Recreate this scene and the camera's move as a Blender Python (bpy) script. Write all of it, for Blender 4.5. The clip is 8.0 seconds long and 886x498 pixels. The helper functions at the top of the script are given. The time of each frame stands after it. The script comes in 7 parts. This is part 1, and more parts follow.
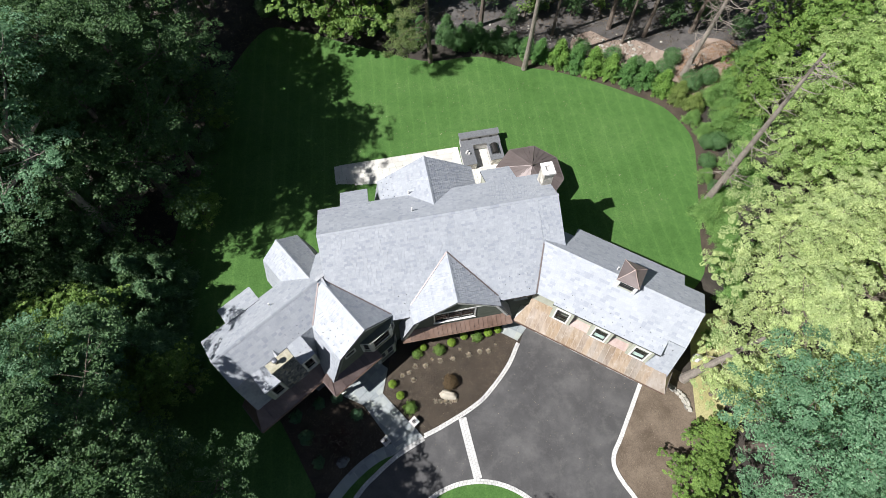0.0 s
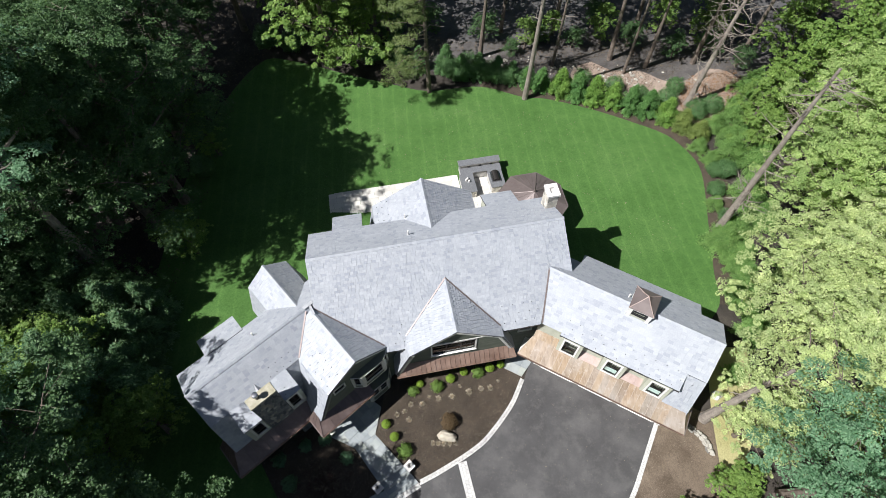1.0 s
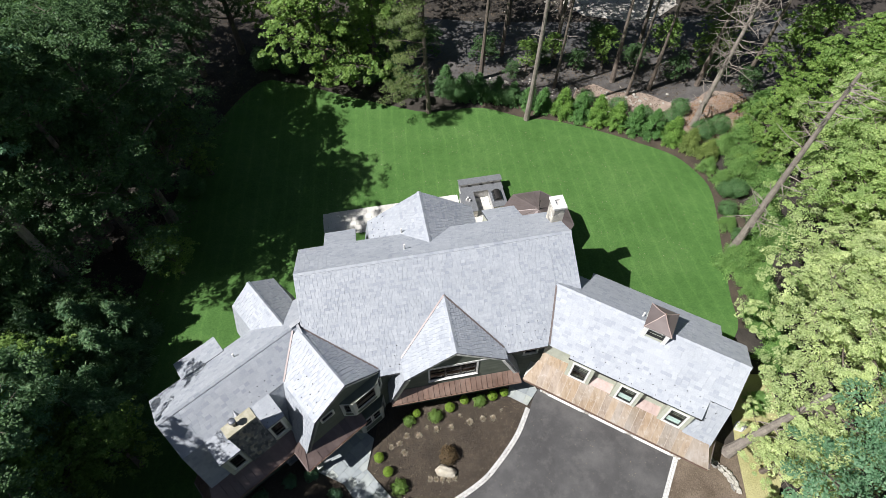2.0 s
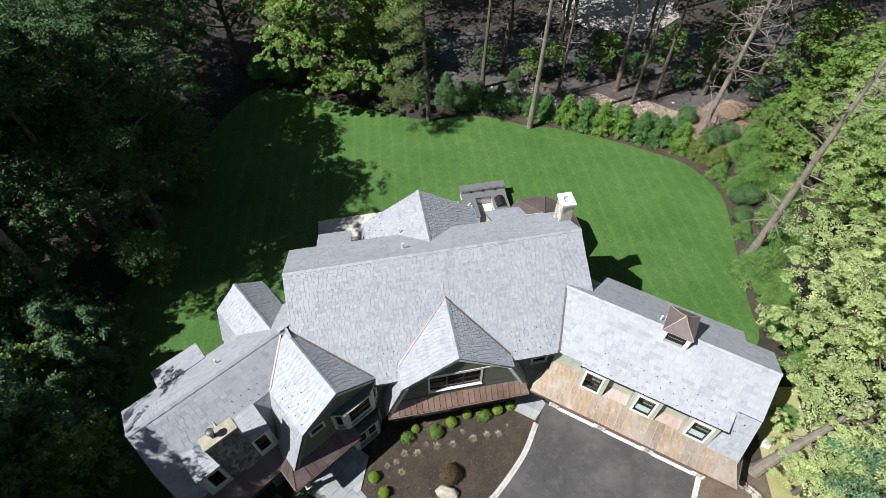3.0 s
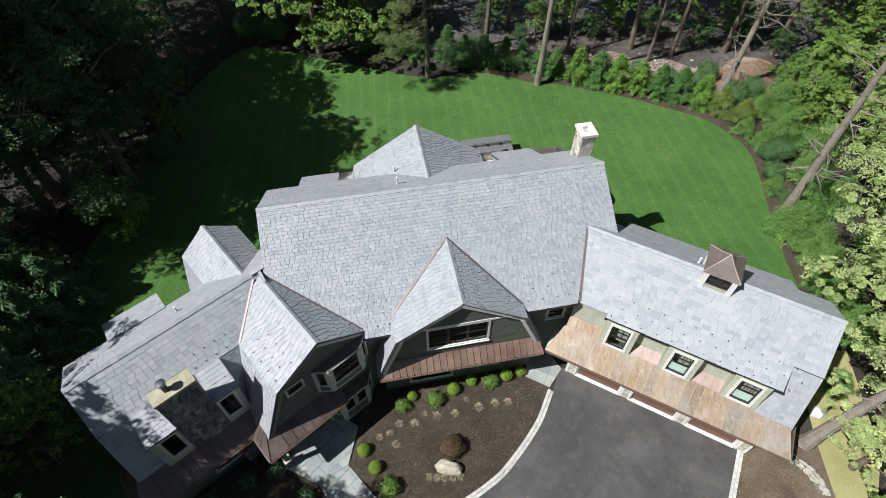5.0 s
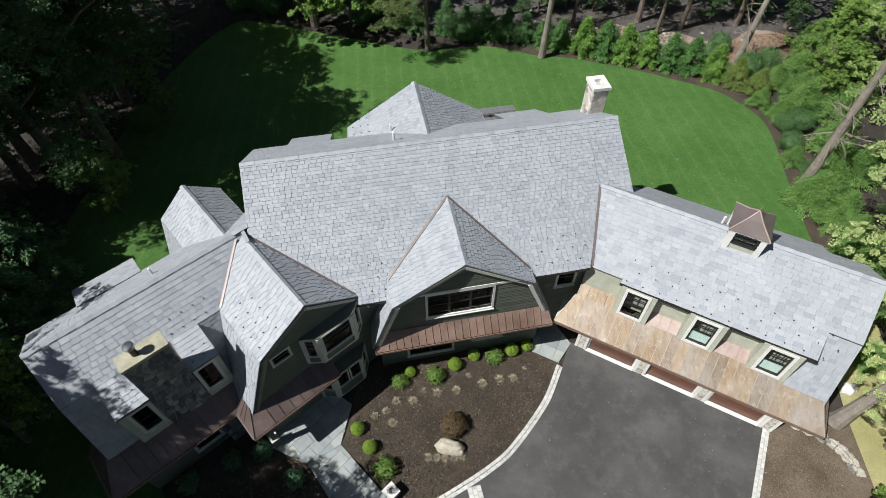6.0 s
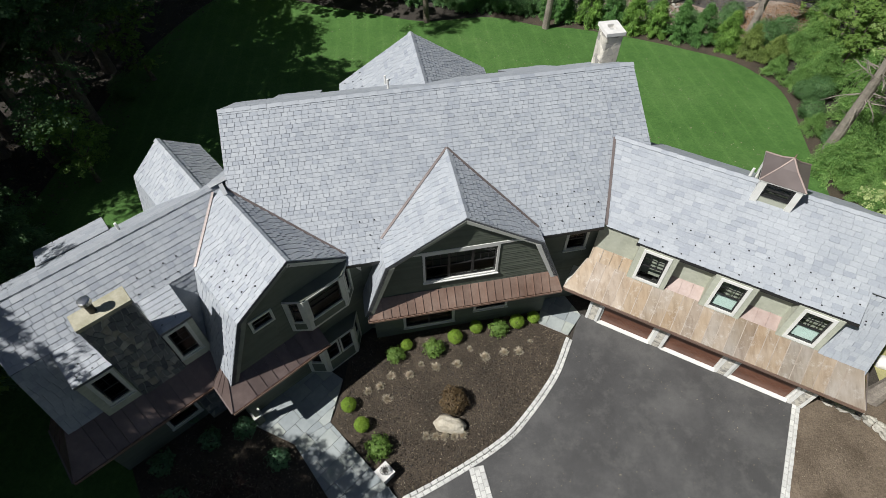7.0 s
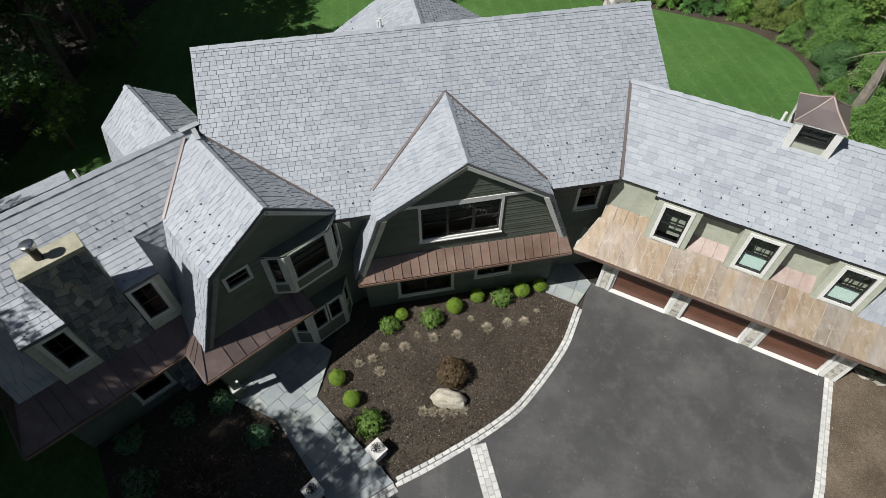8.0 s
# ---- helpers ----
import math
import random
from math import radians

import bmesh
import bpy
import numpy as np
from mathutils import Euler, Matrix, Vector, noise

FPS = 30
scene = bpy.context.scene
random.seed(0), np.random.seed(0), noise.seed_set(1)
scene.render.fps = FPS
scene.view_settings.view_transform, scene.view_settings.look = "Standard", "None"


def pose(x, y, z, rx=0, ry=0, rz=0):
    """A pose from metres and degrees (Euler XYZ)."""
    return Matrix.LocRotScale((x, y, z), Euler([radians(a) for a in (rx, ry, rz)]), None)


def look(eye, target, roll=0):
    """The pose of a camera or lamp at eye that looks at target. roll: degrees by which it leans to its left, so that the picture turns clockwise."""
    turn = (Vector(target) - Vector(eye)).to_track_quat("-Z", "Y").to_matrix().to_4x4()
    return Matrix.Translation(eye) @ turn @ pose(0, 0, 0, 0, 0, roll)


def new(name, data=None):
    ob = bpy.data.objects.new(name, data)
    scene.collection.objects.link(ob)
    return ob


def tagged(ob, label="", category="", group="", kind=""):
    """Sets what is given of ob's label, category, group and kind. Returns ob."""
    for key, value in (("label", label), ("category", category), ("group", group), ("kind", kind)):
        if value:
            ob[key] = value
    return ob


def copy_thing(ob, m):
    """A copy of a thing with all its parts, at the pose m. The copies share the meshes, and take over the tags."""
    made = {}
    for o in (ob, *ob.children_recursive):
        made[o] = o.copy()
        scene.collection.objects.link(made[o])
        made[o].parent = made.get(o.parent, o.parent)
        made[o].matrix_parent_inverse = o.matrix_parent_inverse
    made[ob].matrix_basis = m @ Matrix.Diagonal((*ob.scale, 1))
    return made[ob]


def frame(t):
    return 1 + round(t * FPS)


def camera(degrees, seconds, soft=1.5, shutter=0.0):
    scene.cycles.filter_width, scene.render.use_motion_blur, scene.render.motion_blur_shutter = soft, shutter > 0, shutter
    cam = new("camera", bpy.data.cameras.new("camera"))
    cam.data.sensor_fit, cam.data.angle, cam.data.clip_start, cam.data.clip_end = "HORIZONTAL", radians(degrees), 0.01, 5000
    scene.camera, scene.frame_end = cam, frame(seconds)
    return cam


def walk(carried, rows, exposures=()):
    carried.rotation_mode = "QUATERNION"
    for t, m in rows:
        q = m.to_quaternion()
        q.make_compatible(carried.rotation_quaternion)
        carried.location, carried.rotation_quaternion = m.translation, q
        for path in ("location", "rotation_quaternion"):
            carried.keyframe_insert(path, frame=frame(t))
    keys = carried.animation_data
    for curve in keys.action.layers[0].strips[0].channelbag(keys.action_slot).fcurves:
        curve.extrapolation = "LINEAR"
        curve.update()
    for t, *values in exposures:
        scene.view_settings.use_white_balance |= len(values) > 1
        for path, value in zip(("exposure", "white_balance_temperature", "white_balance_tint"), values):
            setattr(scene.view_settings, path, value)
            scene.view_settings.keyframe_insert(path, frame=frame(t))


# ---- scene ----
cam = camera(79.0, 8.0, soft=0.5)
METRES, EYE, TILT, LEAN, TURN = 23.0, 43.0, -64.0, 0.0, 0.0
ROWS = [
    (0.0, 0.0, 0.0, 0.0, 0.0, 0.0, -0.0),
    (0.5, 0.0045, 0.0565, -0.0275, 0.04, 2.48, -0.01),
    (1.0, 0.0072, 0.1139, -0.0556, 0.05, 4.78, -0.04),
    (1.5, 0.0092, 0.1718, -0.084, 0.07, 6.86, -0.1),
    (2.0, 0.0123, 0.2303, -0.1119, 0.11, 8.93, -0.14),
    (3.5, 0.0081, 0.4001, -0.2006, 0.09, 12.48, -0.17),
    (4.0, 0.0082, 0.4557, -0.2262, 0.1, 12.46, -0.19),
    (4.5, 0.0075, 0.5106, -0.2539, 0.08, 12.46, -0.17),
    (6.0, 0.0066, 0.6746, -0.3411, 0.13, 12.48, -0.12),
    (6.5, 0.007, 0.7301, -0.3689, 0.13, 12.46, -0.11),
    (7.0, 0.0082, 0.7866, -0.3962, 0.15, 12.49, -0.08),
    (7.5, 0.0098, 0.8427, -0.4231, 0.14, 12.47, -0.07),
    (8.0, 0.0109, 0.8932, -0.4481, 0.13, 12.48, -0.07),
]

walk(cam, [(t, pose(0, 0, EYE, TILT, LEAN, TURN) @ pose(METRES * x, METRES * y, METRES * z, 90 + pitch, roll, yaw)) for t, x, y, z, yaw, pitch, roll in ROWS],
     exposures=[(0.0, 0.58, 6420, 14.0), (2.0, 0.53, 6440, 14.0), (4.0, 0.38, 6460, 13.0), (6.5, 0.19, 6530, 11.0), (8.0, 0.09, 6530, 11.0)])

# ---- sun and sky ----
SUN_EL, SUN_AZ = 51.5, 25.0          # elevation; direction of travel on the plan
world = bpy.data.worlds.new("sky")
scene.world = world
world.use_nodes = True
wn = world.node_tree
sky = wn.nodes.new("ShaderNodeTexSky")
sky.sky_type, sky.sun_disc = "NISHITA", False
sky.sun_elevation, sky.sun_rotation = radians(SUN_EL), radians(245)
wn.links.new(sky.outputs[0], wn.nodes["Background"].inputs[0])
wn.nodes["Background"].inputs[1].default_value = 0.033
lamp = bpy.data.lights.new("sun", "SUN")
lamp.energy, lamp.angle, lamp.color = 4.9, radians(0.5), (0.98, 0.985, 0.97)
sun = new("sun", lamp)
_e, _a = radians(SUN_EL), radians(SUN_AZ)
sun.matrix_world = look((-40, -20, 60), (-40 + math.cos(_a) * math.cos(_e), -20 + math.sin(_a) * math.cos(_e), 60 - math.sin(_e)))


# ---- materials ----
def mat(name, build):
    m = bpy.data.materials.new(name)
    m.use_nodes = True
    nt = m.node_tree
    build(nt, nt.nodes["Principled BSDF"])
    return m


def node(nt, kind, **kw):
    n = nt.nodes.new(kind)
    for k, v in kw.items():
        n.inputs[k.replace("_", " ")].default_value = v
    return n


def noise_tex(nt, scale, detail=4.0, rough=0.55):
    tc = nt.nodes.new("ShaderNodeTexCoord")
    n = node(nt, "ShaderNodeTexNoise", Scale=scale, Detail=detail, Roughness=rough)
    nt.links.new(tc.outputs["Object"], n.inputs["Vector"])
    return n.outputs[0]


def ramp(nt, fac, stops):
    r = nt.nodes.new("ShaderNodeValToRGB")
    while len(r.color_ramp.elements) < len(stops):
        r.color_ramp.elements.new(0.5)
    for e, (p, c) in zip(r.color_ramp.elements, stops):
        e.position, e.color = p, (*c, 1)
    nt.links.new(fac, r.inputs[0])
    return r.outputs[0]


def mix(nt, fac, a, b, mode="MIX"):
    m = nt.nodes.new("ShaderNodeMix")
    m.data_type, m.blend_type = "RGBA", mode
    for key, v in ((0, fac), (6, a), (7, b)):
        if hasattr(v, "links"):
            nt.links.new(v, m.inputs[key])
        elif key == 0:
            m.inputs[0].default_value = v
        else:
            m.inputs[key].default_value = (*v, 1)
    return m.outputs[2]


def bump(nt, bsdf, height, strength=0.4, dist=0.02):
    b = node(nt, "ShaderNodeBump", Strength=strength, Distance=dist)
    nt.links.new(height, b.inputs["Height"])
    nt.links.new(b.outputs[0], bsdf.inputs["Normal"])


def piece_random(nt):
    """One random number for each piece: by its object, and by its island in a joined mesh."""
    oi = nt.nodes.new("ShaderNodeObjectInfo")
    ge = nt.nodes.new("ShaderNodeNewGeometry")
    add = nt.nodes.new("ShaderNodeMath")
    add.operation = "ADD"
    nt.links.new(oi.outputs["Random"], add.inputs[0])
    nt.links.new(ge.outputs["Random Per Island"], add.inputs[1])
    fr = nt.nodes.new("ShaderNodeMath")
    fr.operation = "FRACT"
    nt.links.new(add.outputs[0], fr.inputs[0])
    return fr.outputs[0]


def surface(stops, scale, rough=0.8, metal=0.0, pieces=None, fine=None, bumps=(0.4, 0.02, 30.0), spec=0.5):
    """A surface of noisy colour; pieces: ramp over each piece's random number, multiplied in; fine: a second, finer noise."""
    def build(nt, b):
        c = ramp(nt, noise_tex(nt, scale), stops)
        if fine:
            c = mix(nt, fine[1], c, ramp(nt, noise_tex(nt, fine[0], 3.0), fine[2]), "MULTIPLY")
        if pieces:
            c = mix(nt, 1.0, c, ramp(nt, piece_random(nt), pieces), "MULTIPLY")
        nt.links.new(c, b.inputs["Base Color"])
        b.inputs["Roughness"].default_value, b.inputs["Metallic"].default_value = rough, metal
        b.inputs["Specular IOR Level"].default_value = spec
        if bumps:
            bump(nt, b, noise_tex(nt, bumps[2], 5.0), bumps[0], bumps[1])
    return build


def leafy(dark, light, through_colour, share=0.35):
    def build(nt, b):
        c = ramp(nt, piece_random(nt), [(0.0, dark), (0.75, tuple((d + l) / 2 for d, l in zip(dark, light))), (1.0, light)])
        c = mix(nt, 0.55, c, ramp(nt, noise_tex(nt, 0.35, 2.0), [(0.3, (0.55, 0.6, 0.5)), (0.7, (1.3, 1.25, 1.1))]), "MULTIPLY")
        c = mix(nt, 0.5, c, ramp(nt, noise_tex(nt, 1.1, 2.0), [(0.35, (0.6, 0.66, 0.6)), (0.65, (1.4, 1.32, 1.25))]), "MULTIPLY")
        nt.links.new(c, b.inputs["Base Color"])
        b.inputs["Roughness"].default_value = 0.55
        b.inputs["Specular IOR Level"].default_value = 0.3
        tr = nt.nodes.new("ShaderNodeBsdfTranslucent")
        tr.inputs[0].default_value = (*through_colour, 1)
        mx = nt.nodes.new("ShaderNodeMixShader")
        mx.inputs[0].default_value = share
        nt.links.new(b.outputs[0], mx.inputs[1])
        nt.links.new(tr.outputs[0], mx.inputs[2])
        nt.links.new(mx.outputs[0], nt.nodes["Material Output"].inputs[0])
    return build


M_SLATE = mat("slate", surface([(0.3, (0.352, 0.372, 0.394)), (0.7, (0.396, 0.416, 0.438))], 0.7, 0.55,
              pieces=[(0.0, (0.8, 0.815, 0.85)), (0.2, (0.92, 0.93, 0.945)), (0.55, (0.98, 0.98, 0.985)), (0.85, (1.02, 1.02, 1.015)), (1.0, (1.09, 1.085, 1.075))],
              fine=(14.0, 0.35, [(0.3, (0.75, 0.75, 0.76)), (0.7, (1.1, 1.1, 1.1))]), bumps=(0.25, 0.01, 25.0)))
M_DECK = mat("roof_deck", surface([(0.3, (0.085, 0.088, 0.095)), (0.7, (0.13, 0.135, 0.14))], 3.0, 0.8))
M_COPPER = mat("aged_copper", surface([(0.25, (0.27, 0.172, 0.128)), (0.55, (0.36, 0.245, 0.19)), (0.8, (0.44, 0.325, 0.26))], 0.9, 0.42, 0.45,
               pieces=[(0.0, (0.82, 0.82, 0.82)), (1.0, (1.12, 1.1, 1.08))], fine=(7.0, 0.4, [(0.3, (0.7, 0.68, 0.66)), (0.7, (1.1, 1.1, 1.1))]), bumps=(0.15, 0.01, 4.0)))
def build_tan(nt, b):
    """Copper weathered tan: each sheet its own tone, streaked down the slope, with pale blooms."""
    tc = nt.nodes.new("ShaderNodeTexCoord")
    mp = nt.nodes.new("ShaderNodeMapping")
    mp.inputs["Rotation"].default_value = (0, 0, radians(28))
    mp.inputs["Scale"].default_value = (3.2, 0.7, 0.7)
    nt.links.new(tc.outputs["Object"], mp.inputs[0])
    streak = node(nt, "ShaderNodeTexNoise", Scale=1.6, Detail=6.0, Roughness=0.65)
    nt.links.new(mp.outputs[0], streak.inputs["Vector"])
    c = ramp(nt, noise_tex(nt, 0.45), [(0.3, (0.27, 0.2, 0.13)), (0.5, (0.30, 0.25, 0.195)), (0.7, (0.36, 0.325, 0.29))])
    c = mix(nt, 0.6, c, ramp(nt, streak.outputs[0], [(0.32, (0.6, 0.52, 0.44)), (0.5, (1.0, 0.97, 0.93)), (0.68, (1.25, 1.24, 1.24))]), "MULTIPLY")
    c = mix(nt, 1.0, c, ramp(nt, piece_random(nt), [(0.0, (0.80, 0.77, 0.75)), (0.18, (0.96, 0.88, 0.78)), (0.36, (0.84, 0.87, 0.9)), (0.52, (1.06, 0.97, 0.85)), (0.7, (0.95, 0.86, 0.72)), (0.86, (0.9, 0.92, 0.94)), (1.0, (1.08, 0.99, 0.88))]), "MULTIPLY")
    c = mix(nt, ramp(nt, noise_tex(nt, 2.4, 6.0, 0.75), [(0.54, (0, 0, 0)), (0.7, (0.65, 0.65, 0.65))]), c, (0.5, 0.46, 0.41))
    nt.links.new(c, b.inputs["Base Color"])
    b.inputs["Roughness"].default_value, b.inputs["Metallic"].default_value = 0.5, 0.2
    bump(nt, b, noise_tex(nt, 5.0, 4.0), 0.25, 0.012)


M_COPPER_TAN = mat("weathered_copper", build_tan)
# Worn seams, paler still: the sun they catch is put into the colour.
M_COPPER_SEAM = mat("worn_sunlit_copper_seam", surface([(0.3, (0.28, 0.225, 0.175)), (0.7, (0.42, 0.36, 0.3))], 2.0, 0.5, 0.2, bumps=None))
# Copper as it looks in shade: darkened in the colour, for the left wing.
M_COPPER_SHADE = mat("shaded_copper", surface([(0.25, (0.125, 0.092, 0.083)), (0.55, (0.18, 0.134, 0.12)), (0.8, (0.25, 0.19, 0.17))], 0.9, 0.45, 0.35,
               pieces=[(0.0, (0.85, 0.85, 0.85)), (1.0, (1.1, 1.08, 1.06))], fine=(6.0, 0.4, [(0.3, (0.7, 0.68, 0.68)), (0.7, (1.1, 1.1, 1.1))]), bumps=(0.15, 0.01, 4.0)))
M_COPPER_ROSE = mat("rosy_copper", surface([(0.25, (0.37, 0.275, 0.24)), (0.75, (0.47, 0.375, 0.335))], 1.2, 0.5, 0.2, fine=(5.0, 0.5, [(0.3, (0.8, 0.76, 0.72)), (0.7, (1.1, 1.1, 1.1))]), bumps=(0.15, 0.01, 4.0)))
M_COPPER_DARK = mat("brown_copper", surface([(0.25, (0.155, 0.125, 0.115)), (0.75, (0.215, 0.178, 0.165))], 0.8, 0.45, 0.3, bumps=(0.15, 0.01, 4.0)))
M_SIDING = mat("green_siding", surface([(0.3, (0.108, 0.124, 0.093)), (0.7, (0.14, 0.156, 0.12))], 1.5, 0.7,
               pieces=[(0.0, (0.88, 0.88, 0.88)), (1.0, (1.08, 1.08, 1.08))], bumps=(0.15, 0.006, 40.0)))
M_SHINGLE = mat("green_shingle", surface([(0.3, (0.40, 0.41, 0.325)), (0.7, (0.47, 0.48, 0.39))], 1.5, 0.75,
               pieces=[(0.0, (0.93, 0.93, 0.93)), (1.0, (1.05, 1.05, 1.05))], bumps=(0.15, 0.006, 40.0)))
M_TRIM = mat("white_trim", surface([(0.3, (0.70, 0.69, 0.64)), (0.7, (0.78, 0.77, 0.73))], 3.0, 0.5, bumps=(0.08, 0.004, 30.0)))
M_TRIM_GREY = mat("sage_trim", surface([(0.3, (0.52, 0.525, 0.465)), (0.7, (0.60, 0.605, 0.545))], 3.0, 0.55, bumps=(0.08, 0.004, 30.0)))
# Sage trim darkened for boards in shade; the shade is in the colour.
M_TRIM_SHADED = mat("shaded_sage_trim", surface([(0.3, (0.15, 0.162, 0.135)), (0.7, (0.2, 0.212, 0.18))], 3.0, 0.55, bumps=(0.08, 0.004, 30.0)))
M_SASH = mat("black_sash", surface([(0.3, (0.018, 0.018, 0.018)), (0.7, (0.03, 0.03, 0.03))], 5.0, 0.4, bumps=None))
M_IRON = mat("dark_iron", surface([(0.3, (0.03, 0.028, 0.026)), (0.7, (0.06, 0.055, 0.05))], 9.0, 0.5, 0.6, bumps=None))
M_STEEL = mat("stainless_steel", surface([(0.3, (0.5, 0.5, 0.5)), (0.7, (0.62, 0.62, 0.62))], 4.0, 0.3, 1.0, bumps=None))
M_LEAD = mat("lead_grey_metal", surface([(0.3, (0.42, 0.43, 0.44)), (0.7, (0.54, 0.55, 0.56))], 2.0, 0.5, 0.3, bumps=(0.1, 0.01, 8.0)))
M_STONE_DARK = mat("fieldstone", surface([(0.25, (0.13, 0.135, 0.14)), (0.75, (0.25, 0.255, 0.255))], 4.0, 0.85,
               pieces=[(0.0, (0.35, 0.37, 0.4)), (0.35, (0.62, 0.64, 0.66)), (0.7, (0.95, 0.95, 0.93)), (0.85, (1.35, 1.22, 0.98)), (1.0, (1.8, 1.72, 1.5))], bumps=(0.6, 0.03, 14.0)))
M_STONE_PALE = mat("pale_fieldstone", surface([(0.25, (0.44, 0.42, 0.37)), (0.75, (0.66, 0.63, 0.57))], 4.0, 0.85,
               pieces=[(0.0, (0.5, 0.5, 0.5)), (0.3, (0.9, 0.88, 0.84)), (1.0, (1.15, 1.13, 1.08))], bumps=(0.6, 0.03, 14.0)))
M_STONE_WALL = mat("wall_fieldstone", surface([(0.25, (0.30, 0.285, 0.25)), (0.75, (0.56, 0.54, 0.49))], 5.0, 0.9,
               pieces=[(0.0, (0.45, 0.45, 0.45)), (0.4, (0.8, 0.78, 0.75)), (1.0, (1.15, 1.13, 1.08))], fine=(14.0, 0.6, [(0.3, (0.55, 0.55, 0.53)), (0.7, (1.15, 1.15, 1.15))]), bumps=(0.8, 0.04, 14.0)))
M_MORTAR = mat("mortar", surface([(0.3, (0.40, 0.39, 0.37)), (0.7, (0.52, 0.51, 0.48))], 8.0, 0.9))
M_GROUT = mat("pale_grout", surface([(0.3, (0.36, 0.35, 0.33)), (0.7, (0.48, 0.47, 0.44))], 8.0, 0.9))
M_CAP = mat("limestone_cap", surface([(0.3, (0.31, 0.29, 0.20)), (0.7, (0.47, 0.44, 0.34))], 1.6, 0.85,
               fine=(9.0, 0.5, [(0.3, (0.65, 0.63, 0.55)), (0.7, (1.1, 1.1, 1.1))]), bumps=(0.4, 0.02, 20.0)))
M_CAP_WHITE = mat("white_cap", surface([(0.3, (0.62, 0.60, 0.56)), (0.7, (0.74, 0.72, 0.68))], 3.0, 0.8))
M_CLAY = mat("clay_flue", surface([(0.3, (0.20, 0.06, 0.045)), (0.7, (0.28, 0.09, 0.065))], 5.0, 0.8))
M_BLUESTONE = mat("bluestone", surface([(0.3, (0.30, 0.33, 0.325)), (0.7, (0.38, 0.405, 0.395))], 1.3, 0.75,
               pieces=[(0.0, (0.75, 0.77, 0.8)), (0.6, (1.0, 1.0, 1.0)), (1.0, (1.2, 1.17, 1.05))], fine=(6.0, 0.3, [(0.3, (0.75, 0.75, 0.75)), (0.7, (1.1, 1.1, 1.1))]), bumps=(0.2, 0.01, 20.0)))
M_PATIO = mat("cream_paver", surface([(0.3, (0.54, 0.52, 0.47)), (0.7, (0.66, 0.64, 0.59))], 1.2, 0.8,
               pieces=[(0.0, (0.88, 0.88, 0.86)), (1.0, (1.08, 1.07, 1.05))], bumps=(0.2, 0.01, 20.0)))
M_GRANITE = mat("granite_sett", surface([(0.3, (0.55, 0.54, 0.51)), (0.7, (0.70, 0.69, 0.66))], 5.0, 0.8,
               pieces=[(0.0, (0.82, 0.82, 0.82)), (1.0, (1.08, 1.08, 1.06))], bumps=(0.4, 0.02, 25.0)))
M_COUNTER = mat("grey_granite", surface([(0.3, (0.14, 0.145, 0.15)), (0.7, (0.20, 0.205, 0.21))], 6.0, 0.35, fine=(60.0, 0.5, [(0.3, (0.6, 0.6, 0.6)), (0.7, (1.3, 1.3, 1.3))]), bumps=None))
M_WOOD = mat("brown_door_wood", surface([(0.3, (0.095, 0.04, 0.024)), (0.7, (0.16, 0.068, 0.04))], 1.2, 0.4, bumps=(0.15, 0.006, 30.0)))
M_BARK = mat("bark", surface([(0.3, (0.11, 0.085, 0.065)), (0.7, (0.22, 0.18, 0.145))], 3.0, 0.9, fine=(16.0, 0.6, [(0.3, (0.5, 0.5, 0.5)), (0.7, (1.2, 1.2, 1.2))]), bumps=(0.8, 0.05, 12.0)))
M_BARK_PALE = mat("grey_bark", surface([(0.3, (0.20, 0.17, 0.14)), (0.7, (0.32, 0.28, 0.235))], 2.0, 0.9, fine=(14.0, 0.6, [(0.3, (0.55, 0.55, 0.55)), (0.7, (1.2, 1.2, 1.2))]), bumps=(0.8, 0.05, 12.0)))
M_ROCK = mat("boulder_stone", surface([(0.3, (0.42, 0.37, 0.28)), (0.7, (0.60, 0.55, 0.45))], 2.5, 0.9, fine=(12.0, 0.5, [(0.3, (0.6, 0.6, 0.58)), (0.7, (1.1, 1.1, 1.1))]), bumps=(0.7, 0.05, 8.0)))
M_BLIND = mat("pale_blind", surface([(0.3, (0.62, 0.76, 0.69)), (0.7, (0.70, 0.82, 0.75))], 2.0, 0.8, bumps=None))
# Floor colour held near black so that rooms behind the panes look unlit.
M_INSIDE = mat("unlit_interior", surface([(0.3, (0.05, 0.046, 0.04)), (0.7, (0.07, 0.065, 0.06))], 2.0, 0.9, bumps=None))


def build_glass(nt, b):
    """A thin pane: clear, with the mirror image that glass gives by its angle."""
    tr = nt.nodes.new("ShaderNodeBsdfTransparent")
    tr.inputs[0].default_value = (0.72, 0.77, 0.76, 1)
    gl = nt.nodes.new("ShaderNodeBsdfGlossy")
    gl.inputs["Roughness"].default_value = 0.02
    fr = node(nt, "ShaderNodeFresnel", IOR=1.4)
    mx = nt.nodes.new("ShaderNodeMixShader")
    nt.links.new(fr.outputs[0], mx.inputs[0])
    nt.links.new(tr.outputs[0], mx.inputs[1])
    nt.links.new(gl.outputs[0], mx.inputs[2])
    nt.links.new(mx.outputs[0], nt.nodes["Material Output"].inputs[0])


M_GLASS = mat("window_glass", build_glass)


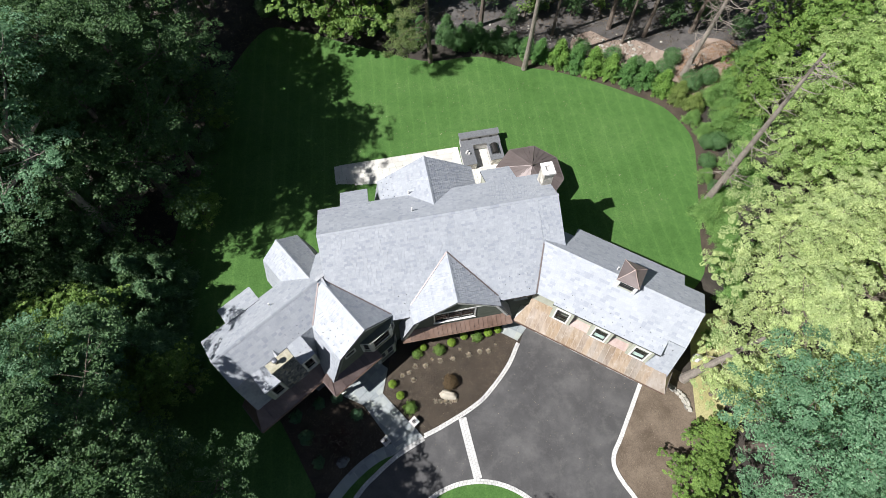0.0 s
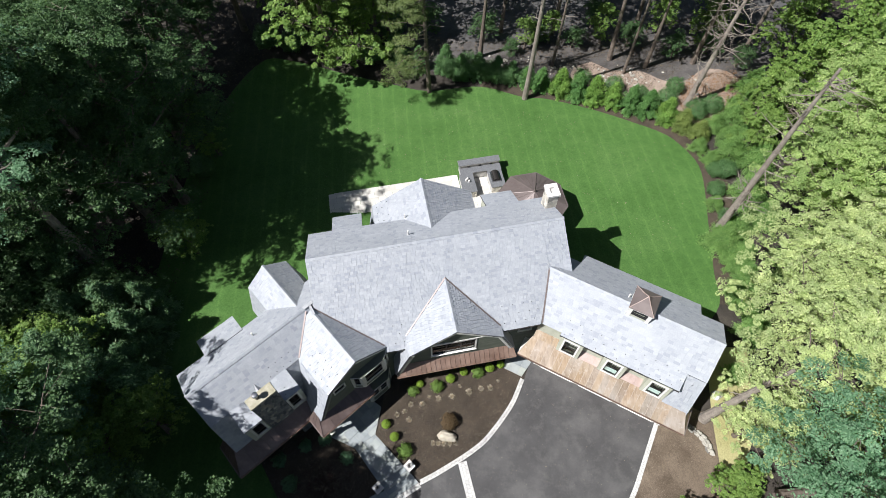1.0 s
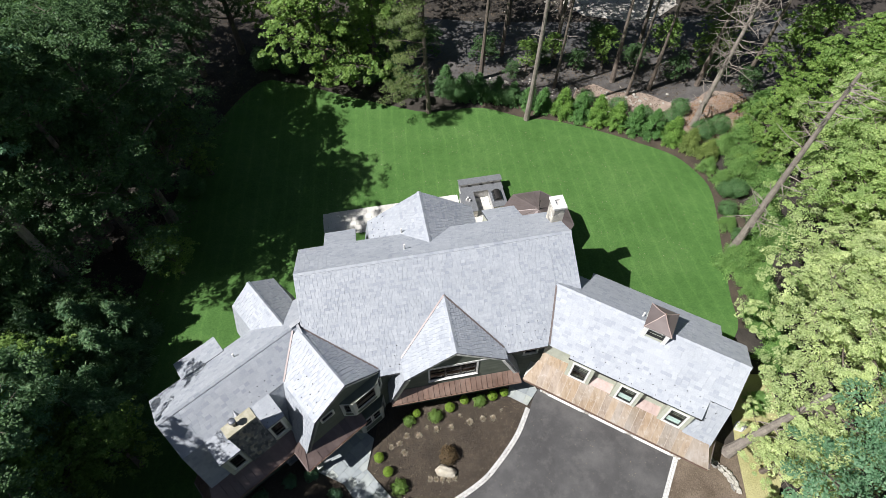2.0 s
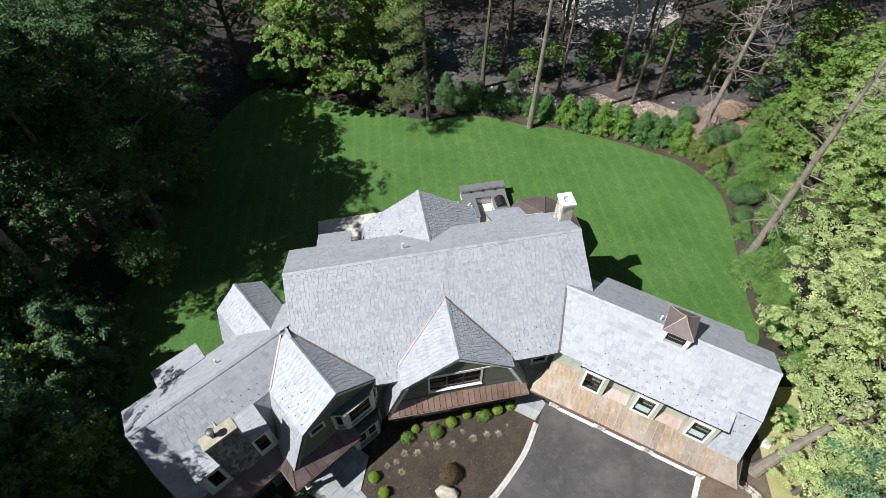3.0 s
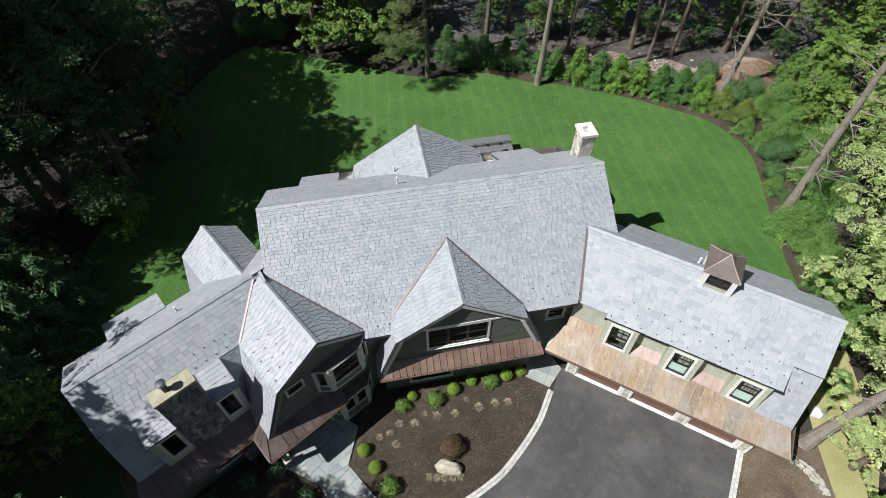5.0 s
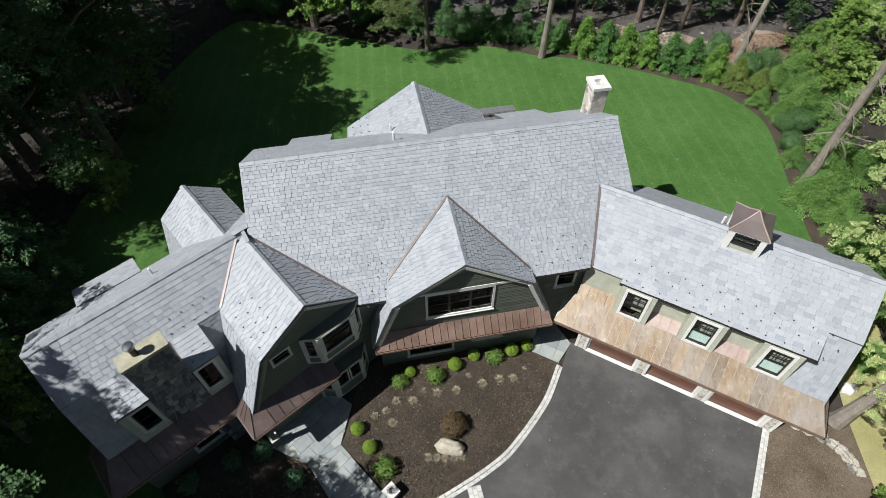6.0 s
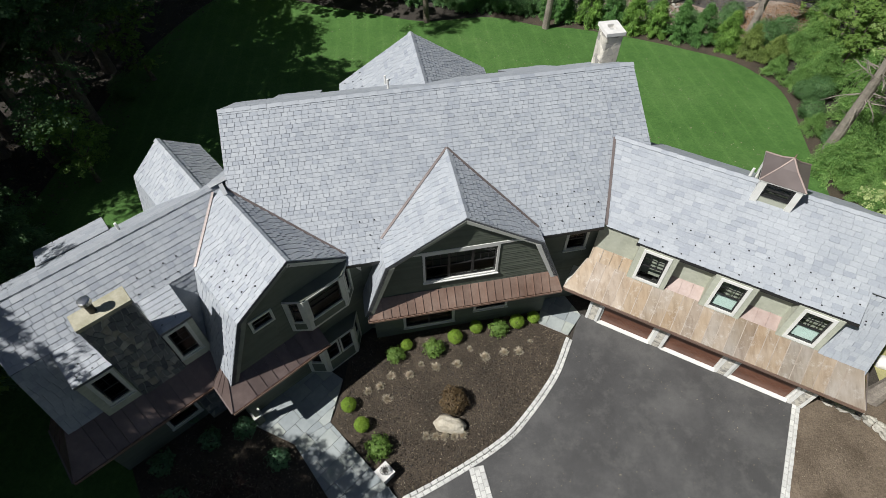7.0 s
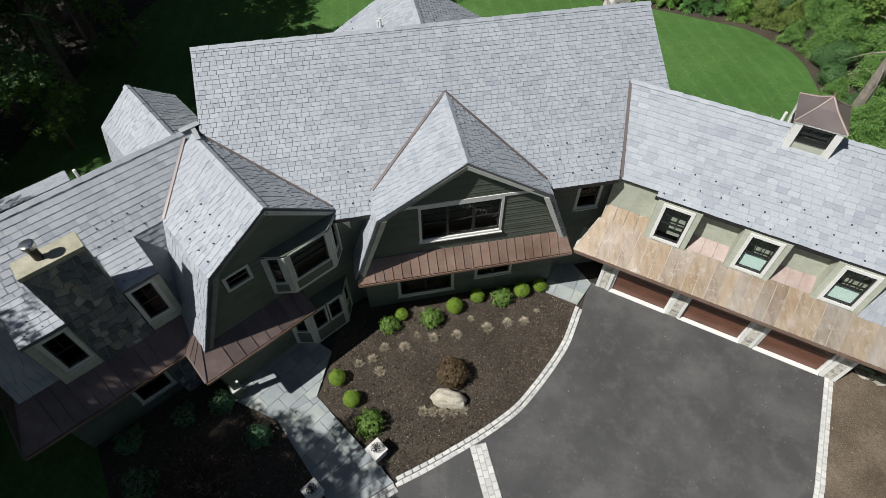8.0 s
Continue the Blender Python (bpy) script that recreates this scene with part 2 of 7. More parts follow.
def build_lawn(nt, b):
    c = ramp(nt, noise_tex(nt, 0.22, 5.0), [(0.25, (0.058, 0.139, 0.031)), (0.5, (0.073, 0.166, 0.040)), (0.75, (0.094, 0.191, 0.052))])
    tc = nt.nodes.new("ShaderNodeTexCoord")
    mp = nt.nodes.new("ShaderNodeMapping")
    mp.inputs["Rotation"].default_value = (0, 0, radians(-6))
    nt.links.new(tc.outputs["Object"], mp.inputs[0])
    wv = node(nt, "ShaderNodeTexWave", Scale=0.24, Distortion=1.2, Detail=3.0)
    nt.links.new(mp.outputs[0], wv.inputs[0])
    c = mix(nt, 0.2, c, ramp(nt, wv.outputs["Fac"], [(0.15, (0.84, 0.86, 0.82)), (0.8, (1.04, 1.03, 1.04)), (0.93, (1.1, 1.08, 1.1)), (0.98, (1.7, 1.55, 1.6))]), "MULTIPLY")
    c = mix(nt, 0.7, c, ramp(nt, noise_tex(nt, 7.0, 6.0, 0.75), [(0.3, (0.55, 0.6, 0.5)), (0.7, (1.45, 1.35, 1.4))]), "MULTIPLY")
    c = mix(nt, 0.35, c, ramp(nt, noise_tex(nt, 1.6, 4.0, 0.7), [(0.35, (0.7, 0.75, 0.7)), (0.65, (1.3, 1.2, 1.2))]), "MULTIPLY")
    nt.links.new(c, b.inputs["Base Color"])
    b.inputs["Roughness"].default_value = 0.85
    b.inputs["Specular IOR Level"].default_value = 0.2
    bump(nt, b, noise_tex(nt, 28.0, 6.0, 0.7), 0.8, 0.06)


def build_asphalt(nt, b):
    c = ramp(nt, noise_tex(nt, 0.35, 6.0, 0.65), [(0.3, (0.052, 0.050, 0.049)), (0.5, (0.072, 0.070, 0.068)), (0.7, (0.115, 0.111, 0.106))])
    c = mix(nt, 0.5, c, ramp(nt, noise_tex(nt, 40.0, 4.0, 0.7), [(0.3, (0.65, 0.65, 0.65)), (0.72, (1.3, 1.3, 1.3))]), "MULTIPLY")
    c = mix(nt, ramp(nt, noise_tex(nt, 1.3, 7.0, 0.78), [(0.5, (0, 0, 0)), (0.66, (0.5, 0.5, 0.5)), (0.78, (0.9, 0.9, 0.9))]), c, (0.128, 0.124, 0.115))
    nt.links.new(c, b.inputs["Base Color"])
    b.inputs["Roughness"].default_value = 0.75
    bump(nt, b, noise_tex(nt, 60.0, 4.0, 0.7), 0.4, 0.01)


def build_soil(lo, hi, fleck):
    def build(nt, b):
        c = ramp(nt, noise_tex(nt, 0.6, 6.0, 0.65), [(0.3, lo), (0.7, hi)])
        c = mix(nt, 0.7, c, ramp(nt, noise_tex(nt, 14.0, 6.0, 0.75), [(0.3, (0.4, 0.38, 0.36)), (0.7, (1.5, 1.45, 1.4))]), "MULTIPLY")
        c = mix(nt, ramp(nt, noise_tex(nt, 19.0, 5.0, 0.85), [(0.62, (0, 0, 0)), (0.68, (0.8, 0.8, 0.8))]), c, fleck)
        nt.links.new(c, b.inputs["Base Color"])
        b.inputs["Roughness"].default_value = 0.95
        b.inputs["Specular IOR Level"].default_value = 0.2
        bump(nt, b, noise_tex(nt, 16.0, 6.0, 0.75), 0.9, 0.06)
    return build


M_LAWN = mat("lawn_grass", build_lawn)
M_ASPHALT = mat("asphalt", build_asphalt)
M_MULCH = mat("bark_mulch", build_soil((0.056, 0.046, 0.035), (0.102, 0.082, 0.062), (0.30, 0.26, 0.20)))
M_DIRT = mat("bare_soil", build_soil((0.105, 0.082, 0.06), (0.215, 0.172, 0.13), (0.33, 0.28, 0.22)))
M_SAND = mat("sandy_soil", build_soil((0.22, 0.165, 0.13), (0.42, 0.345, 0.285), (0.55, 0.5, 0.44)))
M_WOODFLOOR = mat("wood_floor", build_soil((0.07, 0.067, 0.066), (0.15, 0.142, 0.135), (0.36, 0.33, 0.28)))
M_GRAVEL = mat("pale_gravel", build_soil((0.36, 0.34, 0.3), (0.54, 0.51, 0.46), (0.6, 0.58, 0.54)))
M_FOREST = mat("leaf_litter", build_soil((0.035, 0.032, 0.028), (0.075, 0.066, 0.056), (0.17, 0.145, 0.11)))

M_LEAF_FOREST = mat("leaves_forest", leafy((0.038, 0.09, 0.038), (0.16, 0.275, 0.115), (0.12, 0.23, 0.06)))
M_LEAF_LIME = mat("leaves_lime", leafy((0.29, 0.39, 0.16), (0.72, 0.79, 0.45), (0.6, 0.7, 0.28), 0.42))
M_LEAF_BLUE = mat("leaves_oak", leafy((0.07, 0.175, 0.095), (0.27, 0.44, 0.28), (0.2, 0.38, 0.16)))
M_LEAF_BRIGHT = mat("leaves_bright", leafy((0.10, 0.20, 0.045), (0.32, 0.45, 0.13), (0.28, 0.43, 0.08)))
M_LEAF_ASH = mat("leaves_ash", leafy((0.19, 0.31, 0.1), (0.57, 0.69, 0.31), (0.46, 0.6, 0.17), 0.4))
M_LEAF_FEATHER = mat("leaves_feathery", leafy((0.09, 0.21, 0.06), (0.32, 0.49, 0.16), (0.25, 0.43, 0.1)))
M_LEAF_EDGE = mat("leaves_edge_shrub", leafy((0.06, 0.15, 0.06), (0.22, 0.37, 0.16), (0.16, 0.32, 0.09)))
M_LEAF_HEDGE = mat("leaves_hedge", leafy((0.09, 0.21, 0.045), (0.34, 0.52, 0.13), (0.28, 0.46, 0.08)))
M_LEAF_CEDAR = mat("leaves_cedar", leafy((0.06, 0.165, 0.05), (0.23, 0.42, 0.14), (0.18, 0.36, 0.09)))
M_LEAF_OLIVE = mat("leaves_olive", leafy((0.13, 0.19, 0.05), (0.36, 0.45, 0.15), (0.28, 0.38, 0.09)))
M_LEAF_SPRUCE = mat("needles_spruce", leafy((0.06, 0.145, 0.075), (0.25, 0.39, 0.2), (0.17, 0.3, 0.11)))
M_LEAF_PINE = mat("needles_pine", leafy((0.11, 0.16, 0.06), (0.27, 0.33, 0.14), (0.18, 0.26, 0.07)))
M_LEAF_BOX = mat("leaves_boxwood", leafy((0.16, 0.29, 0.035), (0.48, 0.64, 0.12), (0.42, 0.58, 0.07)))
M_LEAF_RUST = mat("leaves_rust", leafy((0.12, 0.085, 0.05), (0.25, 0.17, 0.095), (0.16, 0.1, 0.05)))
M_LEAF_PURPLE = mat("leaves_purple", leafy((0.03, 0.018, 0.016), (0.085, 0.05, 0.04), (0.05, 0.02, 0.02)))
M_STRAW = mat("straw_grass", leafy((0.66, 0.57, 0.48), (0.9, 0.82, 0.73), (0.6, 0.52, 0.42), 0.3))


# ---- building helpers ----
def from_lists(name, verts, faces, material):
    me = bpy.data.meshes.new(name)
    me.from_pydata(verts, [], faces)
    me.materials.append(material)
    me.update()
    return me


def attach(ob, parent):
    ob.parent = parent
    if parent.type == "EMPTY":
        ob.matrix_parent_inverse = parent.matrix_basis.inverted()
    return ob


def part(name, geometry, material, parent=None, label=""):
    """One mesh object under a thing or a part. geometry: a bmesh, a mesh, or (verts, faces)."""
    if isinstance(geometry, bmesh.types.BMesh):
        me = bpy.data.meshes.new(name)
        geometry.to_mesh(me)
        geometry.free()
        me.materials.append(material)
    elif isinstance(geometry, tuple):
        me = from_lists(name, geometry[0], geometry[1], material)
    else:
        me = geometry
    ob = new(name, me)
    if parent:
        attach(ob, parent)
    return tagged(ob, label) if label else ob


def thing(name, label, category, at=(0, 0, 0), group=""):
    ob = new(name)
    ob.empty_display_size = 0.3
    ob.location = at
    return tagged(ob, label, category, group)


def frame_axes(degrees):
    a = radians(degrees)
    return Vector((math.cos(a), math.sin(a), 0)), Vector((-math.sin(a), math.cos(a), 0))


AXES = {"m": frame_axes(11.0), "l": frame_axes(42.5), "g": frame_axes(-28.0), "w": frame_axes(0.0)}


def P(f, u, v, z):
    """World place of (u along a wing's front, v towards its back, z)."""
    a, b = AXES[f]
    return a * u + b * v + Vector((0, 0, z))


class Solid:
    """Collects boxes and prisms into one mesh."""

    def __init__(self):
        self.v, self.f = [], []

    def add(self, verts, faces):
        n = len(self.v)
        self.v += [tuple(p) for p in verts]
        self.f += [tuple(i + n for i in f) for f in faces]
        return self

    def prism(self, ring, off):
        """A flat ring of points and its copy moved by off, closed."""
        n = len(ring)
        ring = [Vector(p) for p in ring]
        self.add(ring + [p + off for p in ring],
                 [tuple(range(n)), tuple(range(2 * n - 1, n - 1, -1))] + [(i, n + i, n + (i + 1) % n, (i + 1) % n) for i in range(n)])
        return self

    def box(self, f, u0, u1, v0, v1, z0, z1):
        return self.prism([P(f, u0, v0, z0), P(f, u1, v0, z0), P(f, u1, v1, z0), P(f, u0, v1, z0)], Vector((0, 0, z1 - z0)))

    def bar(self, a, b, w, h, up=Vector((0, 0, 1))):
        """A bar from a to b, w across and h along up, its top lying on the line."""
        a, b = Vector(a), Vector(b)
        d = (b - a).normalized()
        s = d.cross(up).normalized() * (w / 2)
        t = s.cross(d).normalized() * h
        if t.dot(up) > 0:
            t = -t
        return self.prism([a - s, a + s, b + s, b - s], t)

    def tube(self, pts, radii, sides=8):
        rings, n = [], len(self.v)
        for i, p in enumerate(pts):
            d = (Vector(pts[min(i + 1, len(pts) - 1)]) - Vector(pts[max(i - 1, 0)])).normalized()
            s = d.cross(Vector((0.31, 0.95, 0.11))).normalized()
            t = d.cross(s)
            rings += [tuple(Vector(p) + (s * math.cos(k * math.tau / sides) + t * math.sin(k * math.tau / sides)) * radii[i]) for k in range(sides)]
        self.v += rings
        for i in range(len(pts) - 1):
            for k in range(sides):
                a, b = n + i * sides + k, n + i * sides + (k + 1) % sides
                self.f.append((a, b, b + sides, a + sides))
        self.f.append(tuple(n + (len(pts) - 1) * sides + k for k in range(sides)))
        return self

    def out(self):
        return (self.v, self.f)


def clip_half(poly, nx, ny, c):
    """The part of a flat polygon where nx * x + ny * y <= c."""
    out = []
    for i, p in enumerate(poly):
        q = poly[(i + 1) % len(poly)]
        dp, dq = nx * p[0] + ny * p[1] - c, nx * q[0] + ny * q[1] - c
        if dp <= 0:
            out.append(p)
        if (dp < 0 < dq) or (dq < 0 < dp):
            k = dp / (dp - dq)
            out.append((p[0] + (q[0] - p[0]) * k, p[1] + (q[1] - p[1]) * k))
    return out


def area2(poly):
    return sum(p[0] * q[1] - q[0] * p[1] for p, q in zip(poly, poly[1:] + poly[:1])) / 2


def clip_convex(poly, window):
    if area2(window) < 0:
        window = window[::-1]
    for p, q in zip(window, window[1:] + window[:1]):
        nx, ny = q[1] - p[1], p[0] - q[0]
        poly = clip_half(poly, nx, ny, nx * p[0] + ny * p[1])
        if len(poly) < 3:
            return []
    return poly


class Plane:
    """A plane with a along its courses and b up its slope, outward normal n."""

    def __init__(self, pts, outward=Vector((0, 0, 1))):
        p = [Vector(q) for q in pts]
        n = (p[1] - p[0]).cross(p[2] - p[0]).normalized()
        self.n = n if n.dot(outward) > 0 else -n
        self.a = Vector((0, 0, 1)).cross(self.n).normalized()
        self.b = self.n.cross(self.a)
        self.o = p[0]

    def flat(self, p):
        d = Vector(p) - self.o
        return (d.dot(self.a), d.dot(self.b))

    def at(self, a, b, h=0.0):
        return self.o + self.a * a + self.b * b + self.n * h


def courses(plane, polys, exposure, width, thick, rng, b0=None, lap=0.01):
    """Pieces laid in courses over convex flat polygons: (clipped ring, course's lower edge, whole)."""
    lo = min(q[1] for p in polys for q in p) if b0 is None else b0
    for poly in polys:
        ys, xs = [q[1] for q in poly], [q[0] for q in poly]
        k = math.floor((min(ys) - lo) / exposure)
        while lo + k * exposure < max(ys):
            y0 = lo + k * exposure
            rr = random.Random(k * 7919 + 13)
            x = math.floor(min(xs) / 50) * 50 - rr.random() * width if width < 50 else min(xs) - 0.01
            row = clip_half(clip_half(poly, 0, 1, y0 + exposure), 0, -1, -y0)
            if len(row) >= 3:
                left, right = min(q[0] for q in row), max(q[0] for q in row)
                while x < right:
                    w = width * (0.78 + 0.44 * rr.random()) if width < 50 else right - x + 0.02
                    if x + w > left:
                        rect = [(x, y0), (x + w, y0), (x + w, y0 + exposure), (x, y0 + exposure)]
                        ring = clip_convex(rect, poly)
                        if len(ring) >= 3 and abs(area2(ring)) > 0.003:
                            yield ring, (x, y0, w), abs(abs(area2(ring)) - w * exposure) < 1e-4
                    x += w
            k += 1


def unit_piece(name, material, gap_a, gap_b, drop):
    """A unit piece of a course (1 x 1 x 1): thick at its lower edge, thin above."""
    g, h = gap_a, gap_b
    v = [(g, 0, 1), (1 - g, 0, 1), (1 - g, 1 - h, drop), (g, 1 - h, drop), (g, 0, 0), (1 - g, 0, 0), (1 - g, 1 - h, 0), (g, 1 - h, 0)]
    return from_lists(name, v, [(0, 1, 2, 3), (0, 4, 5, 1), (1, 5, 6, 2), (3, 7, 4, 0), (2, 6, 7, 3)], material)


SLATE_UNIT = unit_piece("slate", M_SLATE, 0.036, 0.0, 0.3)


def lay(parent, name, stuff_name, plane, polys, exposure, width, thick, material, singles=0, unit=None, gap=0.006, b0=None, seed=1, base=0.004, ragged=0.0, vary=(0.75, 1.3)):
    """Lays pieces over a plane: up to `singles` whole ones as objects of their own, the rest joined.
    ragged: how far lower edges may hang below their course."""
    rng = random.Random(seed)
    verts, faces, left = [], [], singles
    turn = Matrix((plane.a, plane.b, plane.n)).transposed().to_4x4()
    for ring, (x, y0, w), whole in courses(plane, polys, exposure, width, thick, rng, b0):
        t = thick * rng.uniform(*vary)
        drop = ragged * rng.random()
        if left > 0 and whole and unit:
            ob = new(name, unit)
            attach(ob, parent)
            ob.matrix_basis = Matrix.Translation(plane.at(x, y0 - drop, base)) @ turn @ Matrix.Diagonal((w, exposure + drop, t, 1))
            left -= 1
            continue
        cx = sum(q[0] for q in ring) / len(ring)
        half = max(0.02, max(abs(q[0] - cx) for q in ring))
        ring = [(cx + (q[0] - cx) * (1 - gap / half), q[1] - (drop if whole and q[1] < y0 + 0.001 else 0.0)) for q in ring]
        n, k = len(verts), len(ring)
        for q in ring:
            up = t * (1 - 0.65 * (q[1] - y0) / exposure)
            verts.append(tuple(plane.at(q[0], q[1], base + up)))
        for q in ring:
            verts.append(tuple(plane.at(q[0], q[1], base)))
        faces.append(tuple(range(n, n + k)) if area2(ring) > 0 else tuple(range(n + k - 1, n - 1, -1)))
        for i in range(k):
            j = (i + 1) % k
            faces.append((n + i, n + k + i, n + k + j, n + j))
    if ragged:
        for poly in polys:
            n = len(verts)
            verts += [tuple(plane.at(q[0], q[1], base - 0.001)) for q in poly]
            faces.append(tuple(range(n, n + len(poly))) if area2(poly) > 0 else tuple(range(n + len(poly) - 1, n - 1, -1)))
    if faces:
        ob = part(stuff_name, (verts, faces), material, parent)
        tagged(ob, kind="stuff")


def cells(poly, holes):
    """Convex pieces of a convex flat polygon with rectangular holes (x0, x1, y0, y1) left out."""
    if not holes:
        return [poly]
    xs = sorted({min(q[0] for q in poly), max(q[0] for q in poly), *(h[i] for h in holes for i in (0, 1))})
    ys = sorted({min(q[1] for q in poly), max(q[1] for q in poly), *(h[i] for h in holes for i in (2, 3))})
    out = []
    for x0, x1 in zip(xs, xs[1:]):
        for y0, y1 in zip(ys, ys[1:]):
            cx, cy = (x0 + x1) / 2, (y0 + y1) / 2
            if any(h[0] < cx < h[1] and h[2] < cy < h[3] for h in holes):
                continue
            ring = clip_convex([(x0, y0), (x1, y0), (x1, y1), (x0, y1)], poly)
            if len(ring) >= 3 and abs(area2(ring)) > 1e-4:
                out.append(ring)
    return out


# ---- ground ----
G0 = -0.2


def gz(y):
    """The ground's height: level before the house, falling gently behind it."""
    def ease(a, b, t):
        k = min(1, max(0, (t - a) / (b - a)))
        return k * k * (3 - 2 * k)
    k = math.floor(y)
    def h(t):
        return G0 - 1.3 * ease(15, 30, t) - 0.7 * ease(30, 46, t)
    return h(k) + (h(k + 1) - h(k)) * (y - k)


def sheet(name, poly, material, lift, label, category="ground", skirt=0.0):
    """A flat-laid surface over the ground, cut along the metre lines on which the ground bends."""
    s = Solid()
    y0, y1 = min(p[1] for p in poly), max(p[1] for p in poly)
    ks = range(math.floor(y0), math.ceil(y1)) if y1 > 15 else [None]
    for k in ks:
        ring = poly if k is None else clip_half(clip_half(poly, 0, 1, k + 1), 0, -1, -k)
        if len(ring) < 3:
            continue
        if area2(ring) < 0:
            ring = ring[::-1]
        n = len(s.v)
        s.v += [(x, y, gz(y) + lift) for x, y in ring]
        s.f.append(tuple(range(n, n + len(ring))))
    me = from_lists(name, s.v, s.f, material)
    bm = bmesh.new()
    bm.from_mesh(me)
    bmesh.ops.triangulate(bm, faces=bm.faces)
    bm.to_mesh(me)
    bm.free()
    return tagged(new(name, me), label, category, kind="structure")


def curve_points(pts, step=0.3):
    """A smooth line through points, at even steps."""
    out = []
    p = [Vector(q) for q in pts]
    p = [2 * p[0] - p[1]] + p + [2 * p[-1] - p[-2]]
    for i in range(1, len(p) - 2):
        for j in range(12):
            t = j / 12
            out.append(0.5 * (2 * p[i] + (p[i + 1] - p[i - 1]) * t + (2 * p[i - 1] - 5 * p[i] + 4 * p[i + 1] - p[i + 2]) * t * t
                       + (3 * p[i] - p[i - 1] - 3 * p[i + 1] + p[i + 2]) * t ** 3))
    out.append(p[-2])
    res, acc = [out[0]], 0.0
    for a, b in zip(out, out[1:]):
        d = (b - a).length
        while acc + d >= step:
            a = a + (b - a) * ((step - acc) / d)
            res.append(a)
            d = (b - a).length
            acc = 0.0
        acc += d
    return res


def build_ground():
    xs = [-2500, -800, -300, -120] + list(range(-60, 66, 6)) + [120, 300, 800, 2500]
    ys = [-2500, -800, -300, -120] + list(range(-60, 76)) + [120, 300, 800, 2500]
    v = [(x, y, gz(y) - 0.03) for y in ys for x in xs]
    w = len(xs)
    f = [(j * w + i, j * w + i + 1, (j + 1) * w + i + 1, (j + 1) * w + i) for j in range(len(ys) - 1) for i in range(w - 1)]
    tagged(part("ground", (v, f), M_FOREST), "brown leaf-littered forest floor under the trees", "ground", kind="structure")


BED_CURB = [(6.3, 12.4), (5.52, 10.75), (4.72, 9.58), (3.78, 8.43), (3.05, 7.68), (1.9, 6.86), (0.8, 6.2), (-0.42, 5.52), (-1.47, 5.0)]
DRIVE_LEFT = [(-1.47, 5.0), (-3.45, 3.75), (-5.0, 2.4), (-6.2, 1.1), (-8.5, -2.5), (-10, -7)]
DRIVE_RIGHT = [(15.65, 9.25), (14.5, 7.05), (13.42, 5.0), (12.77, 3.85), (12.72, 2.85), (13.3, 1.7), (13.85, 0.9), (16.0, -2.5), (17.5, -7)]
LAWN = [(-24, 11), (-24.4, 20), (-25, 30), (-24.2, 42), (-21, 50.2), (-17, 50.4), (-10.6, 48.2), (-5.4, 46.6), (-1.5, 45.6), (4.2, 46.3), (8.8, 44.7),
        (11.7, 44.3), (16.5, 42.6), (20.5, 40.6), (23.3, 38.9), (24.8, 36.7), (25.6, 34), (24.9, 28.8), (23.5, 22), (22.8, 18.5), (19, 15), (10, 16), (-8, 17), (-12, 12), (-17, 9.5)]


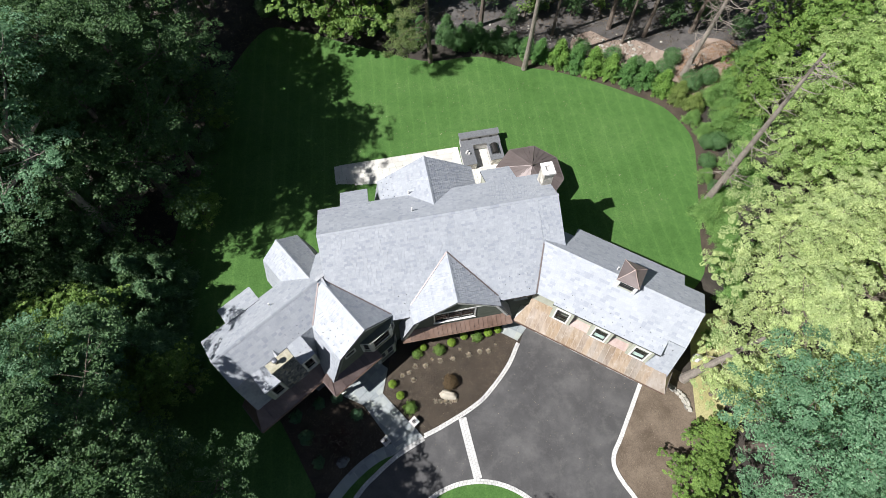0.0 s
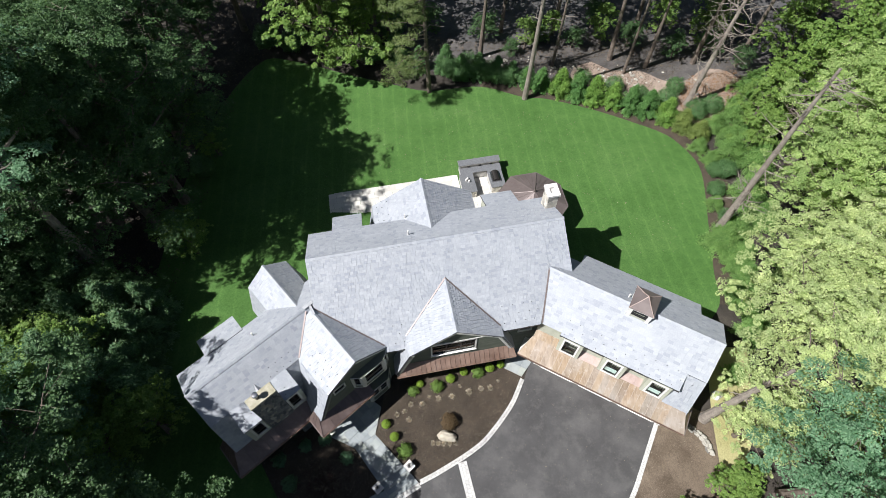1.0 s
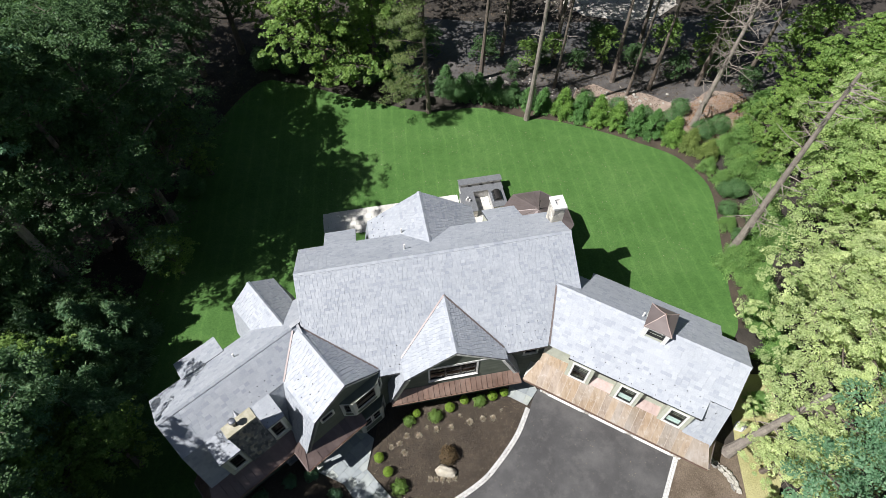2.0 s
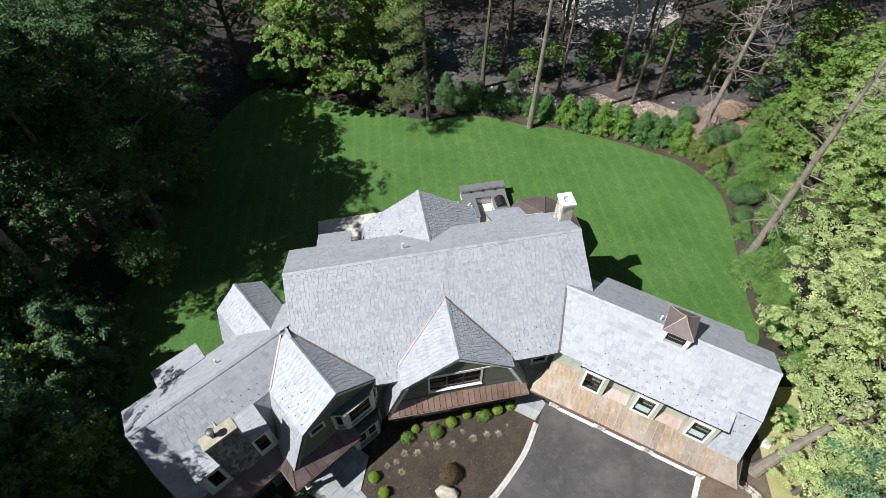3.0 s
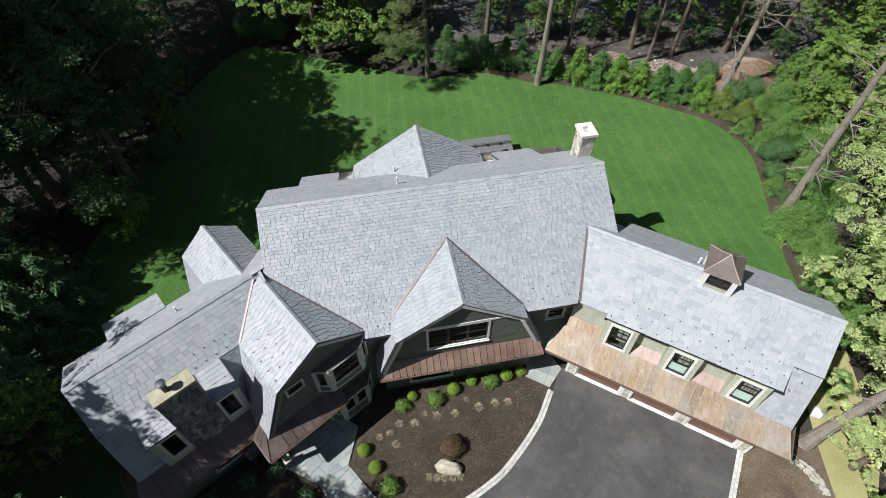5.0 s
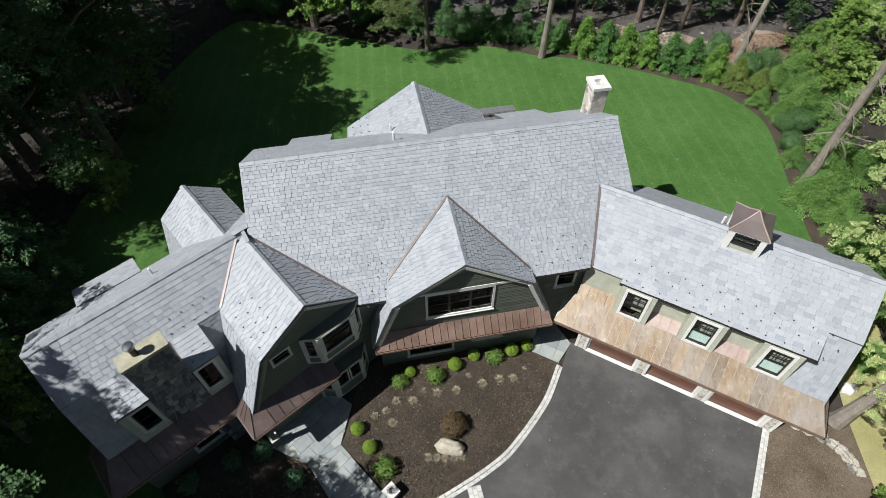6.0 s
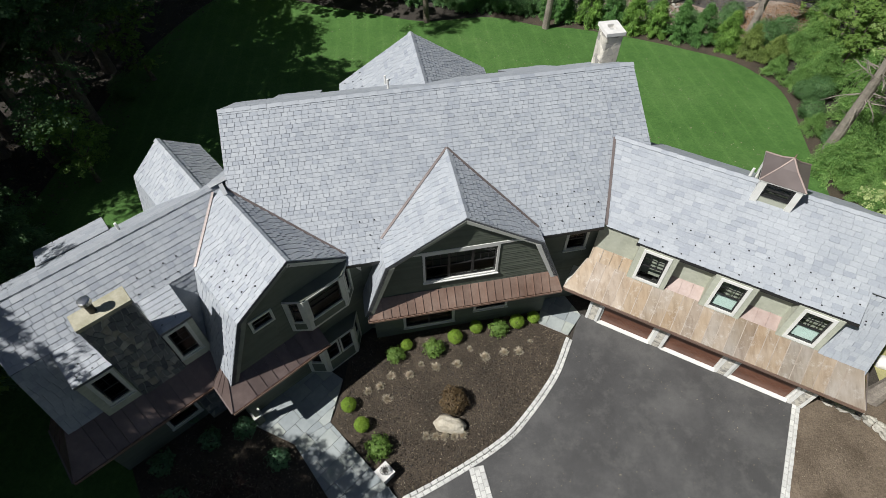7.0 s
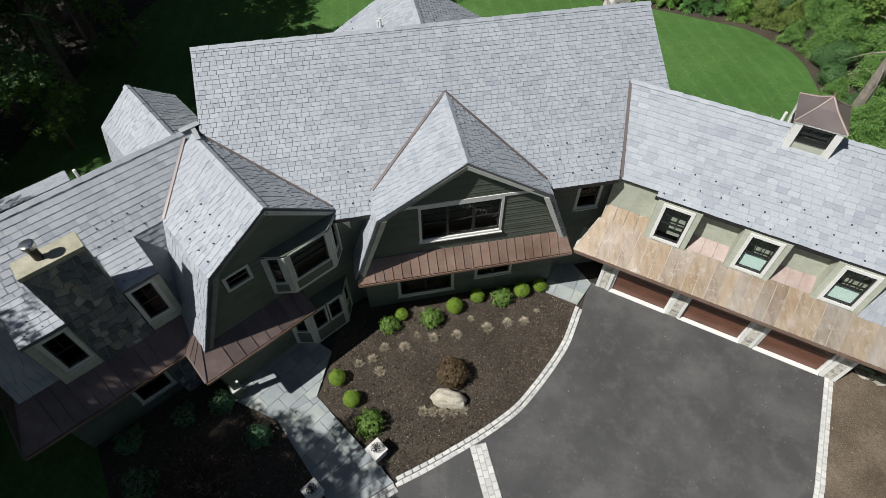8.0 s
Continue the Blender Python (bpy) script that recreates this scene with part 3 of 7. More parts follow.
def build_surfaces():
    smooth = [tuple(p.to_2d()) for p in curve_points([(x, y, 0) for x, y in LAWN[:21]], 0.8)]
    sheet("lawn", smooth + LAWN[21:], M_LAWN, 0.0, "mown green back lawn, partly in tree shade", "lawn")
    sheet("front_lawn", [(-24, 11), (-17, 9.5), (-13.2, 7.2), (-11.2, 4.2), (-9.3, 1.2), (-9.8, -3), (-12, -9), (-26, -9)], M_LAWN, 0.0, "front lawn in deep tree shade", "lawn")
    edge = [tuple(p.to_2d()) for p in curve_points([(x, y, 0) for x, y in LAWN[9:20]], 0.8)]
    sheet("border_bed", edge + [(25.2, 18.5), (26, 22), (27.4, 28.6), (28, 34), (27, 38), (24.5, 41), (21, 43), (16.8, 45), (12, 46.6), (5, 48.5)], M_MULCH, -0.012, "dark mulch border along the lawn's edge", "bed")
    left = [tuple(p.to_2d()) for p in curve_points([(x, y, 0) for x, y in BED_CURB], 0.4)]
    drive = left + DRIVE_LEFT[1:] + [p for p in DRIVE_RIGHT[::-1]] + [(15.6, 9.6), (6.9, 13.9)]
    sheet("driveway", drive, M_ASPHALT, 0.01, "dark asphalt driveway before the garage", "driveway")
    sheet("planting_bed", left[::-1] + [(6.2, 12.6), (4.8, 13.3), (4.9, 14.2), (-4.2, 12.6), (-4.45, 9.3), (-4.75, 8.35)], M_MULCH, 0.03, "dark mulched planting bed before the house", "bed")
    sheet("shade_bed", [(-7.6, 8.2), (-6.1, 7.45), (-3.9, 4.85), (-6.1, 3.4), (-8.4, 1.2), (-9.3, 1.2), (-11.2, 4.2), (-13.2, 7.2), (-15.5, 9), (-11, 11)], M_MULCH, 0.02, "shaded mulch bed under a small tree", "bed")
    sheet("soil_bed", DRIVE_RIGHT[:7] + [(17.6, -1.5), (19.3, 3.0), (19.7, 7.2), (19.9, 9.6), (18.2, 10.6), (16.6, 9.9)], M_DIRT, 0.015, "bare brown soil beside the driveway", "bed")
    sheet("side_lawn", [(19.3, 4.4), (19.65, 7.2), (19.85, 9.4), (20.4, 12.6), (21.5, 15), (24, 15), (23, 9), (20.5, 4.6)], M_DRYGRASS, 0.005, "dry pale grass strip beside the garage", "lawn")
    sheet("road", [(-14, 59), (-5, 55.6), (4, 53.8), (14, 54.2), (20, 56.4), (46, 61), (46, 65.5), (20, 62.5), (6, 62.5), (-14, 64.5)], M_ASPHALT, 0.0, "grey asphalt lane through the back wood", "road")
    sheet("wood_floor", [(-14, 52.5), (-4, 48.8), (5, 48.9), (12, 47.2), (20.2, 45.2), (22.6, 47.1), (25, 46.6), (28.5, 47.1), (33, 45.3), (46, 47), (46, 60.5), (20, 57.5), (6, 57.5), (-14, 59.5)], M_WOODFLOOR, -0.02, "grey trodden floor of the back wood", "ground")
    open_sand = [(15.2, 49.6), (14.6, 47.6), (17.6, 45.9), (20.4, 44.9), (22.4, 43.7), (24.6, 42.3), (27, 40.4), (29.5, 39.6), (31.8, 41.2), (33.6, 44.6), (33, 48.4), (30, 49.2), (27.6, 47.4), (25.2, 47.2), (22.6, 48.8), (19.4, 49.0), (17, 50.6)]
    sheet("clearing", [tuple(p.to_2d()) for p in curve_points([(x, y, 0) for x, y in open_sand], 0.7)], M_SAND, -0.008, "sandy clearing littered with dry leaves", "ground")
    sheet("gravel_yard", [(15.5, 67), (18, 64), (23, 62.8), (27.5, 63.6), (30.5, 66.4), (32, 74), (16.5, 74)], M_GRAVEL, 0.012, "pale sunlit gravel yard beyond the lane", "ground")
    isl = [(2.7 + 6.0 * math.cos(k * math.tau / 60), -4.15 + 6.0 * math.sin(k * math.tau / 60)) for k in range(60)]
    sheet("island_lawn", isl, M_LAWN, 0.02, "round grass island in the driveway", "lawn")
    sheet("verge", [(-3.55, 3.95), (-4.1, 4.6), (-6.0, 3.05), (-8.0, 0.9), (-9.6, -2.6), (-8.8, -2.6), (-6.5, 0.95), (-5.2, 2.45)], M_LAWN, 0.018, "narrow grass verge between walk and driveway", "lawn")


def build_drygrass(nt, b):
    c = ramp(nt, noise_tex(nt, 0.5, 6.0), [(0.3, (0.33, 0.31, 0.13)), (0.7, (0.46, 0.42, 0.22))])
    c = mix(nt, 0.5, c, ramp(nt, noise_tex(nt, 14.0, 6.0, 0.7), [(0.3, (0.6, 0.6, 0.5)), (0.7, (1.3, 1.3, 1.2))]), "MULTIPLY")
    nt.links.new(c, b.inputs["Base Color"])
    b.inputs["Roughness"].default_value = 0.9
    bump(nt, b, noise_tex(nt, 28.0, 6.0, 0.7), 0.8, 0.06)


M_DRYGRASS = mat("dry_grass", build_drygrass)
build_ground()
build_surfaces()

# ---- the house ----
house = thing("house", "rambling grey-slate-roofed house with green siding and copper skirt roofs", "house", (0, 15, G0))
DOWN = Vector((0, 0, -1))


def roof(polys, outward=Vector((0, 0, 1)), singles=0, seed=1, thick=0.16, exposure=0.2, width=0.255, label="", slate=0.027, joint=0.008):
    """A slated roof plane from convex rings that lie in one plane."""
    pl = Plane(polys[0], outward)
    s = Solid()
    for ring in polys:
        s.prism([Vector(p) for p in ring], -pl.n * thick)
    deck = part("roof", s.out(), M_DECK, house, label)
    lay(deck, "slate", "slates", pl, [[pl.flat(p) for p in ring] for ring in polys], exposure, width, slate, M_SLATE, singles, SLATE_UNIT, joint, seed=seed, ragged=0.014, vary=(0.75, 1.25))
    return deck, pl


def wall(ring, outward, holes=(), clad="board", thick=0.2, singles=0, seed=3):
    """A wall from a convex upright ring (on its outer face), with openings cut through, clad in boards or shingles.
    holes: pairs of opposite corners, in the world."""
    pl = Plane(ring, outward)
    flat = [pl.flat(p) for p in ring]
    hs = []
    for p, q in holes:
        (x0, y0), (x1, y1) = pl.flat(p), pl.flat(q)
        hs.append((min(x0, x1), max(x0, x1), min(y0, y1), max(y0, y1)))
    cs = cells(flat, hs)
    s = Solid()
    for c in cs:
        s.prism([pl.at(*q) for q in c], -pl.n * thick)
    bm = bmesh.new()
    bm.from_mesh(from_lists("wall", *s.out(), M_SIDING))
    bmesh.ops.remove_doubles(bm, verts=bm.verts, dist=0.0005)
    body = part("wall", bm, M_SIDING if clad == "board" else M_SHINGLE, house)
    lo = min(q[1] for q in flat)
    if clad == "board":
        lay(body, "clapboard", "clapboards", pl, cs, 0.125, 60, 0.02, M_SIDING, 0, None, 0.0, lo, seed)
    elif clad == "shingle":
        lay(body, "shingle", "shingles", pl, cs, 0.11, 0.13, 0.009, M_SHINGLE, 0, None, 0.001, lo, seed)
    return body


def window(origin, right, out, w, h, casing=0.12, trim=None, cols=3, rows=2, halves=2, blind=False, sill=True, upper_only=True):
    """A sash window: origin is the middle of its lower edge on the wall's face; w and h are the opening."""
    trim = trim or M_TRIM
    right, out = right.normalized(), out.normalized()
    up = out.cross(right).normalized() * -1
    if up.z < 0:
        up = -up

    def slab(s, x0, x1, y0, y1, d0, d1):
        s.prism([origin + right * x + up * y + out * d0 for x, y in ((x0, y0), (x1, y0), (x1, y1), (x0, y1))], out * (d1 - d0))

    s = Solid()
    slab(s, -w / 2 - casing, -w / 2, -casing, h + casing, -0.02, 0.05)
    slab(s, w / 2, w / 2 + casing, -casing, h + casing, -0.02, 0.05)
    slab(s, -w / 2, w / 2, h, h + casing, -0.02, 0.05)
    slab(s, -w / 2, w / 2, -casing, 0, -0.02, 0.05)
    win = part("window", s.out(), trim, house)
    if sill:
        s = Solid()
        slab(s, -w / 2 - casing - 0.03, w / 2 + casing + 0.03, -casing - 0.04, -casing + 0.01, 0.0, 0.1)
        part("sill", s.out(), trim, win)
    unit = w / halves
    for k in range(halves):
        x0 = -w / 2 + k * unit
        s = Solid()
        b = 0.055
        slab(s, x0, x0 + b, 0, h, -0.09, -0.02)
        slab(s, x0 + unit - b, x0 + unit, 0, h, -0.09, -0.02)
        slab(s, x0 + b, x0 + unit - b, 0, b, -0.09, -0.02)
        slab(s, x0 + b, x0 + unit - b, h - b, h, -0.09, -0.02)
        slab(s, x0 + b, x0 + unit - b, h * 0.5 - b / 2, h * 0.5 + b / 2, -0.085, -0.015)
        part("sash", s.out(), M_SASH, win)
        for c in range(1, cols):
            s = Solid()
            x = x0 + unit * c / cols
            slab(s, x - 0.012, x + 0.012, h * 0.5, h - b, -0.075, -0.03)
            part("muntin", s.out(), M_SASH, win)
        for r in range(1, rows):
            s = Solid()
            y = h * 0.5 + h * 0.5 * r / rows
            slab(s, x0 + b, x0 + unit - b, y - 0.012, y + 0.012, -0.073, -0.032)
            part("muntin", s.out(), M_SASH, win)
        for y0, y1 in ((b, h * 0.5 - b / 2), (h * 0.5 + b / 2, h - b)):
            s = Solid()
            s.add([origin + right * x + up * y - out * 0.055 for x, y in ((x0 + b, y0), (x0 + unit - b, y0), (x0 + unit - b, y1), (x0 + b, y1))], [(0, 1, 2, 3)])
            ob = part("pane", s.out(), M_GLASS, win)
            ob.visible_shadow = False
        if blind:
            s = Solid()
            slab(s, x0 + 0.02, x0 + unit - 0.02, 0.02, h * 0.44, -0.16, -0.15)
            part("blind", s.out(), M_BLIND, win, "pale drawn blind")
    return win


def front(f):
    """Right and outward directions of a wing's front."""
    a, b = AXES[f]
    return a, -b


def flashing(a, b, w=0.16, lift=0.05):
    s = Solid()
    s.bar(Vector(a) + Vector((0, 0, lift)), Vector(b) + Vector((0, 0, lift)), w, 0.03)
    part("flashing", s.out(), M_COPPER_DARK, house, "brown copper valley flashing")


def ridge_caps(a, b, normal_up=0.05):
    """Overlapping ridge slates along a ridge."""
    a, b = Vector(a), Vector(b)
    n = max(2, int((b - a).length / 0.32))
    d = (b - a) / n
    side = d.cross(Vector((0, 0, 1))).normalized()
    s = Solid()
    for sg in (-1, 1):
        lo = side * sg * 0.14 - Vector((0, 0, 0.085))
        s.prism([Vector((0, 0, 0)), d * 1.04, d * 1.04 + lo, lo], Vector((0, 0, -0.02)))
    cap = from_lists("ridge_cap", *s.out(), M_SLATE)
    for k in range(n):
        ob = attach(new("ridge_cap", cap), house)
        ob.matrix_basis = Matrix.Translation(a + d * k + Vector((0, 0, normal_up + 0.014 * (k % 2))))


# main block: a broad gable with its ridge along the front
MR, MZ, MS = 18.87, 9.33, 0.605
ME = 12.9


def mz(v):
    return MZ - MS * abs(MR - v)


def mp(u, v, dz=0.0):
    return P("m", u, v, mz(v) + dz)


roof([[mp(-5.45, MR), mp(10.72, MR), mp(10.72, 16.03), mp(9.5, ME), mp(-5.45, ME)],
      [mp(10.72, MR), mp(12.3, MR), mp(12.3, 15.45), mp(10.72, 16.03)]], seed=11, exposure=0.178, width=0.265, label="broad grey slate roof plane")
BK = 22.1
roof([[mp(-5.45, MR), mp(12.3, MR), mp(12.3, BK), mp(-5.45, BK)]], seed=12)
ridge_caps(mp(-5.45, MR), mp(12.3, MR))
# shed dormers that carry the back slope on
for u0, u1, v1 in ((-3.75, -1.55, 24.1), (7.75, 10.2, 24.0)):
    roof([[mp(u0, BK + 0.01), mp(u1, BK + 0.01), mp(u1, v1), mp(u0, v1)]], seed=13)
    for u in (u0 + 0.12, u1 - 0.32):
        wall([P("m", u, BK, mz(BK) - 0.2), P("m", u, v1 - 0.2, mz(v1 - 0.2) - 0.2), P("m", u, v1 - 0.2, 3.0), P("m", u, BK, 3.0)], AXES["m"][0] * (1 if u > u0 + 0.5 else -1), clad="shingle")
    wall([P("m", u0 + 0.1, v1 - 0.2, 2.5), P("m", u1 - 0.1, v1 - 0.2, 2.5), P("m", u1 - 0.1, v1 - 0.2, mz(v1) - 0.15), P("m", u0 + 0.1, v1 - 0.2, mz(v1) - 0.15)], AXES["m"][1], clad="shingle")
# steep lower slope at the back
roof([[P("m", -5.45, BK, mz(BK) - 0.02), P("m", 12.3, BK, mz(BK) - 0.02), P("m", 12.3, 23.5, 2.9), P("m", -5.45, 23.5, 2.9)]], AXES["m"][1], seed=14)
# end walls and back wall
for u, o in ((-5.2, -1), (12.1, 1)):
    wall([P("m", u, 13.4, G0 - 0.2), P("m", u, 13.4, mz(13.4) - 0.2), P("m", u, MR, MZ - 0.2), P("m", u, BK, mz(BK) - 0.2), P("m", u, 23.2, 3.0), P("m", u, 23.2, -2.0), P("m", u, 13.4, -2.0)],
         AXES["m"][0] * o)
wall([P("m", -5.2, 23.3, -2), P("m", 12.1, 23.3, -2), P("m", 12.1, 23.3, 3.0), P("m", -5.2, 23.3, 3.0)], AXES["m"][1])
R_M, O_M = front("m")
wall([P("m", -2.0, 13.45, G0), P("m", 10.2, 13.45, G0), P("m", 10.2, 13.45, mz(13.45) - 0.15), P("m", -2.0, 13.45, mz(13.45) - 0.15)], O_M,
     [(P("m", 8.35, 13.45, 3.85), P("m", 9.15, 13.45, 5.05))])
window(P("m", 8.75, 13.45, 3.85), R_M, O_M, 0.8, 1.2, trim=M_TRIM_GREY, halves=1, cols=2)
s = Solid()
s.bar(mp(-5.4, ME + 0.02, -0.02), mp(9.5, ME + 0.02, -0.02), 0.12, 0.14)
part("gutter", s.out(), M_SASH, house, "dark eave gutter")


def gambrel_gable(f, uc, zr, v_back, left, right, v_apex, seed, wall_v, holes, zl, singles=0):
    """A cross gable with broken sides: ridge at uc; left and right each give the kink (u, v, z), the foot's u and how far
    back the steep lower slope runs; rakes, wall and ridge."""
    for sg, (ku, kv, kz, fu, back) in ((-1, left), (1, right)):
        roof([[P(f, uc, v_apex, zr), P(f, uc, v_back, zr), P(f, ku, v_back, kz), P(f, ku, kv, kz)]], AXES[f][0] * sg + Vector((0, 0, 1)),
             singles if sg < 0 else 0, seed + (sg > 0), label="slate plane of a front gable", slate=0.024 if sg < 0 else 0.04, joint=0.007 if sg < 0 else 0.016)
        roof([[P(f, ku, kv, kz), P(f, ku, back, kz), P(f, fu, back, zl), P(f, fu, kv, zl)]], AXES[f][0] * sg, 0, seed + 2 + sg)
        # rake boards along the gable's edge; the left ones carry their shade in the colour
        part("rake_board", Solid().bar(P(f, uc, v_apex, zr - 0.1), P(f, ku, kv + 0.03, kz - 0.1), 0.05, 0.15).out(), M_TRIM_GREY if sg > 0 else M_TRIM_SHADED, house)
        s = Solid()
        s.prism([P(f, ku - sg * 0.05, kv, kz - 0.08), P(f, fu - sg * 0.05, kv, zl), P(f, fu - sg * 0.32, kv, zl), P(f, ku - sg * 0.34, kv, kz - 0.1)], AXES[f][1] * 0.05)
        part("rake_board", s.out(), M_TRIM if sg > 0 else M_TRIM_SHADED, house)
    ridge_caps(P(f, uc, v_apex, zr), P(f, uc, v_back, zr))
    # front wall with boards
    low = zl - 0.35
    wall([P(f, uc, wall_v, zr - 0.2), P(f, right[0] - 0.12, wall_v, right[2] - 0.22), P(f, right[3] - 0.22, wall_v, low), P(f, left[3] + 0.22, wall_v, low), P(f, left[0] + 0.12, wall_v, left[2] - 0.22)],
         -AXES[f][1], holes)


# the middle gable
g2h = [(P("m", 1.85, 12.66, 4.18), P("m", 4.85, 12.66, 5.9))]
gambrel_gable("m", 3.48, 7.9, 16.7, (0.25, 12.14, 6.15, -0.87, 13.6), (6.72, 12.42, 5.9, 7.87, 13.6), 12.55, 21, 12.66, g2h, 2.95, singles=150)
window(P("m", 3.35, 12.66, 4.18), R_M, O_M, 3.0, 1.72, casing=0.1, halves=3, cols=3, rows=2)
part("frieze_board", Solid().prism([P("m", 0.5, 12.61, 6.0), P("m", 6.35, 12.61, 6.0), P("m", 6.15, 12.61, 6.13), P("m", 0.65, 12.61, 6.13)], AXES["m"][1] * 0.04).out(), M_TRIM, house, "pale frieze board over the window")
# ground floor under it
low_h = [(P("m", 0.85, 12.85, 0.45), P("m", 3.05, 12.85, 2.1)), (P("m", 4.2, 12.85, 1.0), P("m", 5.6, 12.85, 2.1))]
wall([P("m", -0.6, 12.85, G0), P("m", 7.6, 12.85, G0), P("m", 7.6, 12.85, 2.9), P("m", -0.6, 12.85, 2.9)], O_M, low_h)
window(P("m", 1.95, 12.85, 0.45), R_M, O_M, 2.2, 1.65, halves=2, trim=M_TRIM_GREY)
window(P("m", 4.9, 12.85, 1.0), R_M, O_M, 1.4, 1.1, halves=2, trim=M_TRIM_GREY)
for u, o in ((-0.4, -1), (7.6, 1)):
    wall([P("m", u, 12.86, G0), P("m", u, 13.5, G0), P("m", u, 13.5, 2.9), P("m", u, 12.86, 2.9)], AXES["m"][0] * o)

# floors inside, darkened in the colour so the rooms read as unlit
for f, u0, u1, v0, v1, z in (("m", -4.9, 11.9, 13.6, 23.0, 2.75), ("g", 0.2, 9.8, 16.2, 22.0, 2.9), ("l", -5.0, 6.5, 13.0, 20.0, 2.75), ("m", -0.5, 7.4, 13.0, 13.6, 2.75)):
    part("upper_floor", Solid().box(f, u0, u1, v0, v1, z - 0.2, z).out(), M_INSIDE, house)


def skirt_roof(f, u0, u1, v_top, z_top, v_eave, z_eave, material, step=0.42, hip0=0.0, hip1=0.0, label="standing-seam copper skirt roof", back0=0.0, back1=0.0):
    """A standing-seam copper skirt: one panel and one seam at a time, on a board deck, with an eave roll.
    hip0 and hip1: how much further the eave reaches than the top at either end."""
    deck = Solid()
    deck.prism([P(f, u0, v_top, z_top), P(f, u1, v_top, z_top), P(f, u1 + hip1, v_eave, z_eave), P(f, u0 - hip0, v_eave, z_eave)], Vector((0, 0, -0.1)))
    base = part("copper_roof", deck.out(), M_DECK, house, label)
    n = max(1, round((u1 - u0) / step))
    nrm = Plane([P(f, u0, v_top, z_top), P(f, u1, v_top, z_top), P(f, u1, v_eave, z_eave)]).n
    for k in range(n):
        a, b = u0 + (u1 - u0) * k / n, u0 + (u1 - u0) * (k + 1) / n
        ea, eb = (a - hip0 if k == 0 else a), (b + hip1 if k == n - 1 else b)
        ring = [P(f, a + 0.001, v_top, z_top), P(f, b - 0.001, v_top, z_top), P(f, eb - 0.001, v_eave - 0.02, z_eave - 0.02), P(f, ea + 0.001, v_eave - 0.02, z_eave - 0.02)]
        part("panel", Solid().prism([p + nrm * 0.012 for p in ring], nrm * 0.006).out(), material, base)
    for k in range(n + 1):
        a = u0 + (u1 - u0) * k / n
        e = a - hip0 if k == 0 else a + hip1 if k == n else a
        low = material == M_COPPER_TAN
        s = Solid().bar(P(f, a, v_top, z_top) + nrm * (0.03 if low else 0.05), P(f, e, v_eave - 0.03, z_eave - 0.02) + nrm * (0.03 if low else 0.05), 0.03 if low else 0.022, 0.024 if low else 0.045, nrm)
        part("seam", s.out(), M_COPPER_SEAM if low else material, base)
    # gutter: a trough with its outer lip, hung on straps
    ga, gb = u0 - hip0, u1 + hip1
    s = Solid()
    for d0, d1, z0, z1 in ((-0.022, -0.005, -0.12, -0.045), (-0.085, -0.022, -0.12, -0.105), (-0.1, -0.075, -0.12, -0.01)):
        s.box(f, ga, gb, v_eave + d0, v_eave + d1, z_eave + z0, z_eave + z1)
    gutter = part("gutter", s.out(), M_COPPER, base)
    k = max(2, round((gb - ga) / 0.42))
    for i in range(k + 1):
        u = ga + 0.02 + (gb - ga - 0.06) * i / k
        part("strap", Solid().box(f, u, u + 0.025, v_eave - 0.1, v_eave - 0.01, z_eave - 0.008, z_eave + 0.004).out(), M_COPPER, gutter)
    # hipped returns at the ends
    for u_top, u_eave, back in ((u0, u0 - hip0, back0), (u1, u1 + hip1, back1)):
        if back:
            ring = [P(f, u_top, v_top, z_top), P(f, u_eave, v_eave, z_eave), P(f, u_eave, v_top + back, z_eave), P(f, u_top, v_top + back, z_top)]
            part("return_panel", Solid().prism(ring, Vector((0, 0, -0.03))).out(), material, base)
            part("gutter", Solid().bar(ring[1], ring[2], 0.1, 0.09).out(), M_COPPER_DARK, base)
            for k in (0.33, 0.66, 1.0):
                p = ring[0].lerp(ring[3], k * 0.98)
                part("seam", Solid().bar(p + Vector((0, 0, 0.04)), ring[1].lerp(ring[2], (0.35 + 0.65 * k) * 0.98) + Vector((0, 0, 0.04)), 0.022, 0.05).out(), material, base)
    # soffit back to the wall
    s = Solid().prism([P(f, u0 - hip0, v_eave + 0.02, z_eave - 0.12), P(f, u1 + hip1, v_eave + 0.02, z_eave - 0.12), P(f, u1 + hip1, v_top + 0.15, z_eave - 0.12), P(f, u0 - hip0, v_top + 0.15, z_eave - 0.12)], Vector((0, 0, 0.02)))
    part("soffit", s.out(), M_TRIM_GREY, base)
    return base


skirt_roof("m", -0.5, 7.65, 12.62, 3.5, 12.0, 2.85, M_COPPER, 0.36, 0.3, 0.2)

# left wing
LR, LZ, LS = 16.9, 7.8, 0.68


def lz(v):
    return LZ - LS * abs(LR - v)


def lp(u, v, dz=0.0):
    return P("l", u, v, lz(v) + dz)


LK = 14.9
roof([[lp(-5.35, LR), lp(3.6, LR), lp(3.6, 16.3), lp(2.6, LK), lp(-5.35, LK)]], seed=31, singles=130, exposure=0.225, width=0.33, label="slate plane of the left wing")
roof([[lp(-5.35, LR), lp(3.95, LR), lp(5.4, 19.4), lp(-5.35, 19.4)]], seed=32)
ridge_caps(lp(-5.35, LR), lp(3.7, LR))
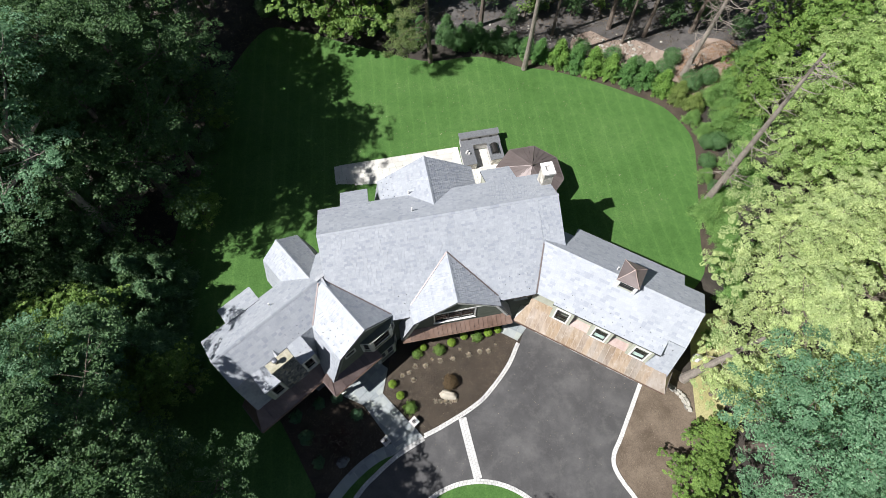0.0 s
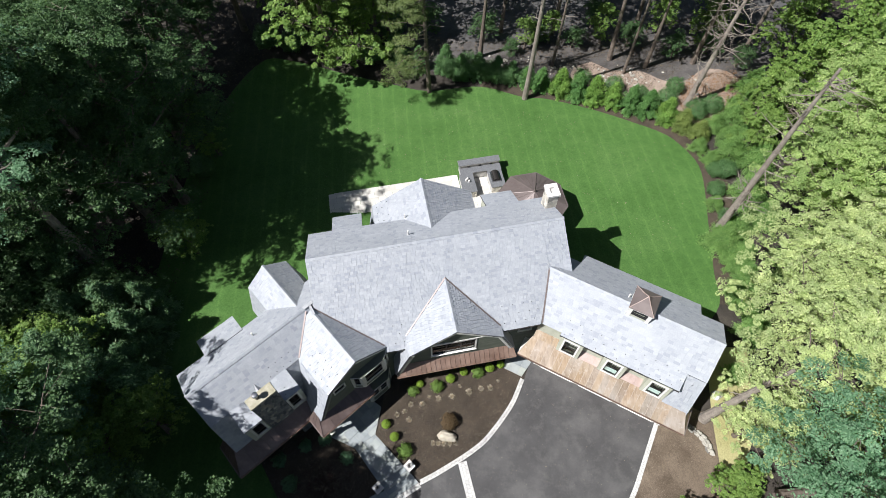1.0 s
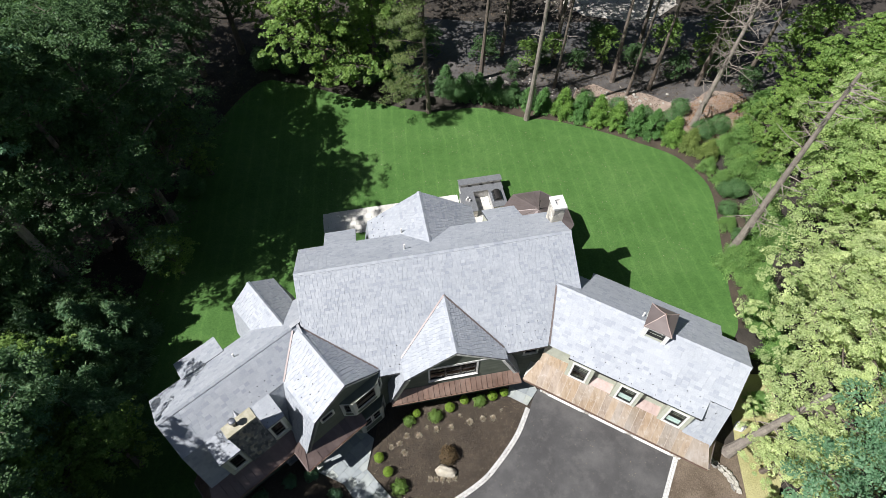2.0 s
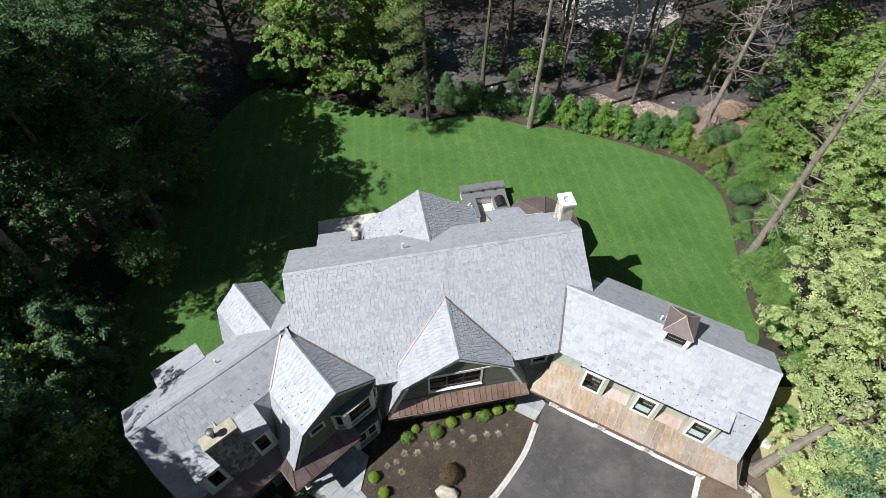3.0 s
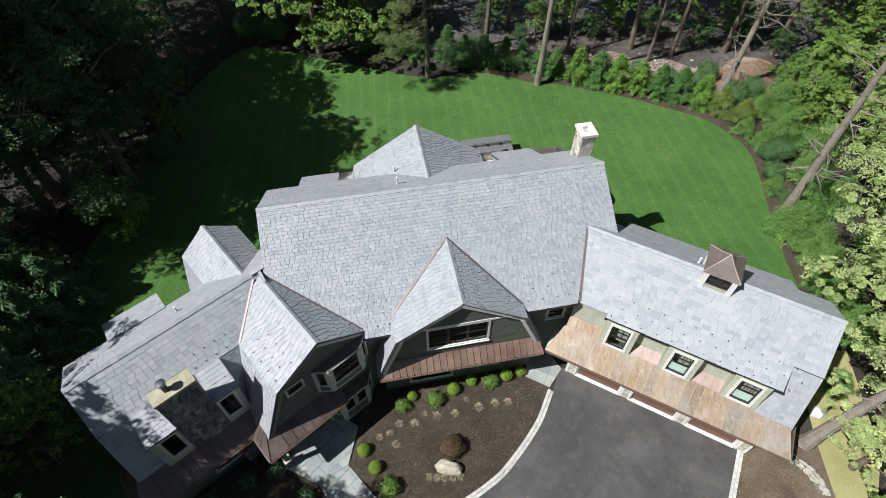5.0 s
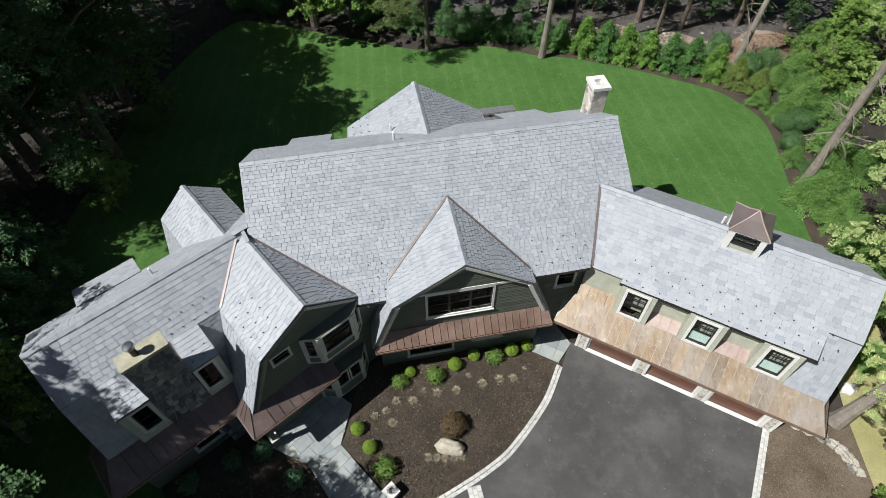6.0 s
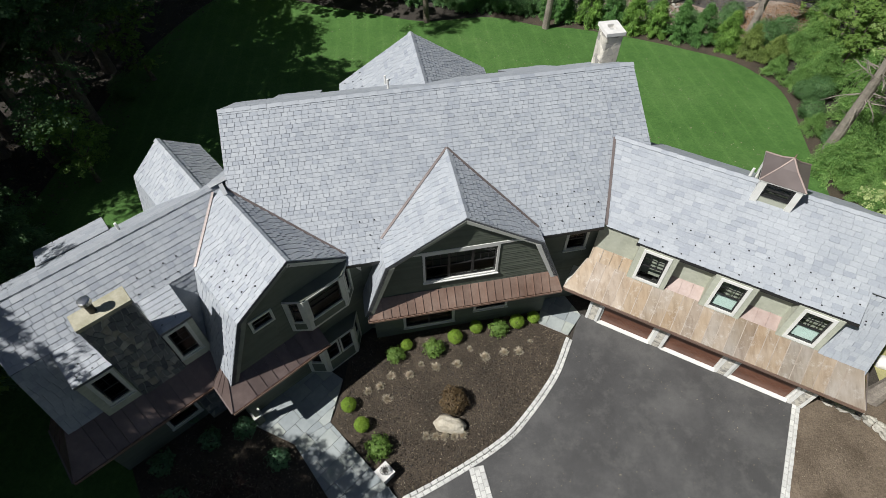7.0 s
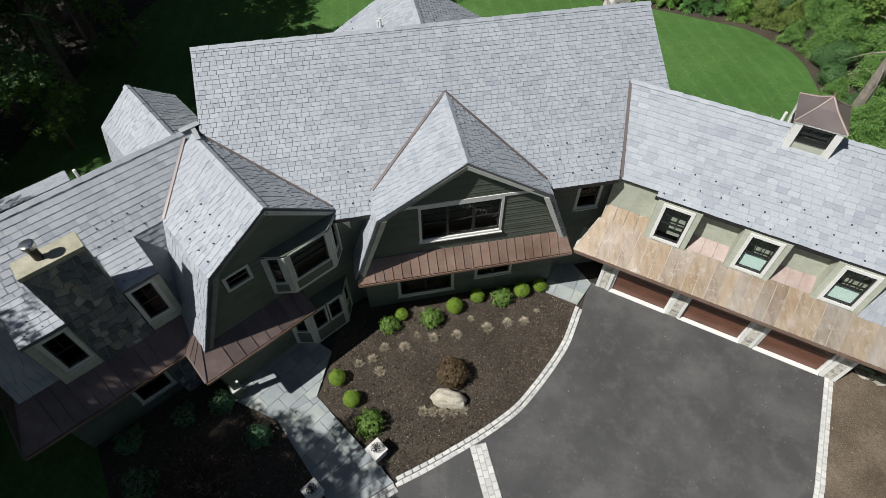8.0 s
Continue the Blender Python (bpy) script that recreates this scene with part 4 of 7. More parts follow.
# pale metal saddle where the ridges meet
s = Solid().bar(lp(3.25, LR, 0.085), lp(3.95, LR, 0.085), 0.24, 0.02).bar(lp(3.72, LR + 0.1, 0.09), P("l", 3.54, 16.05, 7.88), 0.16, 0.02)
part("saddle_flashing", s.out(), M_LEAD, house, "pale grey metal ridge saddle")
# shed dormers either side of the chimney: flatter roofs, their fronts flush with its face
DV, DZ = 13.4, 6.08
R_L, O_L = front("l")
for u0, u1, uw in ((-4.08, -2.77, -3.31), (-1.1, 0.1, -0.6)):
    roof([[P("l", u0, LK + 0.02, lz(LK) + 0.015), P("l", u1, LK + 0.02, lz(LK) + 0.015), P("l", u1, DV - 0.06, DZ), P("l", u0, DV - 0.06, DZ)]], seed=33, exposure=0.225, width=0.33)
    zt = DZ - 0.12
    hole = [(P("l", uw - 0.33, DV, 4.24), P("l", uw + 0.33, DV, 5.8))]
    wall([P("l", u0 + 0.04, DV, 3.3), P("l", u1 - 0.04, DV, 3.3), P("l", u1 - 0.04, DV, zt), P("l", u0 + 0.04, DV, zt)], O_L, hole, "shingle")
    window(P("l", uw, DV, 4.24), R_L, O_L, 0.66, 1.56, casing=0.125, trim=M_TRIM_GREY, halves=1, cols=2)
    for u, o in ((u0 + 0.04, -1), (u1 - 0.04, 1)):
        wall([P("l", u, DV + 0.01, 3.3), P("l", u, LK + 0.2, 3.3), P("l", u, LK + 0.2, lz(LK) - 0.13), P("l", u, DV + 0.01, zt)], AXES["l"][0] * o, clad="shingle", thick=0.1)
# steep lower slopes
LB = (13.6, 3.78)
roof([[P("l", u0, LK, lz(LK) - 0.02), P("l", u1, LK, lz(LK) - 0.02), P("l", u1, *LB), P("l", u0, *LB)] for u0, u1 in ((-5.35, -4.06), (-2.74, -1.12), (0.08, 1.4))], O_L, seed=34)
roof([[P("l", -5.35, 19.4, lz(19.4) - 0.02), P("l", 3.3, 19.4, lz(19.4) - 0.02), P("l", 3.3, 20.6, 2.6), P("l", -5.35, 20.6, 2.6)]], AXES["l"][1], seed=35)
# back shed dormer of the left wing
roof([[P("l", -3.3, 19.2, 6.3), P("l", -0.5, 19.2, 6.3), P("l", -0.5, 20.95, 5.55), P("l", -3.3, 20.95, 5.55)]], seed=36)
part("dormer_wall", Solid().box("l", -3.15, -0.65, 19.3, 20.75, 2.0, 5.55).out(), M_SHINGLE, house)
wall([P("l", -5.1, 13.3, -1), P("l", -5.1, 13.3, 3.2), P("l", -5.1, 13.75, 3.7), P("l", -5.1, LK, lz(LK) - 0.3), P("l", -5.1, LR, LZ - 0.2), P("l", -5.1, 19.4, lz(19.4) - 0.2), P("l", -5.1, 20.4, 2.6), P("l", -5.1, 20.4, -1)], -AXES["l"][0])
wall([P("l", -5.1, 20.4, -1), P("l", 3.0, 20.4, -1), P("l", 3.0, 20.4, 2.7), P("l", -5.1, 20.4, 2.7)], AXES["l"][1])
lwh = [(P("l", -2.85, 13.3, 0.6), P("l", -1.75, 13.3, 2.0))]
wall([P("l", -5.1, 13.3, G0), P("l", 1.2, 13.3, G0), P("l", 1.2, 13.3, 3.4), P("l", -5.1, 13.3, 3.4)], O_L, lwh)
window(P("l", -2.3, 13.3, 0.6), R_L, O_L, 1.1, 1.4, trim=M_TRIM_GREY, halves=1)
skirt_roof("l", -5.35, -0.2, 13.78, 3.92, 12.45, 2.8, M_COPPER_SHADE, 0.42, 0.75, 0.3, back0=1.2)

# the gable of the left wing, with an oriel
g1h = [(P("l", 1.55, 11.85, 5.25), P("l", 2.3, 11.85, 5.8))]
gambrel_gable("l", 3.53, 7.8, 16.5, (1.12, 11.66, 6.42, -0.25, 14.9), (6.17, 11.84, 5.72, 7.42, 12.3), 11.74, 41, 11.87, g1h, 3.1)
window(P("l", 1.925, 11.85, 5.25), R_L, O_L, 0.75, 0.55, casing=0.1, trim=M_TRIM_GREY, halves=1, cols=2, rows=1, sill=False)
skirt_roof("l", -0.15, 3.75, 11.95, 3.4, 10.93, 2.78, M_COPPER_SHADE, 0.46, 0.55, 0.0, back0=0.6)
wall([P("l", -0.25, 11.9, G0), P("l", 7.1, 11.9, G0), P("l", 7.1, 11.9, 3.0), P("l", -0.25, 11.9, 3.0)], O_L)
wall([P("l", -0.25, 11.92, G0), P("l", -0.25, 14.0, G0), P("l", -0.25, 14.0, 3.0), P("l", -0.25, 11.92, 3.0)], -AXES["l"][0])


def bay(f, uc, v_wall, depth, half, half_front, z0, z1, sill_h, head, paired=False):
    """A three-sided bay: panelled base, three sashes and a small roof."""
    pts = [P(f, uc - half, v_wall, 0), P(f, uc - half_front, v_wall - depth, 0), P(f, uc + half_front, v_wall - depth, 0), P(f, uc + half, v_wall, 0)]
    s = Solid()
    s.prism([p + Vector((0, 0, z0)) for p in pts], Vector((0, 0, 0.12)))
    b = part("bay", s.out(), M_TRIM_GREY, house, "three-sided bay window with sage trim")
    part("head", Solid().prism([p + Vector((0, 0, z1 - 0.05)) for p in pts], Vector((0, 0, 0.05))).out(), M_TRIM_GREY, b)
    for p, q in zip(pts, pts[1:]):
        r = (q - p).normalized()
        o = Vector((r.y, -r.x, 0))
        w = (q - p).length
        s = Solid()
        s.prism([p + Vector((0, 0, z0 + 0.12)), q + Vector((0, 0, z0 + 0.12)), q + Vector((0, 0, z0 + sill_h)), p + Vector((0, 0, z0 + sill_h))], -o * 0.08)
        part("panel", s.out(), M_SIDING, b)
        for x0, x1 in ((0, 0.15), (w - 0.15, w)):
            s = Solid()
            s.prism([p + r * x0 + Vector((0, 0, z0 + 0.1)), p + r * x1 + Vector((0, 0, z0 + 0.1)), p + r * x1 + Vector((0, 0, z1 - 0.1)), p + r * x0 + Vector((0, 0, z1 - 0.1))], o * 0.03)
            part("post", s.out(), M_TRIM_GREY, b)
        if paired and w > 1.2:
            for k in (0.27, 0.73):
                window(p + r * (w * k) + Vector((0, 0, z0 + sill_h + 0.08)), r, o, w * 0.46 - 0.2, z1 - z0 - sill_h - 0.2, casing=0.07, trim=M_TRIM_GREY, halves=1, cols=1, rows=1, sill=False)
            continue
        window(p + r * (w / 2) + Vector((0, 0, z0 + sill_h + 0.08)), r, o, w - 0.42, z1 - z0 - sill_h - 0.2, casing=0.07, trim=M_TRIM_GREY, halves=1, cols=2, rows=2, sill=False)
    cap = Solid()
    top = P(f, uc, v_wall, z1 + head)
    grow = [P(f, uc, v_wall, 0) + (p - P(f, uc, v_wall, 0)) * 1.02 for p in pts]
    cap.add([p + Vector((0, 0, z1)) for p in grow] + [top], [(0, 1, 4), (1, 2, 4), (2, 3, 4), (0, 3, 2, 1)])
    part("bay_roof", cap.out(), M_SIDING, b)
    return b


bay("l", 4.33, 11.84, 0.5, 1.5, 0.9, 3.68, 5.86, 0.62, 0.02)
bay("l", 4.3, 11.88, 0.6, 1.42, 0.8, G0 + 0.05, 2.1, 0.95, 0.05, paired=True)

# rear cross gable of the left wing
BU = 3.07
for sg in (-1, 1):
    roof([[P("l", BU, 17.2, 7.3), P("l", BU, 21.8, 7.3), P("l", BU + sg * 1.55, 21.8, 6.1), P("l", BU + sg * 1.55, 17.2, 6.1)]], AXES["l"][0] * sg + Vector((0, 0, 1)), seed=51 + sg, slate=0.024 if sg < 0 else 0.04, joint=0.007 if sg < 0 else 0.016)
    roof([[P("l", BU + sg * 1.55, 17.2, 6.1), P("l", BU + sg * 1.55, 21.8, 6.1), P("l", BU + sg * 2.2, 21.8, 3.2), P("l", BU + sg * 2.2, 17.2, 3.2)]], AXES["l"][0] * sg, seed=54 + sg)
ridge_caps(P("l", BU, 17.2, 7.3), P("l", BU, 21.8, 7.3))
wall([P("l", BU, 21.6, 7.05), P("l", BU + 1.45, 21.6, 5.9), P("l", BU + 1.9, 21.6, 3.2), P("l", BU + 1.9, 21.6, -1.2), P("l", BU - 1.9, 21.6, -1.2), P("l", BU - 1.9, 21.6, 3.2), P("l", BU - 1.45, 21.6, 5.9)], AXES["l"][1])

# rear cross gable of the main block
CU = 3.25
for sg in (-1, 1):
    roof([[P("m", CU, 20.0, 8.47), P("m", CU, 24.75, 8.47), P("m", CU + sg * 3.88, 24.75, 6.0), P("m", CU + sg * 3.88, 20.0, 6.0)]], AXES["m"][0] * sg + Vector((0, 0, 1)), seed=61 + sg, slate=0.024 if sg < 0 else 0.04, joint=0.007 if sg < 0 else 0.016)
    roof([[P("m", CU + sg * 3.88, 22.0, 6.0), P("m", CU + sg * 3.88, 24.75, 6.0), P("m", CU + sg * 4.4, 24.75, 3.4), P("m", CU + sg * 4.4, 22.0, 3.4)]], AXES["m"][0] * sg, seed=64 + sg)
ridge_caps(P("m", CU, 20.2, 8.47), P("m", CU, 24.75, 8.47))
wall([P("m", CU, 24.5, 8.2), P("m", CU + 3.7, 24.5, 5.8), P("m", CU + 4.1, 24.5, 3.4), P("m", CU + 4.1, 24.5, -2), P("m", CU - 4.1, 24.5, -2), P("m", CU - 4.1, 24.5, 3.4), P("m", CU - 3.7, 24.5, 5.8)], AXES["m"][1])
for u, o in ((CU - 3.95, -1), (CU + 3.95, 1)):
    wall([P("m", u, 23.3, -2), P("m", u, 24.5, -2), P("m", u, 24.5, 3.6), P("m", u, 23.3, 3.6)], AXES["m"][0] * o)

# garage wing
GR, GZ, GS = 19.19, 7.83, 0.68


def gzz(v):
    return GZ - GS * abs(GR - v)


def gp(u, v, dz=0.0):
    return P("g", u, v, gzz(v) + dz)


roof([[gp(-1.74, GR), gp(10.2, GR), gp(10.2, 16.95), gp(-0.95, 16.95)], [gp(-0.95, 16.95), gp(0.75, 16.95), gp(0.75, 16.08), gp(-0.66, 16.08)],
      [gp(0.75, 16.95), gp(8.95, 16.95), gp(8.95, 15.92), gp(0.75, 15.92)]], seed=71, exposure=0.215, width=0.36, label="slate plane of the garage wing")
roof([[gp(-1.74, GR), gp(10.2, GR), gp(10.2, 21.55), gp(-1.74, 21.55)], [gp(0.0, 21.55), gp(8.7, 21.55), gp(8.7, 22.8), gp(0.0, 22.8)]], seed=72)
ridge_caps(gp(-1.74, GR), gp(10.2, GR))
R_G, O_G = front("g")
roof([[P("g", 8.58, 16.95, gzz(16.95) - 0.06), P("g", 10.2, 16.95, gzz(16.95) - 0.06), P("g", 10.35, 15.55, 3.4), P("g", 8.58, 15.55, 3.4)]], O_G, seed=73)
roof([[P("g", 8.7, 21.55, gzz(21.55) - 0.02), P("g", 10.2, 21.55, gzz(21.55) - 0.02), P("g", 10.35, 22.9, 2.8), P("g", 8.7, 22.9, 2.8)]], AXES["g"][1], seed=74)
part("wall", Solid().box("g", 0.1, 8.6, 22.4, 22.6, -2.0, 5.5).out(), M_SHINGLE, house)
wall([P("g", 9.95, 15.9, G0 - 0.3), P("g", 9.95, 15.9, 3.2), P("g", 9.95, 16.95, gzz(16.95) - 0.2), P("g", 9.95, GR, GZ - 0.2), P("g", 9.95, 21.55, gzz(21.55) - 0.2), P("g", 9.95, 22.5, 3.0), P("g", 9.95, 22.5, -1.8), P("g", 9.95, 15.9, -1.8)], AXES["g"][0])
s = Solid().bar(gp(0.72, 15.92, -0.03), gp(8.98, 15.92, -0.03), 0.07, 0.12)
part("gutter", s.out(), M_SASH, house)
# upper wall, set back, and the window boxes before it
wall([P("g", -0.9, 16.3, 3.6), P("g", 8.95, 16.3, 3.6), P("g", 8.95, 16.3, gzz(16.3) - 0.15), P("g", -0.9, 16.3, gzz(16.3) - 0.15)], O_G, clad="shingle")
BOX_LEAN = radians(5)
O_LEAN = O_G * math.cos(BOX_LEAN) + Vector((0, 0, math.sin(BOX_LEAN)))


def gv(z):
    """How far forward the leaning window boxes stand at a height."""
    return 15.86 - (5.55 - z) * math.tan(BOX_LEAN)


for uc in (1.67, 4.73, 7.77):
    w = 0.8
    hole = [(P("g", uc - 0.46, gv(3.82), 3.82), P("g", uc + 0.46, gv(5.36), 5.36))]
    wall([P("g", uc - w, gv(3.3), 3.3), P("g", uc + w, gv(3.3), 3.3), P("g", uc + w, gv(5.53), 5.53), P("g", uc - w, gv(5.53), 5.53)], O_LEAN, hole, "shingle", 0.12)
    for sg in (-1, 1):
        u = uc + sg * w
        wall([P("g", u, gv(3.3) + 0.01, 3.3), P("g", u, 16.3, 3.3), P("g", u, 16.3, 5.53), P("g", u, gv(5.53) + 0.01, 5.53)], AXES["g"][0] * sg, clad="shingle", thick=0.1)
    window(P("g", uc, gv(3.82), 3.82), R_G, O_LEAN, 0.92, 1.545, casing=0.12, halves=1, cols=3, rows=2, blind=uc > 2, sill=False)
skirt_roof("g", -0.95, 10.15, 15.8, 3.68, 14.5, 2.78, M_COPPER_TAN, 0.42, 0.5, 0.6, back1=0.9, label="weathered tan copper skirt roof over the garage doors")
for u0, u1, m in ((-0.9, 0.9, M_COPPER_TAN), (2.54, 3.96, M_COPPER_ROSE), (5.6, 7.0, M_COPPER_ROSE)):
    base = part("copper_roof", Solid().prism([P("g", u0, 16.3, 4.06), P("g", u1, 16.3, 4.06), P("g", u1, 15.78, 3.69), P("g", u0, 15.78, 3.69)], Vector((0, 0, -0.05))).out(), m, house, "copper apron between the window boxes")
    n = round((u1 - u0) / 0.42)
    for k in range(n + 1):
        u = u0 + 0.03 + (u1 - u0 - 0.06) * k / n
        part("seam", Solid().bar(P("g", u, 16.3, 4.1), P("g", u, 15.78, 3.73), 0.022, 0.05).out(), m, base)
# garage front: doors between stone piers
s = Solid()
s.box("g", -0.9, 10.0, 15.7, 16.1, 2.35, 3.48)
for u in (0.17, 3.32, 6.34, 9.52):
    s.box("g", u - 0.28, u + 0.28, 15.9, 16.1, G0, 2.36)
s.box("g", 9.5, 10.0, 15.9, 16.1, G0, 2.36)
part("garage_front", s.out(), M_SIDING, house)
for u in (1.745, 4.83, 7.93):
    d = part("garage_door", Solid().box("g", u - 1.26, u + 1.26, 15.64, 15.69, G0, 2.6).out(), M_WOOD, house, "brown wooden garage door")
    for k in range(4):
        z = G0 + 0.06 + k * 0.58
        part("section", Solid().box("g", u - 1.16, u + 1.16, 15.615, 15.645, z, z + 0.565).out(), M_WOOD, d)
    part("casing", Solid().box("g", u - 1.27, u - 1.17, 15.54, 15.64, G0, 2.34).out(), M_TRIM, d)
    part("casing", Solid().box("g", u + 1.17, u + 1.27, 15.54, 15.64, G0, 2.34).out(), M_TRIM, d)
    part("casing", Solid().box("g", u - 1.27, u + 1.27, 15.54, 15.64, 2.22, 2.34).out(), M_TRIM, d)
    part("threshold", Solid().box("g", u - 1.26, u + 1.26, 15.4, 15.61, G0 - 0.02, G0 + 0.05).out(), M_TRIM, d, "pale concrete threshold")

# cupola on the garage ridge
cup = part("cupola", Solid().box("g", 4.02, 5.4, 18.54, 20.1, 7.1, 7.72).out(), M_SHINGLE, house, "square cupola with a brown copper hipped roof")
for u in (4.0, 5.26):
    for v in (18.52, 19.96):
        part("corner_post", Solid().box("g", u - 0.04, u + 0.2, v - 0.04, v + 0.2, 7.1, 8.46).out(), M_TRIM, cup)
part("frieze", Solid().box("g", 4.0, 5.42, 18.52, 20.12, 8.36, 8.47).out(), M_TRIM, cup)
for a, b, o in ((P("g", 4.16, 18.54, 0), P("g", 5.26, 18.54, 0), O_G), (P("g", 5.37, 18.86, 0), P("g", 5.37, 19.96, 0), AXES["g"][0]), (P("g", 4.16, 20.07, 0), P("g", 5.26, 20.07, 0), -O_G), (P("g", 4.05, 18.86, 0), P("g", 4.05, 19.96, 0), -AXES["g"][0])):
    r = (b - a).normalized()
    window(a + (b - a) / 2 + Vector((0, 0, 7.78)), r, o, 0.94, 0.52, casing=0.05, trim=M_SASH, halves=1, cols=3, rows=1, sill=False)
c4 = [P("g", 3.88, 18.46, 8.46), P("g", 5.54, 18.46, 8.46), P("g", 5.54, 20.24, 8.46), P("g", 3.88, 20.24, 8.46)]
apex = P("g", 4.71, 19.41, 9.12)
for i in range(4):
    a, b = c4[i], c4[(i + 1) % 4]
    m1, m2 = a + (apex - a) * 0.62 + Vector((0, 0, -0.07)), b + (apex - b) * 0.62 + Vector((0, 0, -0.07))
    s = Solid().add([a, b, m2, m1, apex, a - Vector((0, 0, 0.05)), b - Vector((0, 0, 0.05))], [(0, 1, 2, 3), (3, 2, 4), (5, 6, 1, 0)])
    part("roof_panel", s.out(), M_COPPER_DARK, cup)
    part("hip_roll", Solid().tube([a, m1 + Vector((0, 0, 0.01)), apex], [0.03, 0.03, 0.03], 6).out(), M_COPPER_ROSE, cup)
part("eave_slab", Solid().prism([p - Vector((0, 0, 0.06)) for p in c4], Vector((0, 0, 0.05))).out(), M_TRIM, cup)
part("finial", Solid().tube([apex - Vector((0, 0, 0.02)), apex + Vector((0, 0, 0.18))], [0.04, 0.015], 6).out(), M_COPPER, cup)


# ---- stonework ----
def stone_face(parent, ring, outward, size, material, depth=0.025, seed=5, ratio=1.5):
    """Irregular stones over an upright convex face, each a piece with its own edges, joints recessed."""
    pl = Plane(ring, outward)
    flat = [pl.flat(p) for p in ring]
    w, h = size * ratio, size
    x0, x1 = min(q[0] for q in flat), max(q[0] for q in flat)
    y0, y1 = min(q[1] for q in flat), max(q[1] for q in flat)

    def corner(i, j):
        r = random.Random((i * 92821 + j * 68917 + seed * 1013) & 0xFFFFFF)
        return (x0 - w + i * w / 2 + r.uniform(-0.3, 0.3) * w, y0 - h / 2 + j * h + r.uniform(-0.36, 0.36) * h)

    for j in range(int((y1 - y0) / h) + 3):
        for i in range(-1, int((x1 - x0) / w) + 3):
            k = 2 * i + (j % 2)
            cell = [corner(k, j), corner(k + 1, j), corner(k + 2, j), corner(k + 2, j + 1), corner(k + 1, j + 1), corner(k, j + 1)]
            cell = clip_convex(cell, flat)
            if len(cell) < 3 or abs(area2(cell)) < 0.004:
                continue
            cx, cy = sum(q[0] for q in cell) / len(cell), sum(q[1] for q in cell) / len(cell)
            rr = random.Random(k * 31 + j * 977 + seed)
            d = depth * rr.uniform(0.6, 1.2)
            inner = [(cx + (q[0] - cx) * 0.94, cy + (q[1] - cy) * 0.94) for q in cell]
            face = [(cx + (q[0] - cx) * 0.88, cy + (q[1] - cy) * 0.88) for q in cell]
            n = len(cell)
            v = [pl.at(*q, -0.01) for q in inner] + [pl.at(*q, d * 0.75) for q in inner] + [pl.at(*q, d) for q in face]
            f = [(a, (a + 1) % n, n + (a + 1) % n, n + a) for a in range(n)] + [(n + a, n + (a + 1) % n, 2 * n + (a + 1) % n, 2 * n + a) for a in range(n)]
            f.append(tuple(range(2 * n, 3 * n)))
            part("stone", ([tuple(p) for p in v], f), material, parent)


def stone_block(name, f, u0, u1, v0, v1, z0, z1, size, material, sides, label, parent=house, seed=5, depth=0.025, ratio=1.25):
    b = part(name, Solid().box(f, u0, u1, v0, v1, z0, z1).out(), M_MORTAR, parent, label)
    corners = {"front": ((u0, v0), (u1, v0), -AXES[f][1]), "right": ((u1, v0), (u1, v1), AXES[f][0]), "left": ((u0, v1), (u0, v0), -AXES[f][0]), "back": ((u1, v1), (u0, v1), AXES[f][1])}
    for k in sides:
        (a, b0), (c, d), o = corners[k]
        stone_face(b, [P(f, a, b0, z0), P(f, c, d, z0), P(f, c, d, z1), P(f, a, b0, z1)], o, size, material, depth, seed + len(k), ratio)
    return b


ch = stone_block("chimney", "l", -2.76, -1.12, 13.36, 13.96, 2.6, 8.25, 0.36, M_STONE_DARK, ("front", "right", "left", "back"), "stone chimney with a buff stone cap", ratio=0.62)
part("cap", Solid().box("l", -2.8, -1.07, 13.29, 14.02, 8.25, 8.4).out(), M_CAP, ch, "buff limestone slab cap")
a, b, c = P("l", -2.5, 13.95, lz(14.0) + 0.1), P("l", -1.35, 13.95, lz(14.0) + 0.1), P("l", -1.93, 15.3, lz(15.3) + 0.03)
top = P("l", -1.93, 13.95, lz(14.0) + 0.75)
part("cricket", Solid().add([a, b, top, c], [(0, 2, 3), (2, 1, 3), (0, 1, 2)]).out(), M_LEAD, ch, "grey metal saddle behind the chimney")
part("flue_pipe", Solid().tube([P("l", -2.12, 13.68, 8.4), P("l", -2.12, 13.68, 8.84)], [0.12, 0.12], 14).out(), M_IRON, ch)
part("flue_cowl", Solid().tube([P("l", -2.12, 13.68, h) for h in (8.84, 8.86, 9.0, 9.03, 9.04)], [0.13, 0.19, 0.19, 0.15, 0.05], 14).out(), M_STEEL, ch, "shiny steel flue cowl")
stone_block("chimney_base", "l", -1.5, 0.6, 12.95, 13.25, G0, 2.6, 0.32, M_STONE_DARK, ("front",), "stone wall panel under the copper eave", seed=9)
c2 = stone_block("chimney", "m", 11.6, 12.35, 20.4, 21.3, 7.2, 9.8, 0.26, M_STONE_PALE, ("front", "right", "left", "back"), "pale stone chimney with a white cap", seed=15)
s = Solid()
for u0, u1, v0, v1 in ((11.52, 12.43, 20.3, 20.62), (11.52, 12.43, 21.08, 21.4), (11.52, 11.8, 20.62, 21.08), (12.15, 12.43, 20.62, 21.08)):
    s.box("m", u0, u1, v0, v1, 9.8, 9.96)
part("cap", s.out(), M_CAP_WHITE, c2, "white stone chimney cap")
